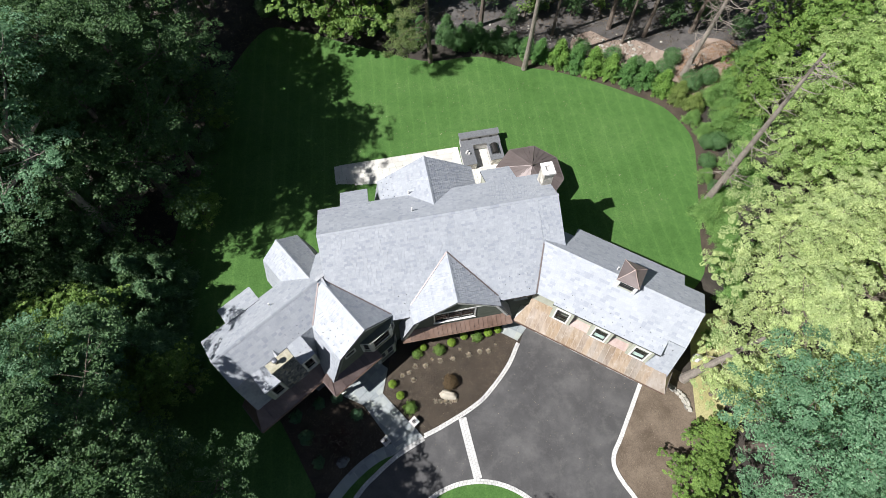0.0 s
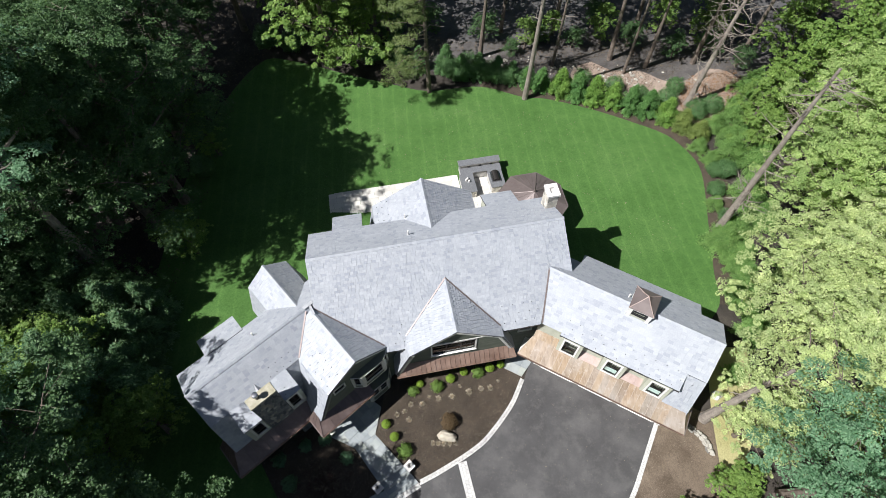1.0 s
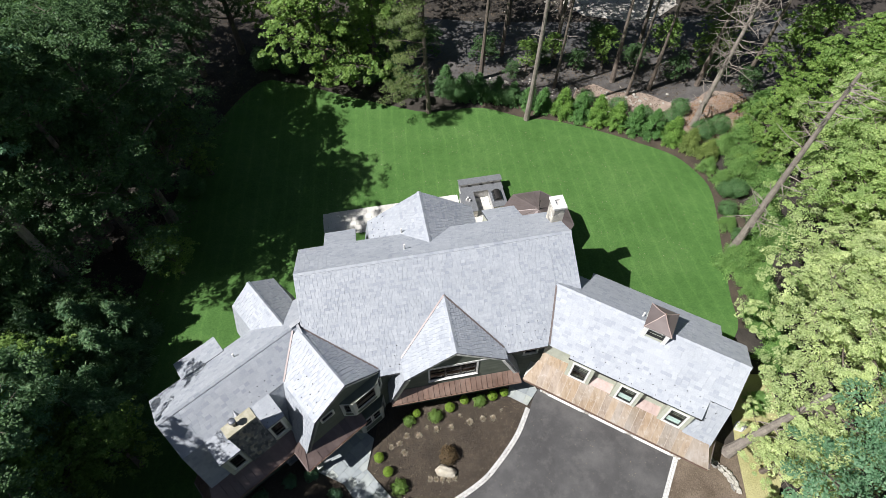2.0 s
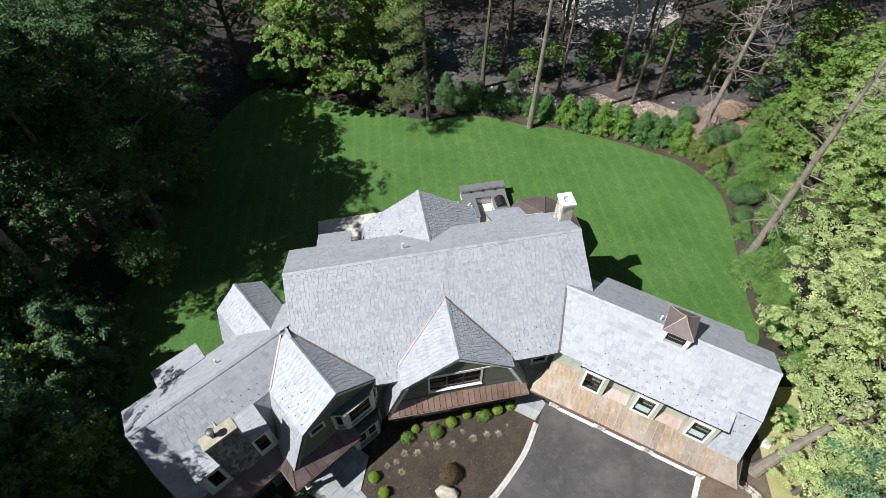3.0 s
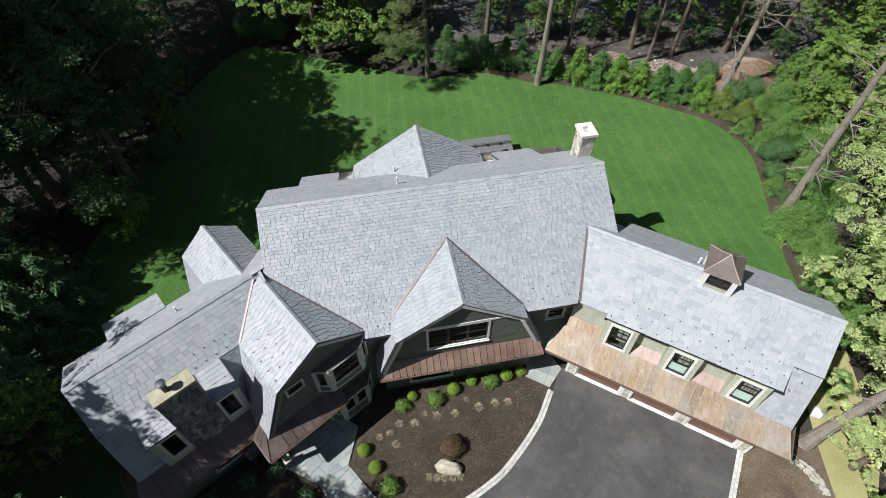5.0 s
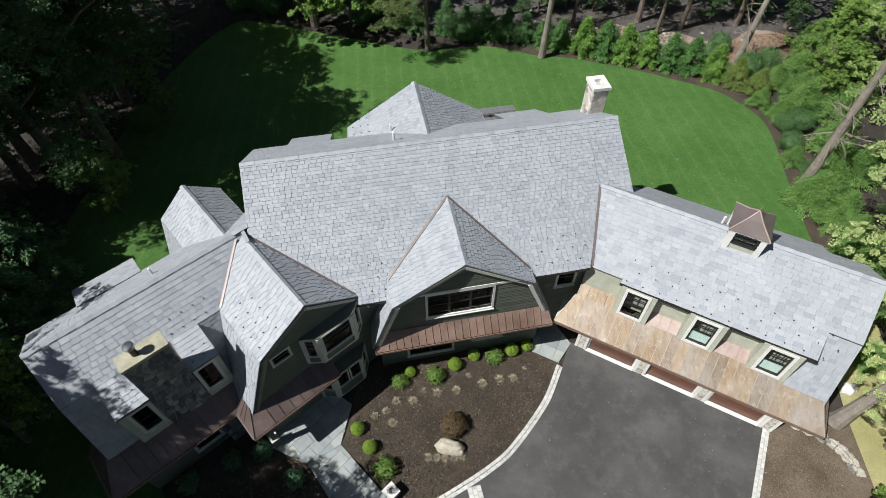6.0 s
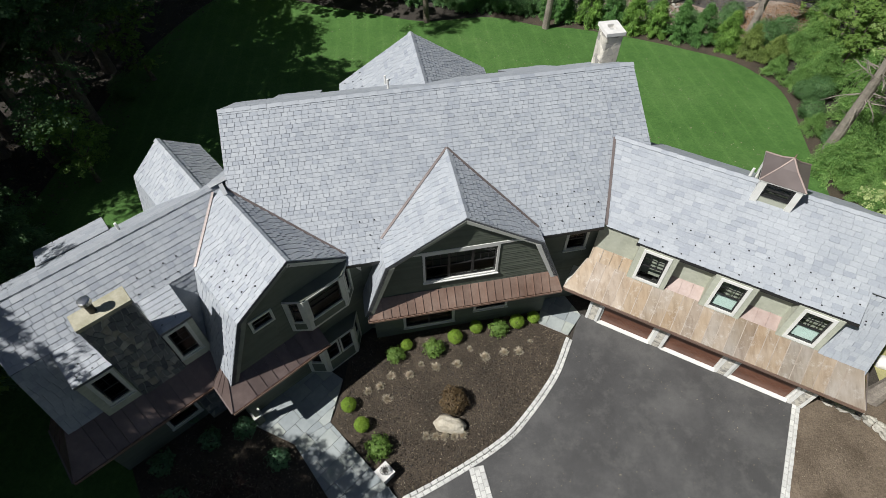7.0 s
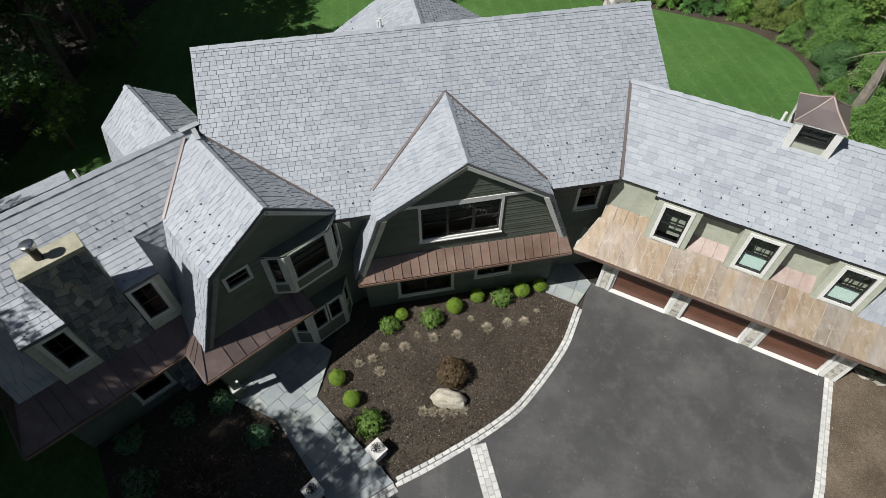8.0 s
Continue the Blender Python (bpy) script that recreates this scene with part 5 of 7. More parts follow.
part("flue", Solid().box("m", 11.8, 12.15, 20.62, 21.08, 9.5, 9.72).out(), M_CLAY, c2, "red clay flue")
for k, u in enumerate((0.17, 3.32, 6.34, 9.52)):
    p = stone_block("pier", "g", u - 0.165, u + 0.165, 15.45, 15.92, G0, 2.3, 0.1, M_STONE_PALE, ("front",), "pale stone pier between garage doors", seed=20 + k, depth=0.012)
    part("casing", Solid().box("g", u - 0.3, u - 0.167, 15.43, 15.92, G0, 2.3).out(), M_TRIM, p, "white painted casing")
    part("casing", Solid().box("g", u + 0.167, u + 0.3, 15.43, 15.92, G0, 2.3).out(), M_TRIM, p, "white painted casing")

# flashings in the valleys
def valley(pa, pb, z_top, z_low):
    """Flashing along the line in which two roof planes meet, between two heights."""
    d = pa.n.cross(pb.n)
    if abs(d.z) < 1e-4:
        return
    a = np.array([tuple(pa.n), tuple(pb.n), (0, 0, 1)])
    ends = [Vector(np.linalg.solve(a, np.array([pa.n.dot(pa.o), pb.n.dot(pb.o), z]))) for z in (z_top, z_low)]
    flashing(*ends, 0.1, 0.08)


PL_MAIN = Plane([mp(0, MR), mp(1, MR), mp(0, ME)])
PL_LEFT = Plane([lp(0, LR), lp(1, LR), lp(0, LK)])
PL_GAR = Plane([gp(0, GR), gp(1, GR), gp(0, 16)])
valley(PL_MAIN, Plane([P("m", 3.48, 13, 7.9), P("m", 3.48, 14, 7.9), P("m", 0.25, 13, 6.15)]), 7.9, 6.15)
valley(PL_MAIN, Plane([P("m", 3.48, 13, 7.9), P("m", 3.48, 14, 7.9), P("m", 6.72, 13, 5.9)]), 7.9, 5.9)
flashing(gp(-1.75, 19.1), gp(-0.68, 16.1), 0.11, 0.06)
valley(PL_LEFT, Plane([P("l", 3.53, 13, 7.8), P("l", 3.53, 14, 7.8), P("l", 1.12, 13, 6.42)]), 7.65, 6.44)
valley(PL_MAIN, Plane([P("l", 3.53, 13, 7.8), P("l", 3.53, 14, 7.8), P("l", 6.17, 13, 5.72)]), 7.62, 5.95)


def vent_pipe(p, h=0.4):
    return part("vent_pipe", Solid().tube([p - Vector((0, 0, 0.1)), p + Vector((0, 0, h))], [0.055, 0.055], 8).out(), M_TRIM, house, "white plastic vent pipe")


vent_pipe(mp(1.55, 19.9), 0.5)
vent_pipe(P("m", 1.6, 22.2, 7.42), 0.45)
vent_pipe(lp(-0.2, 17.9), 0.4)
vent_pipe(gp(3.75, 19.75), 0.45)

# snow guards: small dark stubs in staggered rows near the eaves
GUARD = from_lists("snow_guard", [(-0.04, 0, 0), (0.04, 0, 0), (0.04, 0.09, 0), (-0.04, 0.09, 0), (-0.035, 0.01, 0.07), (0.035, 0.01, 0.07)],
                   [(0, 1, 5, 4), (1, 2, 5), (0, 4, 3), (2, 3, 4, 5), (3, 2, 1, 0)], M_IRON)


def guards(plane, rows, parent=None):
    turn = Matrix((plane.a, plane.b, plane.n)).transposed().to_4x4()
    for p in rows:
        ob = new("snow_guard", GUARD)
        attach(ob, parent or house)
        ob.matrix_basis = Matrix.Translation(Vector(p) + plane.n * 0.03) @ turn @ Matrix.Scale(0.62, 4)


gm = Plane([mp(0, MR), mp(1, MR), mp(0, ME)])
guards(gm, [mp(u + 0.35 * (k % 2), 13.3 + 0.5 * k) for k in range(3) for u in [7.0, 7.75, 8.5, 9.1] + [-0.5, 0.1]])
gg = Plane([gp(0, GR), gp(1, GR), gp(0, 16)])
guards(gg, [gp(0.95 + 0.74 * i + 0.37 * (k % 2), 16.05 + 0.42 * k) for k in range(3) for i in range(12)])
gl = Plane([lp(0, LR), lp(1, LR), lp(0, LK)])
guards(gl, [lp(-0.9 + 0.5 * i + 0.25 * (k % 2), 15.05 + 0.45 * k) for k in range(2) for i in range(4)])
gd = Plane([P("l", -4, LK, lz(LK)), P("l", -3, LK, lz(LK)), P("l", -4, DV, DZ)])
guards(gd, [P("l", u + 0.22 * (k % 2), DV + 0.2 + 0.4 * k, DZ + 0.05 + 0.1 * k) for k in range(2) for u in (-3.8, -3.3, -0.85, -0.35)])
gc = Plane([P("l", 3.53, 12, 7.8), P("l", 3.53, 13, 7.8), P("l", 1.12, 12, 6.42)])
guards(gc, [P("l", 1.4 + 0.45 * k, 12.1 + 0.62 * i + 0.3 * (k % 2), 6.42 + 0.573 * (0.28 + 0.45 * k)) for k in range(3) for i in range(4)])
gb = Plane([P("m", 3.25, 21, 8.47), P("m", 3.25, 24, 8.47), P("m", -0.63, 21, 6.0)])
guards(gb, [P("m", -0.35 + 0.42 * k, 22.6 + 0.6 * i + 0.3 * (k % 2), 6.18 + 0.267 * k) for k in range(3) for i in range(4)])


# ---- paving, kerbs and walls ----
class FlatPlane:
    """A level plane turned by an angle, for paving."""

    def __init__(self, degrees, z):
        self.a, self.b = frame_axes(degrees)
        self.n, self.o = Vector((0, 0, 1)), Vector((0, 0, z))

    def flat(self, p):
        return (Vector((*p[:2], 0)).dot(self.a), Vector((*p[:2], 0)).dot(self.b))

    def at(self, a, b, h=0.0):
        return self.o + self.a * a + self.b * b + self.n * h


def paving(name, piece, polys, degrees, z, row, width, material, label, base_material=None, thick=0.05, gap=0.008):
    """Flags laid in rows over convex outlines, each a piece, on a bed of mortar."""
    pl = FlatPlane(degrees, z)
    s = Solid()
    for ring in polys:
        s.prism([Vector((*p, z + 0.005)) for p in ring], Vector((0, 0, -0.1)))
    bed = tagged(part(name, s.out(), base_material or M_MORTAR), label, "paving", kind="structure")
    for ring, (x, y0, w), whole in courses(pl, [[pl.flat(p) for p in r] for r in polys], row, width, thick, None):
        if abs(area2(ring)) < 0.03:
            continue
        cx, cy = sum(q[0] for q in ring) / len(ring), sum(q[1] for q in ring) / len(ring)
        def shrink(q, g):
            d = math.hypot(q[0] - cx, q[1] - cy) or 1
            return (cx + (q[0] - cx) * (1 - g / d), cy + (q[1] - cy) * (1 - g / d))
        n = len(ring)
        rr = random.Random(int(x * 100) * 31 + int(y0 * 100))
        h = thick + rr.uniform(-0.004, 0.004)
        v = [pl.at(*shrink(q, gap), 0) for q in ring] + [pl.at(*shrink(q, gap), h - 0.008) for q in ring] + [pl.at(*shrink(q, gap + 0.01), h) for q in ring]
        f = [(i, (i + 1) % n, n + (i + 1) % n, n + i) for i in range(n)] + [(n + i, n + (i + 1) % n, 2 * n + (i + 1) % n, 2 * n + i) for i in range(n)]
        f.append(tuple(range(2 * n, 3 * n)) if area2(ring) > 0 else tuple(range(3 * n - 1, 2 * n - 1, -1)))
        part(piece, ([tuple(p) for p in v], f), material, bed)
    return bed


SETT = from_lists("sett", [(-0.5, -0.5, 0), (0.5, -0.48, 0), (0.48, 0.5, 0), (-0.5, 0.5, 0), (-0.46, -0.45, 1), (0.46, -0.44, 0.96), (0.45, 0.46, 1), (-0.46, 0.45, 0.97)],
                  [(4, 5, 6, 7), (0, 1, 5, 4), (1, 2, 6, 5), (2, 3, 7, 6), (3, 0, 4, 7)], M_GRANITE)


def kerb(line, rows, label, size=(0.3, 0.17), first=0.0, lifts=None):
    """Granite setts along a line, in rows to its left."""
    pts = curve_points([(x, y, 0) for x, y in line], size[0] + 0.012)
    rr = random.Random(len(pts))
    strip = []
    for sgn in (0, 1):
        edge = []
        for i, p in enumerate(pts):
            d = (pts[min(i + 1, len(pts) - 1)] - pts[max(i - 1, 0)]).normalized()
            edge.append(p + Vector((-d.y, d.x, 0)) * (first + (rows * size[1] if sgn else 0)))
        strip.append(edge)
    n = len(pts)
    v = [tuple(p + Vector((0, 0, G0 + 0.032))) for e in strip for p in e]
    bed = tagged(part("kerb", (v, [(i, i + 1, n + i + 1, n + i) for i in range(n - 1)]), M_GROUT), label, "kerb", kind="structure")
    for i in range(n - 1):
        p, q = pts[i], pts[i + 1]
        d = (q - p).normalized()
        side = Vector((-d.y, d.x, 0))
        for r in range(rows):
            ob = new("sett", SETT)
            attach(ob, bed)
            c = (p + q) / 2 + side * (first + (r + 0.5) * size[1]) + d * (0.12 * (r % 2))
            lift = (lifts or [0.03] * rows)[r]
            ob.matrix_basis = Matrix.Translation(c + Vector((0, 0, G0 - 0.05))) @ Matrix.Rotation(math.atan2(d.y, d.x) + rr.uniform(-0.04, 0.04), 4, "Z") @ \
                Matrix.Diagonal((size[0] * rr.uniform(0.9, 1.0), size[1] * rr.uniform(0.88, 0.98), 0.05 + lift + rr.uniform(0.03, 0.045), 1))


kerb(BED_CURB, 2, "double row of pale granite setts edging the planting bed", first=-0.3, lifts=[0.09, 0.02])
kerb(DRIVE_LEFT[:5], 2, "pale granite setts along the driveway's edge", first=-0.15, lifts=[0.05, 0.02])
kerb(DRIVE_RIGHT[:8], 2, "pale granite setts between driveway and bare soil", first=-0.05, lifts=[0.02, 0.05], size=(0.27, 0.16))
kerb([(2.7 + 6.1 * math.cos(a), -4.15 + 6.1 * math.sin(a)) for a in np.linspace(2.6, 0.5, 9)], 2, "pale granite setts round the grass island", first=-0.15, lifts=[0.05, 0.02])
kerb([(1.5, 6.5), (2.05, 4.3), (2.66, 1.95)], 3, "flush granite strip across the driveway", first=-0.32, size=(0.27, 0.21), lifts=[0.005, 0.005, 0.005])
paving("front_walk", "flagstone", [[(-8.35, 8.35), (-6.15, 7.4), (-4.75, 8.35), (-4.45, 10.35), (-5.7, 11.2)], [(-6.15, 7.4), (-3.4, 4.0), (-1.55, 5.15), (-4.75, 8.35)]], 47.5, G0 + 0.02, 0.62, 0.8, M_BLUESTONE,
       "grey bluestone flag walk leading to the front door")
paving("door_paving", "flagstone", [[(4.78, 13.35), (6.15, 12.65), (6.95, 13.75), (6.3, 14.9), (5.2, 14.9)]], -28, G0 + 0.02, 0.7, 0.9, M_BLUESTONE, "bluestone paving by the side door")
wl = [Vector((*p, 0)) for p in ((-3.5, 4.3), (-4.7, 3.85), (-6.0, 2.95), (-7.3, 1.65), (-8.3, 0.2), (-9.4, -2.0))]
wl = curve_points(wl, 0.9)
side_walk_polys = []
for i in range(len(wl) - 1):
    d0 = (wl[min(i + 1, len(wl) - 1)] - wl[max(i - 1, 0)]).normalized()
    d1 = (wl[min(i + 2, len(wl) - 1)] - wl[i]).normalized()
    s0, s1 = Vector((-d0.y, d0.x, 0)) * 0.42, Vector((-d1.y, d1.x, 0)) * 0.42
    side_walk_polys.append([tuple((wl[i] + s0).to_2d()), tuple((wl[i] - s0).to_2d()), tuple((wl[i + 1] - s1).to_2d()), tuple((wl[i + 1] + s1).to_2d())])
paving("side_walk", "flagstone", side_walk_polys, 40, G0 + 0.02, 0.9, 1.2, M_BLUESTONE, "curving grey flag path in the shade")
PZ = -1.5
paving("patio", "paver", [[tuple(P("m", u, v, 0).to_2d()) for u, v in ((-4.8, 23.3), (7.8, 23.3), (7.8, 32.35), (-4.8, 32.35))],
                          [tuple(P("m", u, v, 0).to_2d()) for u, v in ((7.8, 23.3), (12.6, 23.3), (12.0, 29.6), (7.8, 29.6))],
                          [tuple(P("m", u, v, 0).to_2d()) for u, v in ((9.1, 29.6), (10.6, 29.6), (10.6, 31.6), (9.1, 31.6))]], 11, PZ - 0.02, 0.6, 0.82, M_PATIO, "cream stone-paved patio behind the house")


def blob(rx, ry, rz, seed, rough=0.25, sub=3):
    """A rough boulder."""
    bm = bmesh.new()
    bmesh.ops.create_icosphere(bm, subdivisions=sub, radius=1.0)
    for v in bm.verts:
        n = noise.noise(v.co * 1.3 + Vector((seed * 3.1, 0, 0))) + 0.5 * noise.noise(v.co * 3.0 + Vector((0, seed, 0)))
        k = 1 + rough * n
        v.co = Vector((v.co.x * rx * k, v.co.y * ry * k, max(v.co.z, -0.4) * rz * k))
    return bm


def boulder(at, size, seed, label, turn=0.0, material=None, sub=3):
    ob = part("boulder", blob(*size, seed, sub=sub), material or M_ROCK)
    ob.matrix_basis = pose(*at, 0, 0, turn)
    return tagged(ob, label, "boulder")


boulder((0.44, 8.2, G0 + 0.2), (0.72, 0.36, 0.42), 3, "pale tan boulder lying in the mulch bed", -12)
boulder((34.5, 50.0, -1.9), (0.8, 0.7, 1.05), 5, "white boulder at the wood's edge", 20, M_CAP_WHITE)
boulder((20.6, 11.2, G0 + 0.1), (0.42, 0.34, 0.35), 9, "pale stone beside the leaning trunk", 15, M_CAP_WHITE)
boulder((-7.5, 3.3, G0 + 0.15), (0.5, 0.4, 0.35), 8, "grey boulder in the shaded bed", 35, M_STONE_DARK)

# pale rubble strewn behind the hedge
rr = random.Random(61)
bm = bmesh.new()
for cx, cy, sx, sy, count in ((17.5, 48.0, 2.6, 1.1, 60), (21.5, 46.6, 1.6, 0.9, 34), (6.5, 50.3, 2.4, 0.8, 30), (12.6, 49.6, 1.6, 0.9, 24), (28.0, 45.0, 2.2, 1.0, 22), (20.0, 64.5, 8.0, 2.0, 40)):
    for _ in range(count):
        x, y, r = rr.gauss(cx, sx), rr.gauss(cy, sy), rr.uniform(0.05, 0.2)
        m = Matrix.Translation((x, y, gz(y) + r * 0.2)) @ Matrix.Rotation(rr.uniform(0, 6), 4, "Z") @ Matrix.Diagonal((r * rr.uniform(0.9, 1.5), r, r * 0.6, 1))
        got = bmesh.ops.create_icosphere(bm, subdivisions=1, radius=1.0, matrix=m)
        for v in got["verts"]:
            v.co += Vector((rr.gauss(0, 1), rr.gauss(0, 1), rr.gauss(0, 0.7))) * r * 0.13
tagged(part("rubble", bm, M_STONE_WALL), "pale stones strewn over the wood's floor", "stones", kind="stuff")

# low curved stone wall by the garage corner
wall_thing = thing("garden_wall", "low curved dry-stone wall of pale fieldstone", "wall", (18.0, 8.6, G0))
wpts = curve_points([(16.9, 9.55, 0), (17.6, 9.05, 0), (18.4, 8.6, 0), (19.0, 7.75, 0), (19.1, 6.9, 0)], 0.36)
rr = random.Random(77)
for i in range(len(wpts) - 1):
    p, q = wpts[i], wpts[i + 1]
    d = (q - p).normalized()
    for k in range(2):
        for j in (-1, 1):
            bm = blob(rr.uniform(0.14, 0.26), rr.uniform(0.09, 0.14), rr.uniform(0.08, 0.12), i * 7 + k * 3 + j, 0.6, 2)
            c = (p + q) / 2 + Vector((-d.y, d.x, 0)) * 0.1 * j + d * rr.uniform(-0.12, 0.12)
            bmesh.ops.transform(bm, matrix=Matrix.Translation(c + Vector((0, 0, G0 + 0.08 + 0.17 * k))) @ Matrix.Rotation(math.atan2(d.y, d.x) + rr.uniform(-0.3, 0.3), 4, "Z"), verts=bm.verts)
            part("stone", bm, M_STONE_WALL, wall_thing)


# ---- outdoor kitchen and garden pavilion behind the house ----
def build_kitchen():
    k = thing("outdoor_kitchen", "U-shaped outdoor kitchen with grey granite counters and a built-in grill", "kitchen", tuple(P("m", 9.9, 31.5, PZ)))
    top = PZ + 0.92
    legs = {"back": (8.0, 12.0, 31.6, 32.95), "left": (7.8, 9.15, 29.35, 31.6), "right": (10.55, 11.95, 29.5, 31.6)}
    for n, (u0, u1, v0, v1) in legs.items():
        b = part("counter_base", Solid().box("m", u0 + 0.06, u1 - 0.06, v0 + 0.06, v1 - 0.06, PZ - 0.02, top - 0.05).out(), M_MORTAR, k, "pale stone counter base")
        if n != "back":
            stone_face(b, [P("m", u0 + 0.06, v0 + 0.06, PZ), P("m", u1 - 0.06, v0 + 0.06, PZ), P("m", u1 - 0.06, v0 + 0.06, top - 0.06), P("m", u0 + 0.06, v0 + 0.06, top - 0.06)], -AXES["m"][1], 0.25, M_STONE_PALE, 0.04, 40)
        s = Solid().box("m", u0, u1, v0, v1, top - 0.05, top)
        part("countertop", s.out(), M_COUNTER, k)
    part("bar_riser", Solid().box("m", 8.1, 11.9, 32.3, 32.42, top, top + 0.28).out(), M_STONE_DARK, k)
    part("bar_top", Solid().box("m", 7.95, 12.05, 32.34, 33.05, top + 0.28, top + 0.33).out(), M_COUNTER, k, "raised grey granite bar top")
    for u in (8.9, 10.0, 11.1):
        part("bar_lamp", Solid().box("m", u - 0.12, u + 0.12, 32.24, 32.3, top + 0.1, top + 0.2).out(), M_IRON, k)
    g = part("grill", Solid().box("m", 10.75, 11.6, 30.1, 31.3, top, top + 0.12).out(), M_STEEL, k, "built-in steel grill")
    lid = Solid()
    prof = [(math.cos(a), math.sin(a)) for a in np.linspace(0, math.pi, 9)]
    n = len(prof)
    for v in (30.15, 31.25):
        lid.v += [tuple(P("m", 11.2 + 0.36 * c, v, top + 0.12 + 0.28 * s0)) for c, s0 in prof]
    lid.f += [(i, i + 1, n + i + 1, n + i) for i in range(n - 1)] + [tuple(range(n)), tuple(range(2 * n - 1, n - 1, -1))]
    part("grill_lid", lid.out(), M_IRON, g, "dark curved grill hood")
    part("handle", Solid().tube([P("m", 10.86, 30.35, top + 0.3), P("m", 10.86, 31.05, top + 0.3)], [0.02, 0.02], 6).out(), M_STEEL, g)
    for i, (u, v) in enumerate(((8.35, 30.75), (8.6, 30.6), (8.5, 30.9))):
        c = part("canister", Solid().tube([P("m", u, v, top), P("m", u, v, top + 0.2), P("m", u, v, top + 0.24)], [0.1, 0.1, 0.06], 10).out(), M_CAP_WHITE)
        tagged(c, "small white canister on the granite counter", "canister", "canisters on the counter")


build_kitchen()


def build_pavilion():
    cx, cy, r, ze, za = 8.0, 28.0, 3.12, 1.55, 2.95
    k = thing("pavilion", "octagonal open pavilion with a brown copper hipped roof", "pavilion", (cx, cy, PZ))
    rim = [Vector((cx + r * math.cos(radians(33.5 + 45 * i)), cy + r * math.sin(radians(33.5 + 45 * i)), ze)) for i in range(8)]
    apex = Vector((cx, cy - 0.1, za))
    for i in range(8):
        a, b = rim[i], rim[(i + 1) % 8]
        dn = Vector((0, 0, -0.12))
        part("roof_panel", Solid().add([a, b, apex, a + dn, b + dn, apex + dn], [(0, 1, 2), (5, 4, 3), (0, 3, 4, 1), (1, 4, 5, 2), (2, 5, 3, 0)]).out(), M_COPPER_DARK, k)
        part("hip_roll", Solid().tube([a, apex], [0.04, 0.04], 6).out(), M_COPPER_DARK, k)
        out = Vector(((a.x - cx) * 0.9 + cx, (a.y - cy) * 0.9 + cy, PZ))
        part("post", Solid().tube([out, out + Vector((0, 0, ze - PZ - 0.1))], [0.11, 0.1], 8).out(), M_TRIM, k)
        part("gutter", Solid().bar(a, b, 0.12, 0.1).out(), M_COPPER_DARK, k)
        for j in range(1, 4):
            p = a + (b - a) * j / 4
            q = apex + (p - apex) * (0.15 + 0.3 * (j != 2))
            part("seam", Solid().bar(p + Vector((0, 0, 0.04)), q + Vector((0, 0, 0.04)), 0.025, 0.05).out(), M_COPPER_DARK, k)
    part("finial", Solid().tube([apex, apex + Vector((0, 0, 0.12)), apex + Vector((0, 0, 0.3))], [0.12, 0.1, 0.02], 8).out(), M_COPPER_DARK, k)
    part("weathervane", Solid().tube([apex + Vector((0, 0, 0.2)), apex + Vector((0, 0, 1.1))], [0.02, 0.015], 6).out(), M_IRON, k)


build_pavilion()


def stone_lantern(at, turn):
    k = thing("garden_post", "low pale stone post with a wire orb on top", "post", at, "stone posts at the walk")
    x, y, z = at
    bm = bmesh.new()
    bmesh.ops.create_cube(bm, size=1.0, matrix=pose(x, y, z + 0.25, 0, 0, turn) @ Matrix.Diagonal((0.5, 0.5, 0.5, 1)))
    part("plinth", bm, M_GRANITE, k)
    bm = bmesh.new()
    bmesh.ops.create_cube(bm, size=1.0, matrix=pose(x, y, z + 0.53, 0, 0, turn) @ Matrix.Diagonal((0.6, 0.6, 0.06, 1)))
    part("cap", bm, M_CAP_WHITE, k)
    for i in range(5):
        ring = [Matrix.Rotation(math.pi * i / 5, 3, "Z") @ Vector((0.18 * math.cos(t), 0, 0.18 * math.sin(t))) + Vector((x, y, z + 0.74)) for t in np.linspace(0, math.tau, 17)]
        part("hoop", Solid().tube(ring, [0.012] * 17, 5).out(), M_IRON, k)


stone_lantern((-2.2, 6.15, G0), 45)
stone_lantern((-4.3, 4.75, G0), 45)
post = part("porch_post", Solid().box("l", -0.16, 0.06, 11.34, 11.56, G0, 2.7).out(), M_SIDING, house, "square dark sage porch post")
part("plinth", Solid().box("l", -0.22, 0.12, 11.28, 11.62, G0, 0.55).out(), M_SIDING, post)
part("plinth_cap", Solid().box("l", -0.25, 0.15, 11.25, 11.65, 0.55, 0.62).out(), M_TRIM_GREY, post, "pale moulded cap")

# two shallow steps where the walk meets the driveway
for (x0, y0), (x1, y1) in (((-4.02, 4.82), (-2.34, 5.92)), ((-3.6, 4.3), (-1.86, 5.42))):
    n = Vector((y0 - y1, x1 - x0, 0)).normalized() * 0.34
    p, q = Vector((x0, y0, G0)), Vector((x1, y1, G0))
    step = part("step", Solid().prism([p, q, q + n, p + n], Vector((0, 0, 0.115))).out(), M_BLUESTONE)
    tagged(step, "shallow grey bluestone step across the front walk", "step", kind="structure")


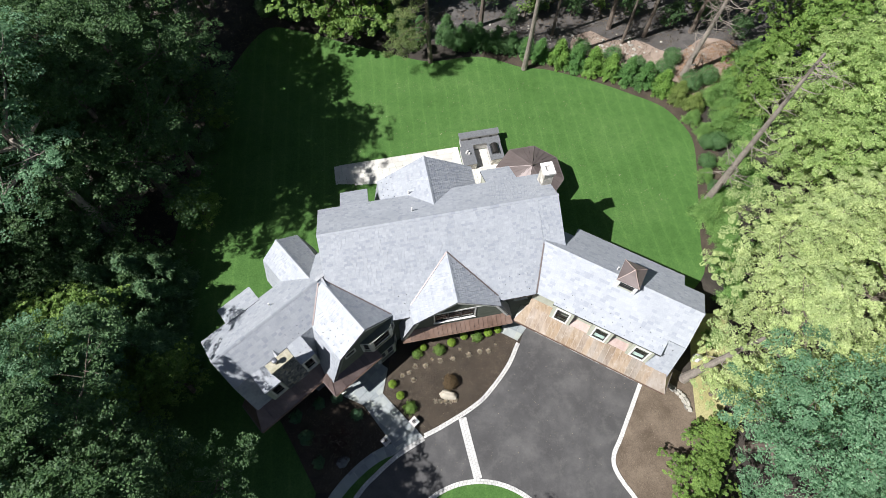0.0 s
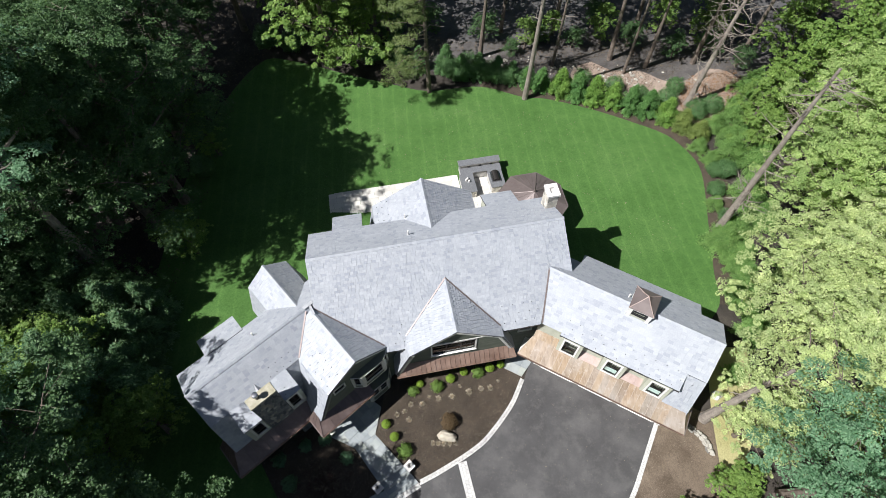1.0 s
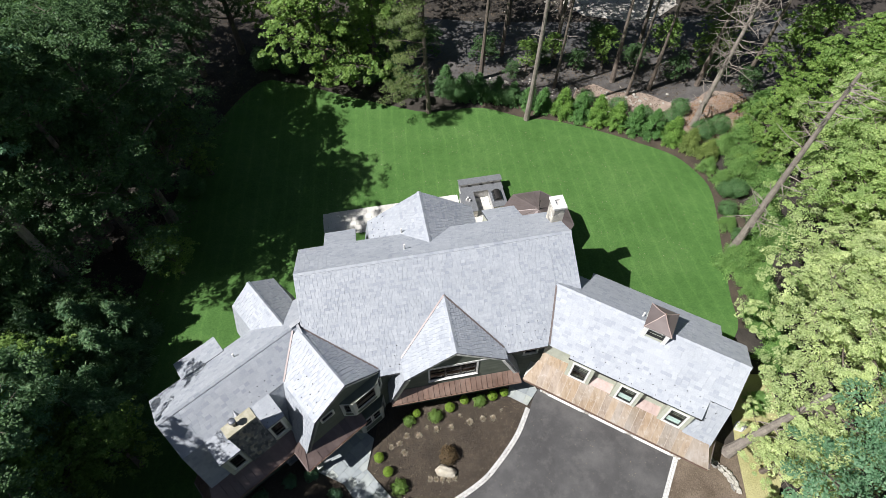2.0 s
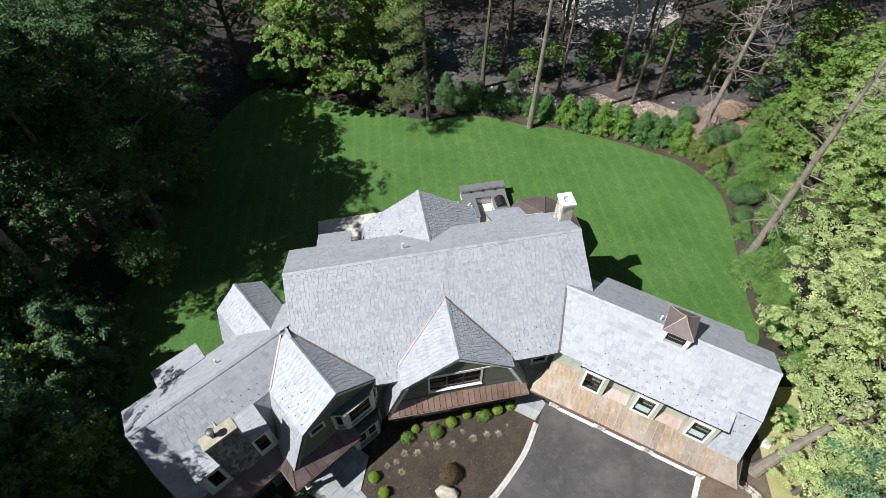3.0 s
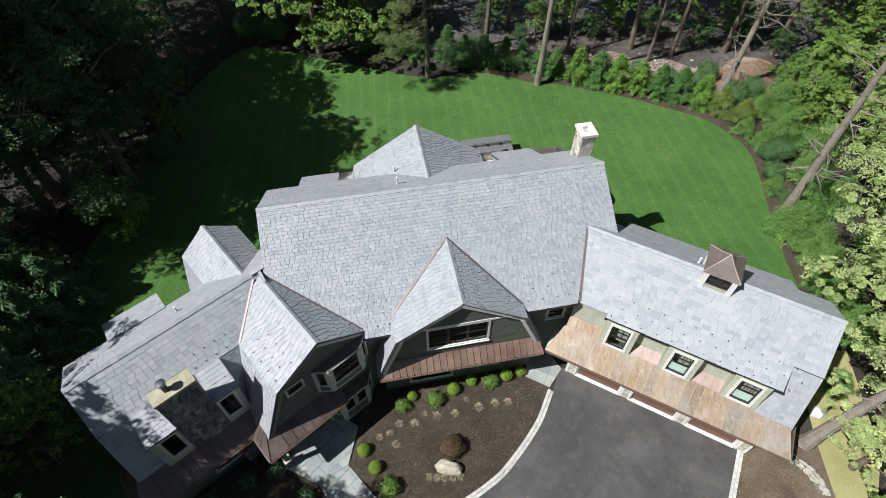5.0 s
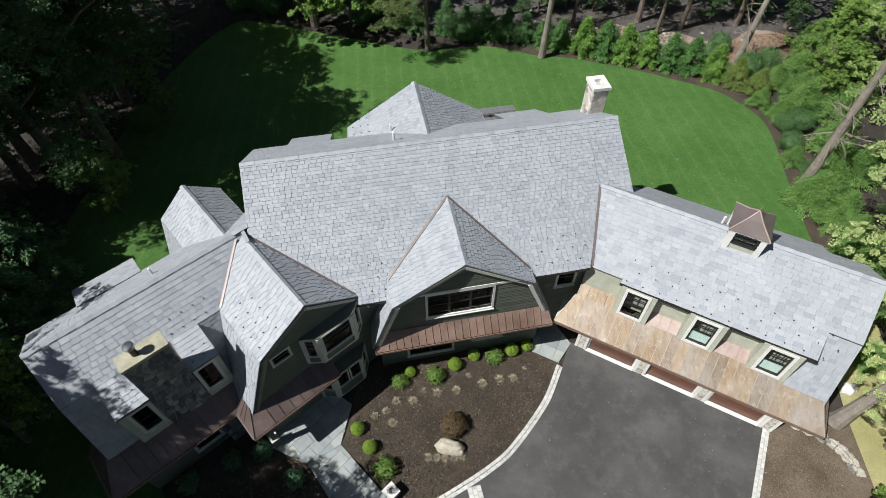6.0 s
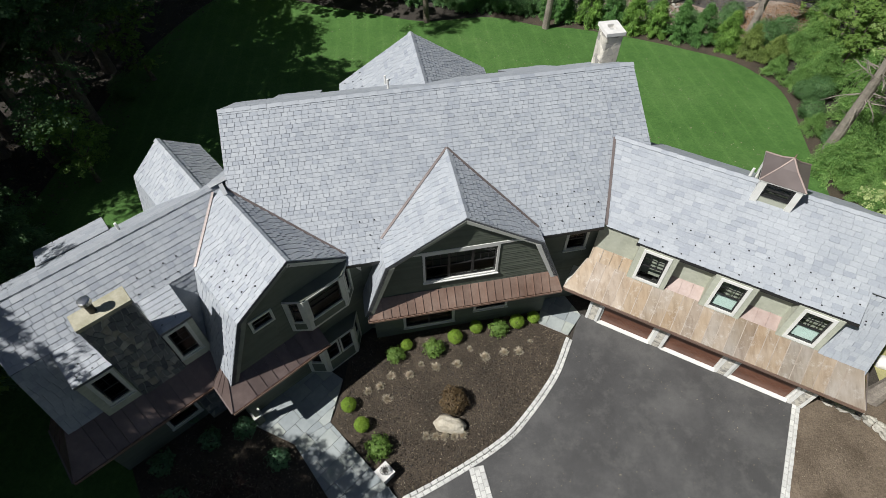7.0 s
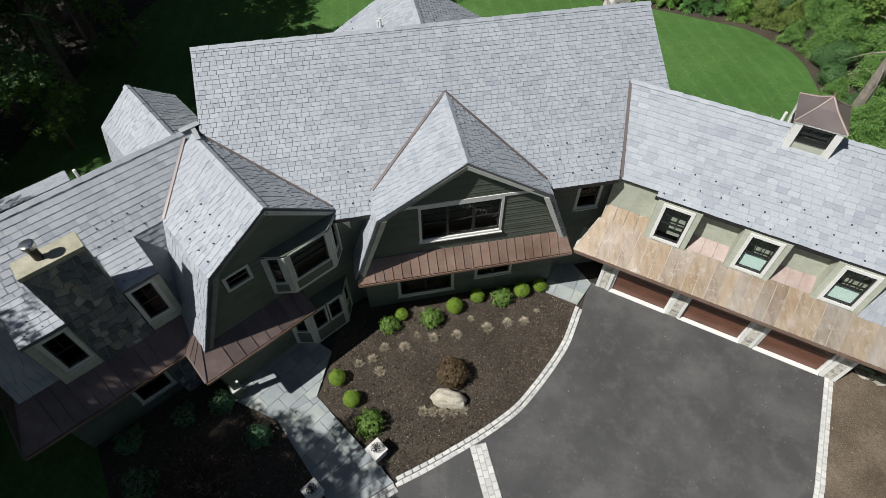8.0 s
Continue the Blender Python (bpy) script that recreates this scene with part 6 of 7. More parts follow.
# ---- plants ----
def leaf_mesh(name, c, n, length, width, material, rng, along=None):
    """One small folded quad for each leaf: centres c, facing n."""
    k = len(c)
    n = n / np.maximum(np.linalg.norm(n, axis=1, keepdims=True), 1e-6)
    r = rng.normal(size=(k, 3)) if along is None else along + 0.25 * rng.normal(size=(k, 3))
    t = r - (r * n).sum(1, keepdims=True) * n
    t /= np.maximum(np.linalg.norm(t, axis=1, keepdims=True), 1e-6)
    b = np.cross(n, t)
    s = rng.uniform(0.7, 1.3, (k, 1))
    lt, wb = t * s * length / 2, b * s * width / 2
    v = np.stack([c - lt, c + wb - n * width * 0.15, c + lt, c - wb - n * width * 0.15], 1).reshape(-1, 3)
    me = bpy.data.meshes.new(name)
    me.vertices.add(4 * k)
    me.vertices.foreach_set("co", v.astype(np.float32).ravel())
    me.loops.add(4 * k)
    me.loops.foreach_set("vertex_index", np.arange(4 * k, dtype=np.int32))
    me.polygons.add(k)
    me.polygons.foreach_set("loop_start", np.arange(0, 4 * k, 4, dtype=np.int32))
    me.materials.append(material)
    me.update(calc_edges=True)
    me.validate()
    return me


def clusters(centres, radii, per, rng, flat=0.6, shell=0.5, up=0.7):
    """Leaves in flattened clumps: places and facings."""
    cs, ns = [], []
    for c, r in zip(centres, radii):
        k = max(4, int(per * rng.uniform(0.7, 1.3)))
        d = rng.normal(size=(k, 3))
        d /= np.linalg.norm(d, axis=1, keepdims=True)
        q = d * (shell + (1 - shell) * rng.random((k, 1))) * r * np.array([1, 1, flat])
        cs.append(np.asarray(c) + q)
        ns.append(d * 0.6 + np.array([0, 0, up]) + rng.normal(size=(k, 3)) * 0.45)
    return np.concatenate(cs), np.concatenate(ns)


def sprays(centres, radii, per, rng, flat=0.6, many=8, reach=0.58, up=0.8):
    """Leaves in flat fern-like sprays that stand out of each clump: places, facings and directions."""
    cs, ns, al = [], [], []
    for c, r in zip(centres, radii):
        c = np.asarray(c)
        for _ in range(max(3, int(many * rng.uniform(0.7, 1.3)))):
            d = rng.normal(size=3)
            d[2] = abs(d[2]) * 0.9 - 0.25
            d /= np.linalg.norm(d)
            out = np.array([d[0] + c[0] * 0.12, d[1] + c[1] * 0.12, -0.22 + 0.25 * rng.normal()])
            out /= np.linalg.norm(out)
            side = np.cross(out, (0, 0, 1.0))
            side /= max(1e-6, np.linalg.norm(side))
            face = np.cross(side, out)
            k = max(6, int(per / many * rng.uniform(0.6, 1.4)))
            x = rng.random((k, 1)) ** 0.8
            w = (0.12 + 0.42 * np.sin(np.pi * np.minimum(1, 0.12 + 0.86 * x))) * rng.uniform(-1, 1, (k, 1))
            L = r * reach * rng.uniform(0.7, 1.25)
            q = c + d * r * 0.72 * np.array([1, 1, flat * 1.5]) + out * x * L + side * w * L - np.array([0, 0, 1]) * L * (0.25 * x ** 2 + 0.35 * w ** 2)
            cs.append(q + rng.normal(size=(k, 3)) * 0.04 * L)
            ns.append(face * up + side * w * 0.6 + rng.normal(size=(k, 3)) * 0.3)
            al.append(out * 0.6 + side * np.sign(w) * 0.9)
    return np.concatenate(cs), np.concatenate(ns), np.concatenate(al)


def limb(p, d, length, rng, bend=0.25, steps=4):
    pts = [Vector(p)]
    d = Vector(d).normalized()
    for _ in range(steps):
        d = (d + Vector(rng.normal(size=3)) * 0.16 + Vector((0, 0, bend * 0.3))).normalized()
        pts.append(pts[-1] + d * (length / steps))
    return pts


def broadleaf(name, label, height, radius, bare, leaf, per, material, seed, limbs=12, twigs=6, flat=0.6, clump=0.24, bark=None, droop=0.0, lean=(0, 0), aspect=0.6, girth=1.0):
    """A broad-leaved tree at the origin: tapered trunk with limbs, and a crown of leaf clumps with gaps."""
    rng = np.random.default_rng(seed)
    tree = thing(name, label, "tree")
    r0 = (0.016 * height + 0.08) * girth
    spine = [Vector((lean[0] * t + 0.25 * math.sin(3 * t + seed), lean[1] * t + 0.25 * math.cos(2.3 * t + seed) - 0.25 * math.cos(seed), height * 0.93 * t)) for t in np.linspace(0, 1, 9)]
    s = Solid().tube(spine, [r0 * (1.25 - 0.25 * min(1, 6 * t)) * (1 - 0.85 * t) for t in np.linspace(0, 1, 9)], 8)
    centres, radii = [], []
    for i in range(limbs):
        t = (i + rng.random()) / limbs
        z = bare + (0.96 - bare) * t
        k = z * 8
        p = spine[min(7, int(k))].lerp(spine[min(8, int(k) + 1)], k - int(k))
        az = i * 2.4 + rng.uniform(-0.4, 0.4)
        prof = math.sin(math.pi * min(1, 0.28 + 0.66 * t)) ** 0.8
        L = radius * prof * rng.uniform(0.72, 1.1)
        el = rng.uniform(0.05, 0.45) + 0.7 * t
        pts = limb(p, (math.cos(az) * math.cos(el), math.sin(az) * math.cos(el), math.sin(el)), L, rng, 0.2 - droop)
        s.tube(pts, [r0 * 0.36 * (1 - 0.8 * j / 4) * (1 - 0.5 * t) for j in range(5)], 5)
        for j in range(twigs):
            q = pts[1 + (j + 1) * 3 // (twigs + 1)].lerp(pts[-1], rng.uniform(0.1, 1.0))
            d = Vector(rng.normal(size=3))
            d.z = abs(d.z) * 0.5 - droop
            tp = limb(q, d, L * rng.uniform(0.25, 0.5), rng, 0.1 - droop, 2)
            s.tube(tp, [r0 * 0.09, r0 * 0.06, r0 * 0.02], 4)
            centres.append(tp[-1])
            radii.append(radius * clump * rng.uniform(0.65, 1.25))
        centres.append(pts[-1])
        radii.append(radius * clump * rng.uniform(0.8, 1.2))
    centres.append(spine[-1])
    radii.append(radius * clump * 1.2)
    part("trunk", s.out(), bark or M_BARK, tree)
    c, n, al = sprays(centres, radii, per, rng, flat)
    part("crown", leaf_mesh("crown", c, n, leaf, leaf * aspect, material, rng, al), material, tree)
    return tree


def cone_shrub(name, label, height, radius, count, material, seed, leaf=0.2):
    """A feathery conifer: drooping sprays round a tapering body."""
    rng = np.random.default_rng(seed)
    k = thing(name, label, "shrub")
    part("trunk", Solid().tube([Vector((0, 0, 0)), Vector((0.03, 0, height * 0.8))], [0.06, 0.015], 5).out(), M_BARK, k)
    tips = []
    for i in range(90):
        t = rng.random() ** 1.3
        az = rng.uniform(0, math.tau)
        r = radius * (1 - t ** 1.5) ** 0.8 * rng.uniform(0.7, 1.12)
        tips.append((r * math.cos(az), r * math.sin(az), 0.12 + height * t * 0.97))
    tips = np.array(tips)
    pick = rng.integers(0, len(tips), count)
    w = rng.random((count, 1)) ** 0.6
    axis = tips[pick] * np.array([0.25, 0.25, 1]) + np.array([0, 0, 0.12])
    c = axis + (tips[pick] - axis) * w + rng.normal(size=(count, 3)) * radius * 0.085
    out = tips[pick] - axis
    n = out * 0.5 / radius + np.array([0, 0, 0.8]) + rng.normal(size=(count, 3)) * 0.35
    along = out / radius + np.array([0, 0, -0.35])
    part("foliage", leaf_mesh("foliage", c, n, leaf, leaf * 0.3, material, rng, along), material, k)
    return k


def round_shrub(name, label, radius, height, count, material, seed, leaf=0.07, rough=0.25, category="shrub", aspect=0.65):
    rng = np.random.default_rng(seed)
    k = thing(name, label, category)
    s = Solid()
    for i in range(5):
        d = Vector((rng.normal() * 0.4, rng.normal() * 0.4, 1)).normalized()
        s.tube([Vector((0, 0, -0.02)), d * height * 0.5, d * height * 0.8 + Vector((rng.normal(), rng.normal(), 0)) * 0.1], [0.02, 0.014, 0.005], 4)
    part("stem", s.out(), M_BARK, k)
    d = rng.normal(size=(count, 3))
    d /= np.linalg.norm(d, axis=1, keepdims=True)
    lump = np.array([1 + rough * (noise.noise(Vector(x) * 2.1 + Vector((seed, 0, 0)))) for x in d])[:, None]
    c = d * lump * (0.72 + 0.3 * rng.random((count, 1))) * np.array([radius, radius, height / 2]) + np.array([0, 0, height / 2])
    n = d + rng.normal(size=(count, 3)) * 0.45 + np.array([0, 0, 0.3])
    part("foliage", leaf_mesh("foliage", c, n, leaf, leaf * aspect, material, rng), material, k)
    return k


def grass_tuft(name, label, seed):
    rng = np.random.default_rng(seed)
    count = 700
    k = thing(name, label, "grass")
    az = rng.uniform(0, math.tau, count)
    el = rng.uniform(0.15, 1.5, count)
    d = np.stack([np.cos(az) * np.cos(el), np.sin(az) * np.cos(el), np.sin(el)], 1)
    c = d * rng.uniform(0.06, 0.2, (count, 1)) + rng.normal(size=(count, 3)) * 0.02 + np.array([0, 0, 0.03])
    n = np.cross(d, rng.normal(size=(count, 3)))
    part("tuft", leaf_mesh("tuft", c, n, 0.2, 0.011, M_STRAW, rng, d * 5), M_STRAW, k)
    return k


def plant(make, places, seed, spread=0.15, group=""):
    """Sets the first plant at the first place and copies it to the others, turned and scaled."""
    rng = random.Random(seed)
    if group:
        tagged(make, group=group)
    todo = [(x, y, sc, rng.uniform(0, 360)) for x, y, sc in places]
    for x, y, sc, turn in todo[1:]:
        copy_thing(make, pose(x, y, gz(y) - 0.03, rng.uniform(-2, 2), rng.uniform(-2, 2), turn) @ Matrix.Scale(sc, 4))
    x, y, sc, turn = todo[0]
    make.matrix_basis = pose(x, y, gz(y) - 0.03, 0, 0, turn) @ Matrix.Scale(sc, 4)


# forest on the shaded side
forest_a = broadleaf("forest_tree", "tall dense dark-green broadleaf forest tree", 21, 6.2, 0.2, 0.165, 430, M_LEAF_FOREST, 101, 18, 6)
plant(forest_a, [(-24.5, 30, 1.02), (-31.5, 24.5, 1.1), (-34, 33, 1.0), (-29, 47.3, 1.0), (-39, 36, 1.05), (-38, 44, 1.05), (-22.5, -4, 0.95), (-39, 7, 1.0), (-24, 56, 0.9), (-30, 29, 1.0), (-30, 40, 1.0)], 1, group="forest trees")
forest_b = broadleaf("forest_tree", "tall loose-crowned dark-green broadleaf forest tree", 19, 5.4, 0.2, 0.16, 430, M_LEAF_FOREST, 102, 17, 6, clump=0.27)
plant(forest_b, [(-25.6, 26.5, 1.1), (-36, 20.5, 1.15), (-26.6, 37.2, 1.05), (-33, 39, 1.05), (-27.5, 52, 0.85), (-34, 54, 1.1), (-29, 27, 0.95), (-27, 34.0, 0.95)], 2, group="forest trees")
under = broadleaf("understory_tree", "slender understory tree with fresh green leaves", 8, 2.8, 0.2, 0.2, 150, M_LEAF_BRIGHT, 103, 10, 5, clump=0.3)
plant(under, [(-22.5, 9.5, 0.7), (-19.6, 8.6, 0.85), (-21.5, 24, 0.7), (-20, 3.5, 0.8), (-18.5, 0.2, 0.75), (-29, 12, 1.0), (-25, 5, 1.0), (-27, 32, 1.0), (-28, 42, 1.0), (-31, 10, 1.0), (-22.5, 36, 0.8), (-26.2, 12.6, 1.0), (-26.4, 8.0, 1.05), (-22, 6.5, 1.0), (-25.5, 8.5, 1.25), (9.6, 52.6, 0.5), (12.6, 53.6, 0.5), (18.6, 53.6, 0.6), (25.5, 54.5, 0.65), (-4, 60, 0.9), (30, 52.5, 0.7), (-9, 57.5, 0.9)], 3, group="understory trees")
# Near-house trees, some outside the view, placed to shade walk and left wing.
forest_c = broadleaf("forest_tree", "tall forest tree with a high open crown", 21, 6.0, 0.42, 0.19, 350, M_LEAF_FOREST, 104, 16, 6)
plant(forest_c, [(-21.8, 3.8, 0.84), (-17.5, -6.0, 0.95), (-18.6, -3.4, 0.9), (-15.6, -0.5, 0.74), (-18.2, -0.5, 0.8), (-20.2, 2.6, 0.66)], 17, group="forest trees")
# Stands outside the view; added to darken the left forest with its shade.
tall = broadleaf("forest_tree", "very tall dark-green forest tree, out of view, added for shade", 27, 6.6, 0.42, 0.24, 130, M_LEAF_FOREST, 107, 17, 6)
plant(tall, [(-40, -6, 1.0), (-33, -8, 0.95), (-43, 15, 1.1)], 37, group="forest trees")
sapling = broadleaf("forest_sapling", "low dark-green sapling filling the forest edge", 5.5, 2.9, 0.12, 0.17, 210, M_LEAF_FOREST, 106, 11, 5, clump=0.3)
plant(sapling, [(-23.7, 14.0, 0.8), (-25.0, 16.6, 0.85), (-26.6, 18.4, 0.9), (-28.2, 15.2, 1.0), (-30.2, 17.4, 1.15), (-31.2, 13.2, 1.2), (-24.2, 18.8, 0.75), (-32.8, 19.2, 1.3), (-29.6, 19.6, 1.0), (-34.2, 15.2, 1.4), (-22.9, 11.6, 0.75), (-28.6, 11.4, 1.1), (-36.5, 17.5, 1.4), (-26.4, 14.6, 0.9), (-33, 22, 1.2), (-37, 13, 1.4), (11, 53.4, 0.5), (15.2, 52.8, 0.45), (21.6, 53, 0.55), (26.6, 51.2, 0.5), (5, 54, 0.6), (30.6, 51.8, 0.55), (18, 56.4, 0.65), (-2, 55, 0.7), (8, 51.4, 0.35), (33.6, 49.4, 0.5)], 26, group="forest saplings")
big = broadleaf("forest_tree", "tall oak with a bare grey trunk and high sunlit crown", 25, 5.4, 0.58, 0.16, 420, M_LEAF_BLUE, 108, 15, 6, clump=0.27, bark=M_BARK_PALE, girth=1.05)
plant(big, [(-27.6, 20.9, 1.0)], 41)
spruce = cone_shrub("forest_conifer", "drooping blue-green conifer at the forest's edge", 5.6, 1.7, 15000, M_LEAF_SPRUCE, 109, 0.26)
tagged(spruce, category="tree")
plant(spruce, [(-22.3, 13.0, 0.95), (-22.6, 15.4, 1.05), (-22.9, 18.0, 0.9), (-24.6, 14.2, 1.1), (-24.9, 17.0, 1.15), (-26.8, 16.2, 1.2)], 42, group="forest conifers")
spire = cone_shrub("forest_conifer", "tall slim dark conifer beside the house", 14, 2.3, 30000, M_LEAF_SPRUCE, 110, 0.24)
tagged(spire, category="tree")
plant(spire, [(-21.6, 10.4, 1.0)], 43, group="forest conifers")
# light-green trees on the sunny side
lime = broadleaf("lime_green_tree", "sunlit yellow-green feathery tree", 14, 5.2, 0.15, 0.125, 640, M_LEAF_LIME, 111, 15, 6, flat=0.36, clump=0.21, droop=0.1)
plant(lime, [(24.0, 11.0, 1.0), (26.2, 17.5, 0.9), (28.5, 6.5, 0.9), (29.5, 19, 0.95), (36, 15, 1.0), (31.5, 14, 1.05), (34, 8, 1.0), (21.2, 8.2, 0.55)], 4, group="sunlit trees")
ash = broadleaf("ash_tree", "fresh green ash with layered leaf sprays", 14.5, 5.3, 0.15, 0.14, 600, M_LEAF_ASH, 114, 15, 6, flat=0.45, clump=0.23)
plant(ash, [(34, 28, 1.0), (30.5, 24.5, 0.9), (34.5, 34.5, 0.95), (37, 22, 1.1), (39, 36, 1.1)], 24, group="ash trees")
oak = broadleaf("oak_tree", "blue-green oak with a broad rounded crown", 16.5, 5.8, 0.2, 0.135, 600, M_LEAF_BLUE, 112, 15, 6, clump=0.25)
plant(oak, [(23, 4.2, 1.0), (29, 1, 1.0), (24, -5, 0.9), (-27, 3.4, 1.0), (-26, -1.5, 1.1), (-33, 2.6, 1.15), (-31, -3, 1.1), (-31, 26, 1.1), (-25.5, 6.2, 0.85)], 5, group="oaks")
bright = broadleaf("birch_tree", "bright green tree with hanging leafy twigs", 12, 4.0, 0.12, 0.2, 330, M_LEAF_BRIGHT, 113, 14, 6, flat=1.1, clump=0.26, droop=0.3)
plant(bright, [(-12.6, 50.0, 1.4), (-17, 57, 1.3), (36, 39.5, 1.0), (32.6, 40.6, 0.62), (30.6, 36.6, 0.5), (37.5, 48.5, 0.9), (17, -1.5, 0.6), (40, 44, 1.0), (-7.6, 52.5, 0.9), (32, 55.5, 0.7), (17.6, 2.2, 0.42), (19.2, 4.5, 0.4)], 6, group="bright green trees")
# woods behind the lawn: tall trunks with high crowns
wood = broadleaf("wood_tree", "tall slim forest tree with a high dark crown", 23, 5.8, 0.56, 0.36, 54, M_LEAF_FOREST, 121, 13, 5, girth=0.55)
plant(wood, [(4.5, 51, 1.0), (13, 55, 1.05), (19.5, 51, 1.0), (23, 56, 1.0), (-3, 57, 1.0), (29, 50, 1.0), (8, 62, 1.05), (17, 66, 1.0), (-10, 63, 1.05), (36, 60, 1.0), (30, 68, 1.0), (-20, 66, 1.0), (40, 50, 1.0), (0, 69, 1.0), (42, 66, 1.1), (7, 55.5, 0.9), (15, 63.5, 0.9), (23, 49.5, 0.85), (34, 50, 1.0), (-6, 53.5, 0.95)], 7, group="trees of the back wood")


def pole_tree(label, at, top, r0, seed, dead=26, dead_from=0.2, crown=0.0, branch=1.6, bark=None):
    """A straight bare trunk with broken dead branches, and a crown far up if it has one."""
    rng = np.random.default_rng(seed)
    k = thing("pine_trunk", label, "tree", tuple(at))
    a, b = Vector(at), Vector(top)
    pts = [a.lerp(b, t) + Vector((math.sin(4 * t + seed), math.cos(3 * t + seed), 0)) * 0.08 for t in np.linspace(0, 1, 8)]
    part("trunk", Solid().tube(pts, [r0 * (1.2 if i == 0 else 1 - 0.7 * i / 7) for i in range(8)], 10).out(), bark or M_BARK_PALE, k)
    for i in range(dead):
        t = dead_from + (0.97 - dead_from) * rng.random()
        az = rng.uniform(0, math.tau)
        p = a.lerp(b, t)
        pts = limb(p, (math.cos(az), math.sin(az), rng.uniform(-0.25, 0.35)), branch * rng.uniform(0.4, 1.3), rng, 0.05, 4)
        s = Solid().tube(pts, [0.055, 0.045, 0.034, 0.024, 0.012], 4)
        for j in (1, 2, 3):
            s.tube(limb(pts[j], rng.normal(size=3), branch * 0.45, rng, 0.0, 2), [0.024, 0.017, 0.008], 3)
        part("dead_branch", s.out(), M_BARK_PALE, k)
    if crown:
        cs = [a.lerp(b, t) + Vector((rng.normal(), rng.normal(), 0)) * crown * 0.55 for t in np.linspace(0.72, 1.0, 14)]
        c, n = clusters(cs, [crown * 0.5] * len(cs), 220, rng, 0.5)
        part("crown", leaf_mesh("crown", c, n, 0.3, 0.08, M_LEAF_PINE, rng), M_LEAF_PINE, k)
    return k


pole_tree("tall bare grey pine trunk at the lawn's edge", (9.0, 44.4, gz(44.4)), (9.4, 44.2, 22), 0.27, 1, 10, 0.3, 2.2)
pole_tree("leaning bare brown trunk with broken dead branches", (24.95, 26.55, gz(27)), (25.3, 27.2, 16.7), 0.34, 2, 40, 0.22, 0.0, 2.2)
pole_tree("dead trunk bristling with bare branches", (26.6, 43.6, gz(43)), (28.1, 44.6, 16), 0.3, 3, 84, 0.1, 0.0, 2.8)
pole_tree("grey trunk beside the garage corner", (19.3, 9.5, gz(9.5)), (20.6, 10.0, 9.5), 0.36, 5, 5, 0.3, 0.0, 1.2)
for i, (x, y) in enumerate(((12.5, 49.5), (20.5, 48.5))):
    pole_tree("thin dark trunk in the wood", (x, y, gz(y)), (x + 0.5, y + 0.3, 19), 0.16, 20 + i, 8, 0.2, 0.0, 1.2, M_BARK)


def build_pine():
    """The pine at the lawn's edge: trunk with tufted pads of needles to one side."""
    k = pole_tree("pine with tufted pads of needles on long limbs", (-1.45, 45.6, gz(45.6)), (-1.75, 43.2, 22), 0.24, 9, 14, 0.15, 2.0, 1.8, M_BARK)
    rng = np.random.default_rng(9)
    cs, rs = [], []
    for i in range(26):
        z = 2.0 + 0.5 * i
        az = math.pi + rng.uniform(-1.3, 1.3)
        L = rng.uniform(2.0, 5.0) * (1.1 - 0.022 * i)
        p = Vector((-1.5, 45.2 - 0.1 * z, z))
        pts = limb(p, (math.cos(az), math.sin(az) - 0.25, -0.05), L, rng, -0.05, 4)
        part("limb", Solid().tube(pts, [0.06, 0.05, 0.035, 0.02, 0.01], 5).out(), M_BARK, k)
        for q in pts[2:]:
            for _ in range(3):
                cs.append(q + Vector((rng.normal() * 0.4, rng.normal() * 0.4, rng.normal() * 0.12)))
                rs.append(0.5)
    c, n = clusters(cs, rs, 70, rng, 0.35)
    part("foliage", leaf_mesh("foliage", c, n, 0.24, 0.05, M_LEAF_PINE, rng), M_LEAF_PINE, k)


build_pine()

# hedge of feathery conifers along the lawn
hedge = cone_shrub("hedge_conifer", "bright feathery conifer in the hedge row", 2.9, 1.22, 14000, M_LEAF_HEDGE, 131, 0.17)
plant(hedge, [(12.9, 45.3, 1.12), (16.5, 44.0, 1.1), (23.5, 41.1, 1.05), (18.3, 43.4, 1.0)], 8, group="conifer hedge")
green_hedge = cone_shrub("hedge_conifer", "deep green feathery conifer in the hedge row", 2.8, 1.2, 13000, M_LEAF_CEDAR, 135, 0.16)
plant(green_hedge, [(10.9, 46.0, 0.95), (14.7, 44.7, 1.12), (20.0, 42.7, 1.08), (21.8, 42.0, 1.1), (9.3, 46.6, 0.8)], 38, group="conifer hedge")
olive_hedge = cone_shrub("hedge_conifer", "olive-green feathery conifer at the end of the hedge", 2.4, 1.25, 11000, M_LEAF_OLIVE, 136, 0.15)
plant(olive_hedge, [(25.0, 39.9, 1.0), (26.3, 38.4, 0.95)], 39, group="conifer hedge")
dark_shrub = round_shrub("wood_shrub", "dark green shrub at the wood's edge", 1.2, 2.2, 6500, M_LEAF_EDGE, 132, 0.1, 0.4)
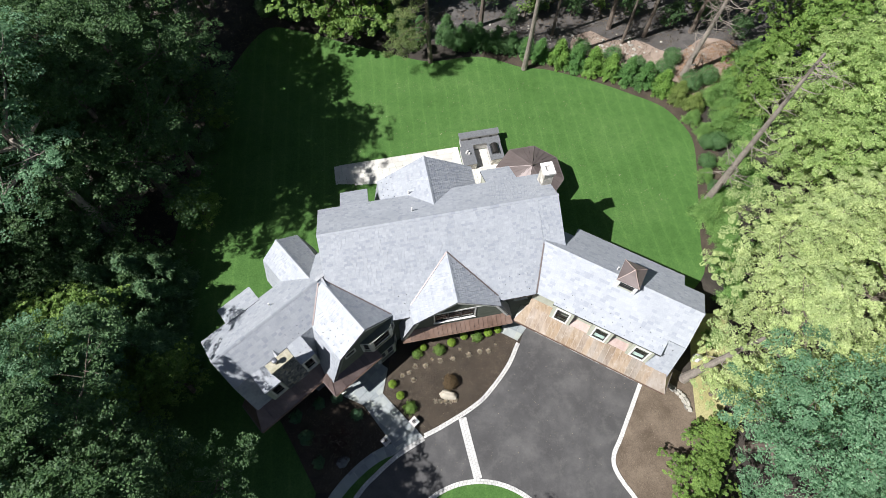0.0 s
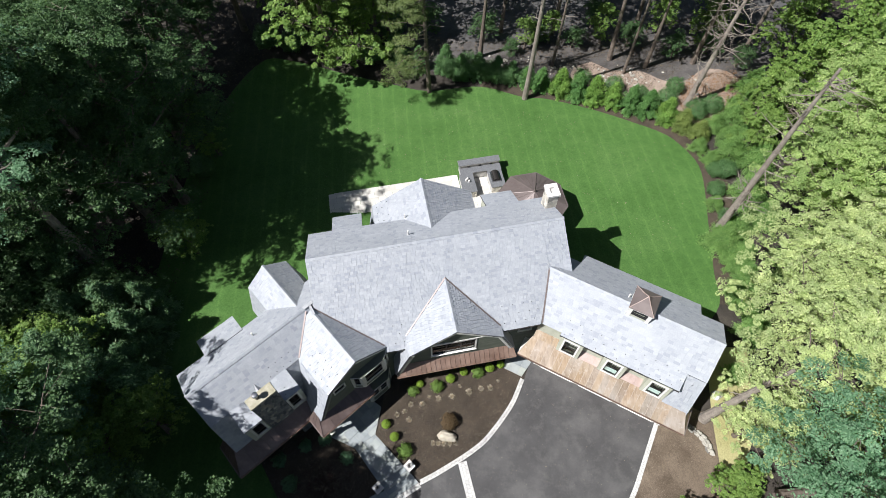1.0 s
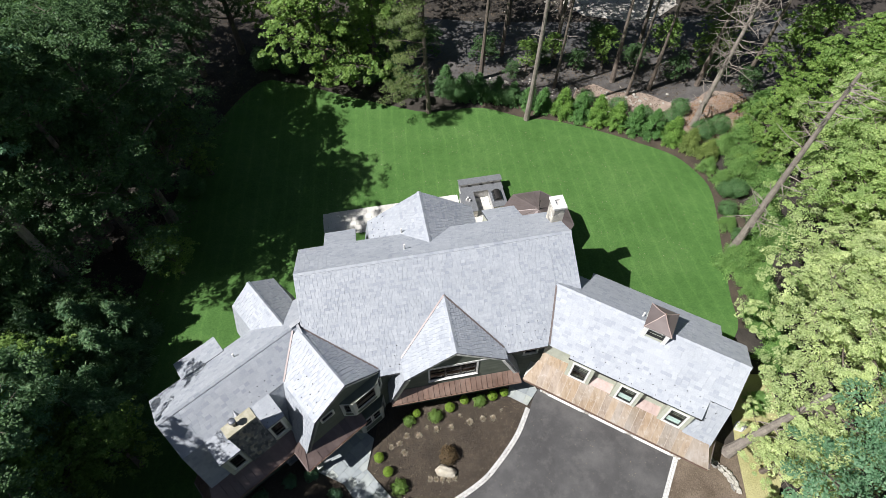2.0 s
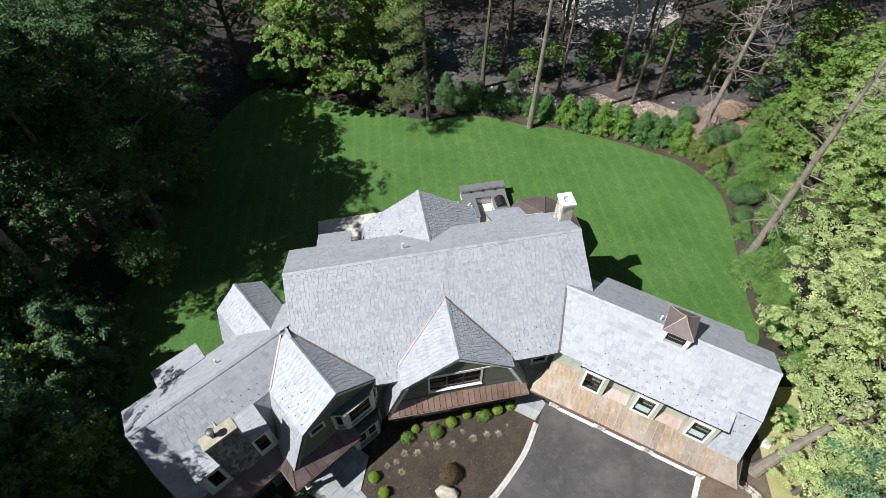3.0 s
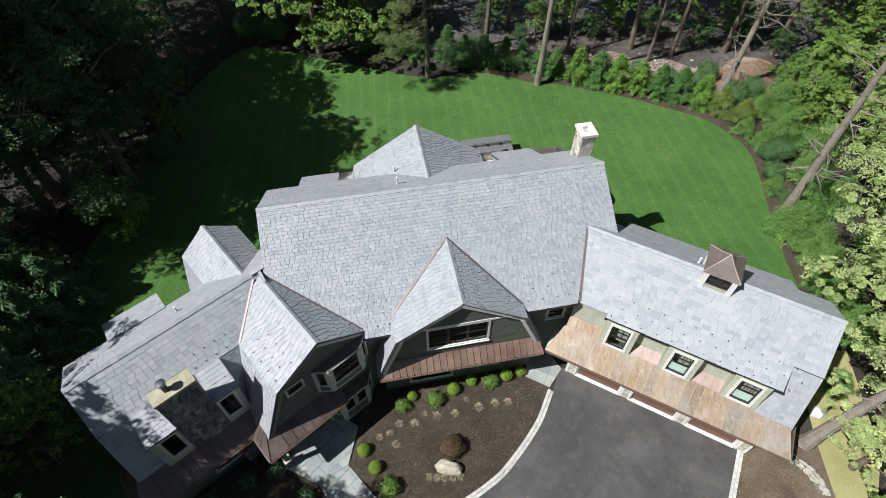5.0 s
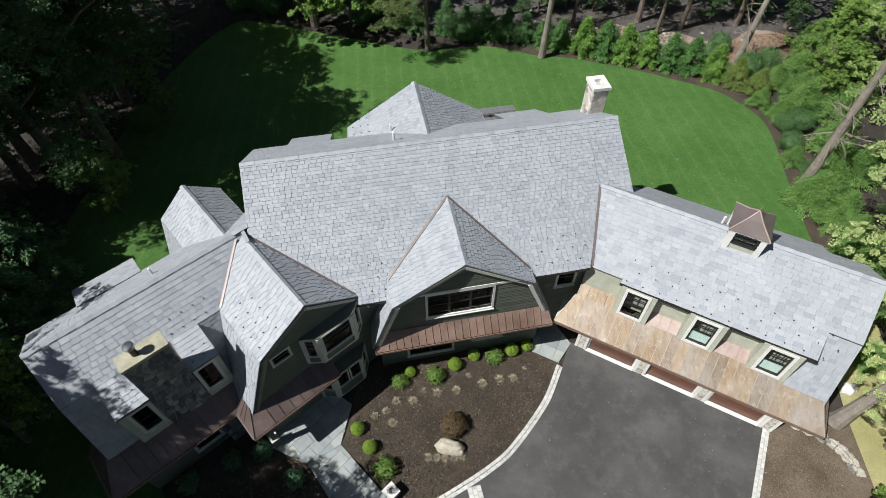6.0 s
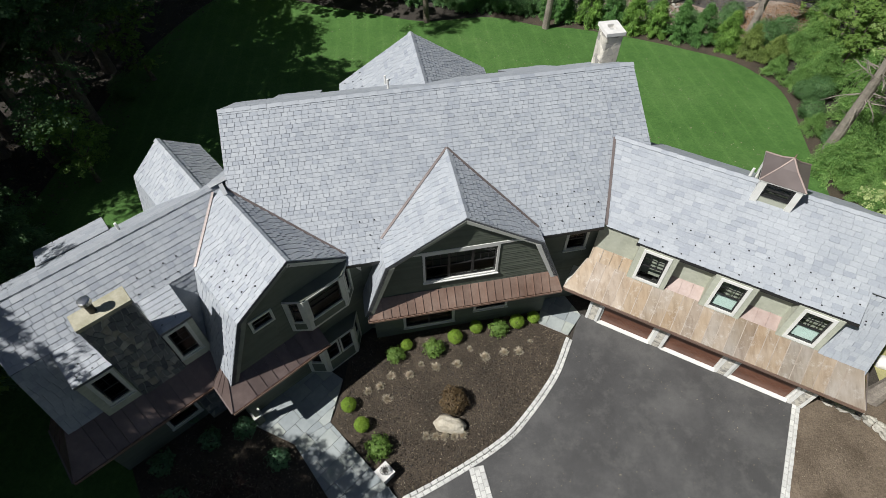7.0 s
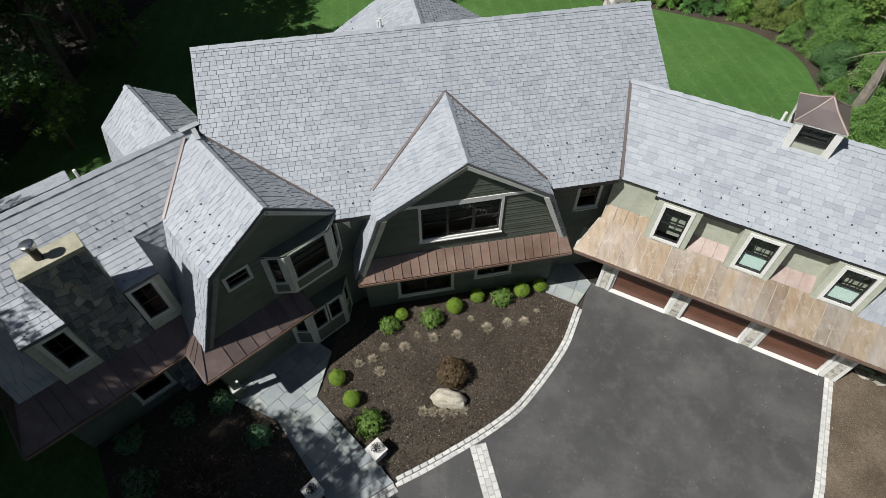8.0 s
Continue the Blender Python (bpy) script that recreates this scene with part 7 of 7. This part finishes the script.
plant(dark_shrub, [(0.8, 48.3, 1.0), (15.6, 46.9, 0.8), (18.9, 45.6, 0.85), (21.4, 44.3, 0.8), (24.2, 43.6, 0.9), (26.8, 41.6, 0.95), (28.8, 42.6, 0.9), (25.6, 45.6, 0.8), (3.0, 48.6, 1.1), (5.4, 47.6, 1.0), (7.2, 47.2, 0.9), (-4.5, 49.5, 1.0), (-8, 50.5, 1.1), (26.0, 31.0, 0.7), (26.2, 28.0, 0.6), (26.6, 33.5, 0.65), (9.2, 47.0, 0.8), (2.0, 47.6, 0.8), (-6, 55, 1.4), (-12, 57, 1.4), (-17.5, 52.4, 1.1), (-13.5, 52.8, 1.2), (-20.5, 53, 1.2), (-23.5, 14.5, 1.0), (-24, 27, 1.1), (-23.2, 33.5, 0.9), (27.6, 33.4, 0.8)], 9, group="edge shrubs")
conifer = cone_shrub("wood_conifer", "dark green young conifer at the wood's edge", 2.9, 1.15, 9000, M_LEAF_EDGE, 134, 0.17)
plant(conifer, [(2.1, 47.9, 1.0), (4.1, 48.0, 1.05), (6.1, 47.5, 1.0), (7.7, 47.2, 0.9), (0.4, 48.8, 1.15), (-2.6, 49.2, 1.0), (-5.6, 50.6, 1.1), (9.6, 46.7, 0.85)], 29, group="young conifers")
feather = cone_shrub("feathery_shrub", "spreading light-green feathery conifer shrub", 2.6, 1.7, 12000, M_LEAF_FEATHER, 133, 0.15)
plant(feather, [(25.9, 36.6, 0.62), (24.9, 22.6, 0.6), (24.4, 19.8, 0.6), (25.6, 29.4, 0.55), (26.8, 35.0, 0.6), (24.75, 24.9, 1.0), (25.4, 25.9, 0.8), (26.6, 26.4, 0.9), (26.0, 23.4, 0.85), (28.6, 35.6, 1.0), (28.8, 30.5, 1.1), (25.6, 21.5, 0.8), (29.2, 27.8, 1.1), (30.5, 34.0, 1.2), (25.2, 19.0, 0.9), (31, 20, 1.2), (29.5, 22, 1.2), (24.6, 16.2, 0.9), (30.5, 37.5, 1.0), (28.3, 39.6, 0.75), (30.2, 40.4, 0.9), (31.8, 42.4, 1.0), (29.2, 37.8, 0.8), (34, 45.5, 1.1), (22.2, 12.8, 0.55)], 10, group="feathery shrubs")

# front planting
box = round_shrub("boxwood", "clipped round boxwood ball in mulch", 0.36, 0.72, 3600, M_LEAF_BOX, 141, 0.042, 0.12)
plant(box, [(-1.6, 12.0, 0.8), (0.7, 12.4, 1.0), (1.72, 12.95, 0.9), (3.7, 13.25, 1.0), (4.55, 13.5, 0.85), (-4.0, 9.05, 0.95), (-3.35, 8.15, 0.95)], 11, group="boxwood balls")
loose = round_shrub("loose_shrub", "loose bright-green leafy shrub", 0.45, 0.7, 1700, M_LEAF_BRIGHT, 142, 0.085, 0.6)
plant(loose, [(-0.3, 11.8, 1.0), (2.8, 12.9, 0.95), (-2.55, 7.2, 1.1), (-2.1, 11.5, 0.9)], 12, group="loose shrubs")
rust = round_shrub("rusty_shrub", "rusty brown twiggy shrub behind the boulder", 0.62, 1.0, 2200, M_LEAF_RUST, 143, 0.09, 0.35)
plant(rust, [(0.6, 9.15, 1.0)], 13)
shade_shrub = round_shrub("shade_shrub", "dark leafy shrub in the shaded bed", 0.45, 0.8, 1000, M_LEAF_BLUE, 144, 0.1, 0.5)
plant(shade_shrub, [(-8.3, 8.0, 1.0), (-9.6, 7.5, 1.0), (-11.3, 6.5, 1.1), (-6.6, 6.7, 1.0), (-10.4, 5.0, 1.2), (-10.8, 8.6, 0.9), (-12.6, 8.0, 1.1), (-9.2, 3.2, 1.0)], 14, group="shaded shrubs")
maple = broadleaf("maple_tree", "small purple-brown maple in the shaded bed", 2.6, 1.9, 0.25, 0.09, 60, M_LEAF_PURPLE, 145, 9, 4, clump=0.28)
plant(maple, [(-7.9, 4.9, 0.85), (6.6, 0.2, 0.5)], 15)
tuft = grass_tuft("grass_tuft", "small dry straw-coloured grass tuft in mulch", 146)
plant(tuft, [(-0.2, 10.95, 1.0), (0.8, 11.1, 1.0), (2.1, 11.45, 1.1), (3.0, 11.7, 1.0), (3.7, 11.75, 1.0), (-1.4, 10.55, 1.0), (-2.25, 10.5, 1.0), (-2.7, 10.0, 0.9), (-2.35, 9.4, 1.0), (-3.25, 9.75, 0.9),
             (-0.58, 7.75, 0.9), (-0.19, 7.75, 0.9), (0.2, 7.75, 0.9), (0.62, 7.75, 0.9), (1.0, 7.82, 0.9), (4.3, 12.3, 0.6), (-0.9, 11.1, 0.7), (1.4, 11.9, 0.7)], 16, group="straw grass tufts")


def scatter_chips(name, label, poly, count, size, material, seed, lift):
    """Loose chips and debris strewn over a bed, as one mass."""
    rng = np.random.default_rng(seed)
    x0, x1 = min(p[0] for p in poly), max(p[0] for p in poly)
    y0, y1 = min(p[1] for p in poly), max(p[1] for p in poly)
    pts = []
    while len(pts) < count:
        x, y = rng.uniform(x0, x1), rng.uniform(y0, y1)
        inside = False
        for (ax, ay), (bx, by) in zip(poly, poly[1:] + poly[:1]):
            if (ay > y) != (by > y) and x < (bx - ax) * (y - ay) / (by - ay) + ax:
                inside = not inside
        if inside:
            pts.append((x, y, gz(y) + lift + rng.uniform(0.0, 0.03)))
    c = np.array(pts)
    n = rng.normal(size=(count, 3)) * 0.5 + np.array([0, 0, 1])
    tagged(part(name, leaf_mesh(name, c, n, size, size * 0.5, material, rng), material), label, "mulch", kind="stuff")


M_CHIP_PALE = mat("pale_chips", leafy((0.16, 0.13, 0.10), (0.42, 0.37, 0.30), (0.1, 0.08, 0.06), 0.02))
M_CHIP_LITTER = mat("litter_leaves", leafy((0.05, 0.04, 0.03), (0.17, 0.125, 0.085), (0.05, 0.04, 0.03), 0.02))
M_CHIP_RUST = mat("rust_leaves", leafy((0.12, 0.055, 0.025), (0.42, 0.24, 0.13), (0.1, 0.05, 0.03), 0.05))
M_CHIP_DARK = mat("dark_chips", leafy((0.02, 0.016, 0.013), (0.07, 0.055, 0.045), (0.02, 0.02, 0.02), 0.02))
BED = [(6.1, 12.5), (5.2, 10.4), (4.0, 8.7), (2.9, 7.5), (1.5, 6.65), (0, 5.95), (-1.4, 5.3), (-4.6, 8.4), (-4.3, 9.3), (-4.1, 12.4), (4.7, 13.9), (4.8, 13.2)]
SHADE_BED = [(-7.6, 8.0), (-6.2, 7.3), (-4.1, 4.9), (-6.2, 3.5), (-8.4, 1.4), (-9.3, 1.4), (-11.2, 4.3), (-13.0, 7.1), (-12, 9)]
SOIL_BED = [(15.9, 9.0), (14.8, 6.9), (13.5, 4.5), (13.4, 2.5), (16.5, 0), (18.5, 3.0), (18.8, 7.2), (18.4, 8.2), (17.2, 9.2)]
scatter_chips("mulch_chips", "pale flecks of bark and dry leaves on the mulch", BED, 2600, 0.06, M_CHIP_PALE, 201, 0.035)
scatter_chips("mulch_chips", "dark bark chips of the planting bed", BED, 9000, 0.09, M_CHIP_DARK, 202, 0.035)
scatter_chips("mulch_chips", "pale flecks of bark in the shaded bed", SHADE_BED, 1500, 0.07, M_CHIP_PALE, 203, 0.025)
scatter_chips("soil_clods", "pale stones and clods on the bare soil", SOIL_BED, 500, 0.05, M_CHIP_PALE, 204, 0.02)
scatter_chips("leaf_litter", "dry fallen leaves on the forest floor", [(-30, 2), (-22.5, 2), (-22.5, 45), (-20, 52), (30, 52), (33, 40), (40, 70), (-30, 70)], 16000, 0.2, M_CHIP_LITTER, 205, 0.0)
scatter_chips("leaf_litter", "rusty fallen leaves and twigs on the sandy clearing", [(25.6, 44.2), (26.4, 41.6), (28, 39.8), (32.5, 40.4), (34.5, 44.6), (33.5, 49), (28, 48)], 4200, 0.17, M_CHIP_RUST, 206, 0.0)
scatter_chips("leaf_litter", "grey-brown dead leaves behind the hedge", [(4, 48.5), (14, 47), (21, 45), (27, 48.5), (30, 54), (8, 55)], 5000, 0.16, M_CHIP_LITTER, 209, 0.01)
scatter_chips("grass_flecks", "pale clippings and fallen leaves on the lawn", [(-12, 30), (-3, 33), (12, 31), (14, 24), (22, 24), (24, 30), (23, 38), (10, 43), (-10, 46)], 900, 0.085, M_CHIP_PALE, 207, 0.03)
scatter_chips("drive_litter", "small pale leaves and grit on the asphalt", [(6.2, 12.4), (4.3, 8.6), (1.7, 6.2), (-1, 4.9), (-3, 3.5), (2, 2.2), (12.8, 2.8), (14.3, 6.8), (15.3, 9.2)], 330, 0.06, M_CHIP_PALE, 208, 0.012)
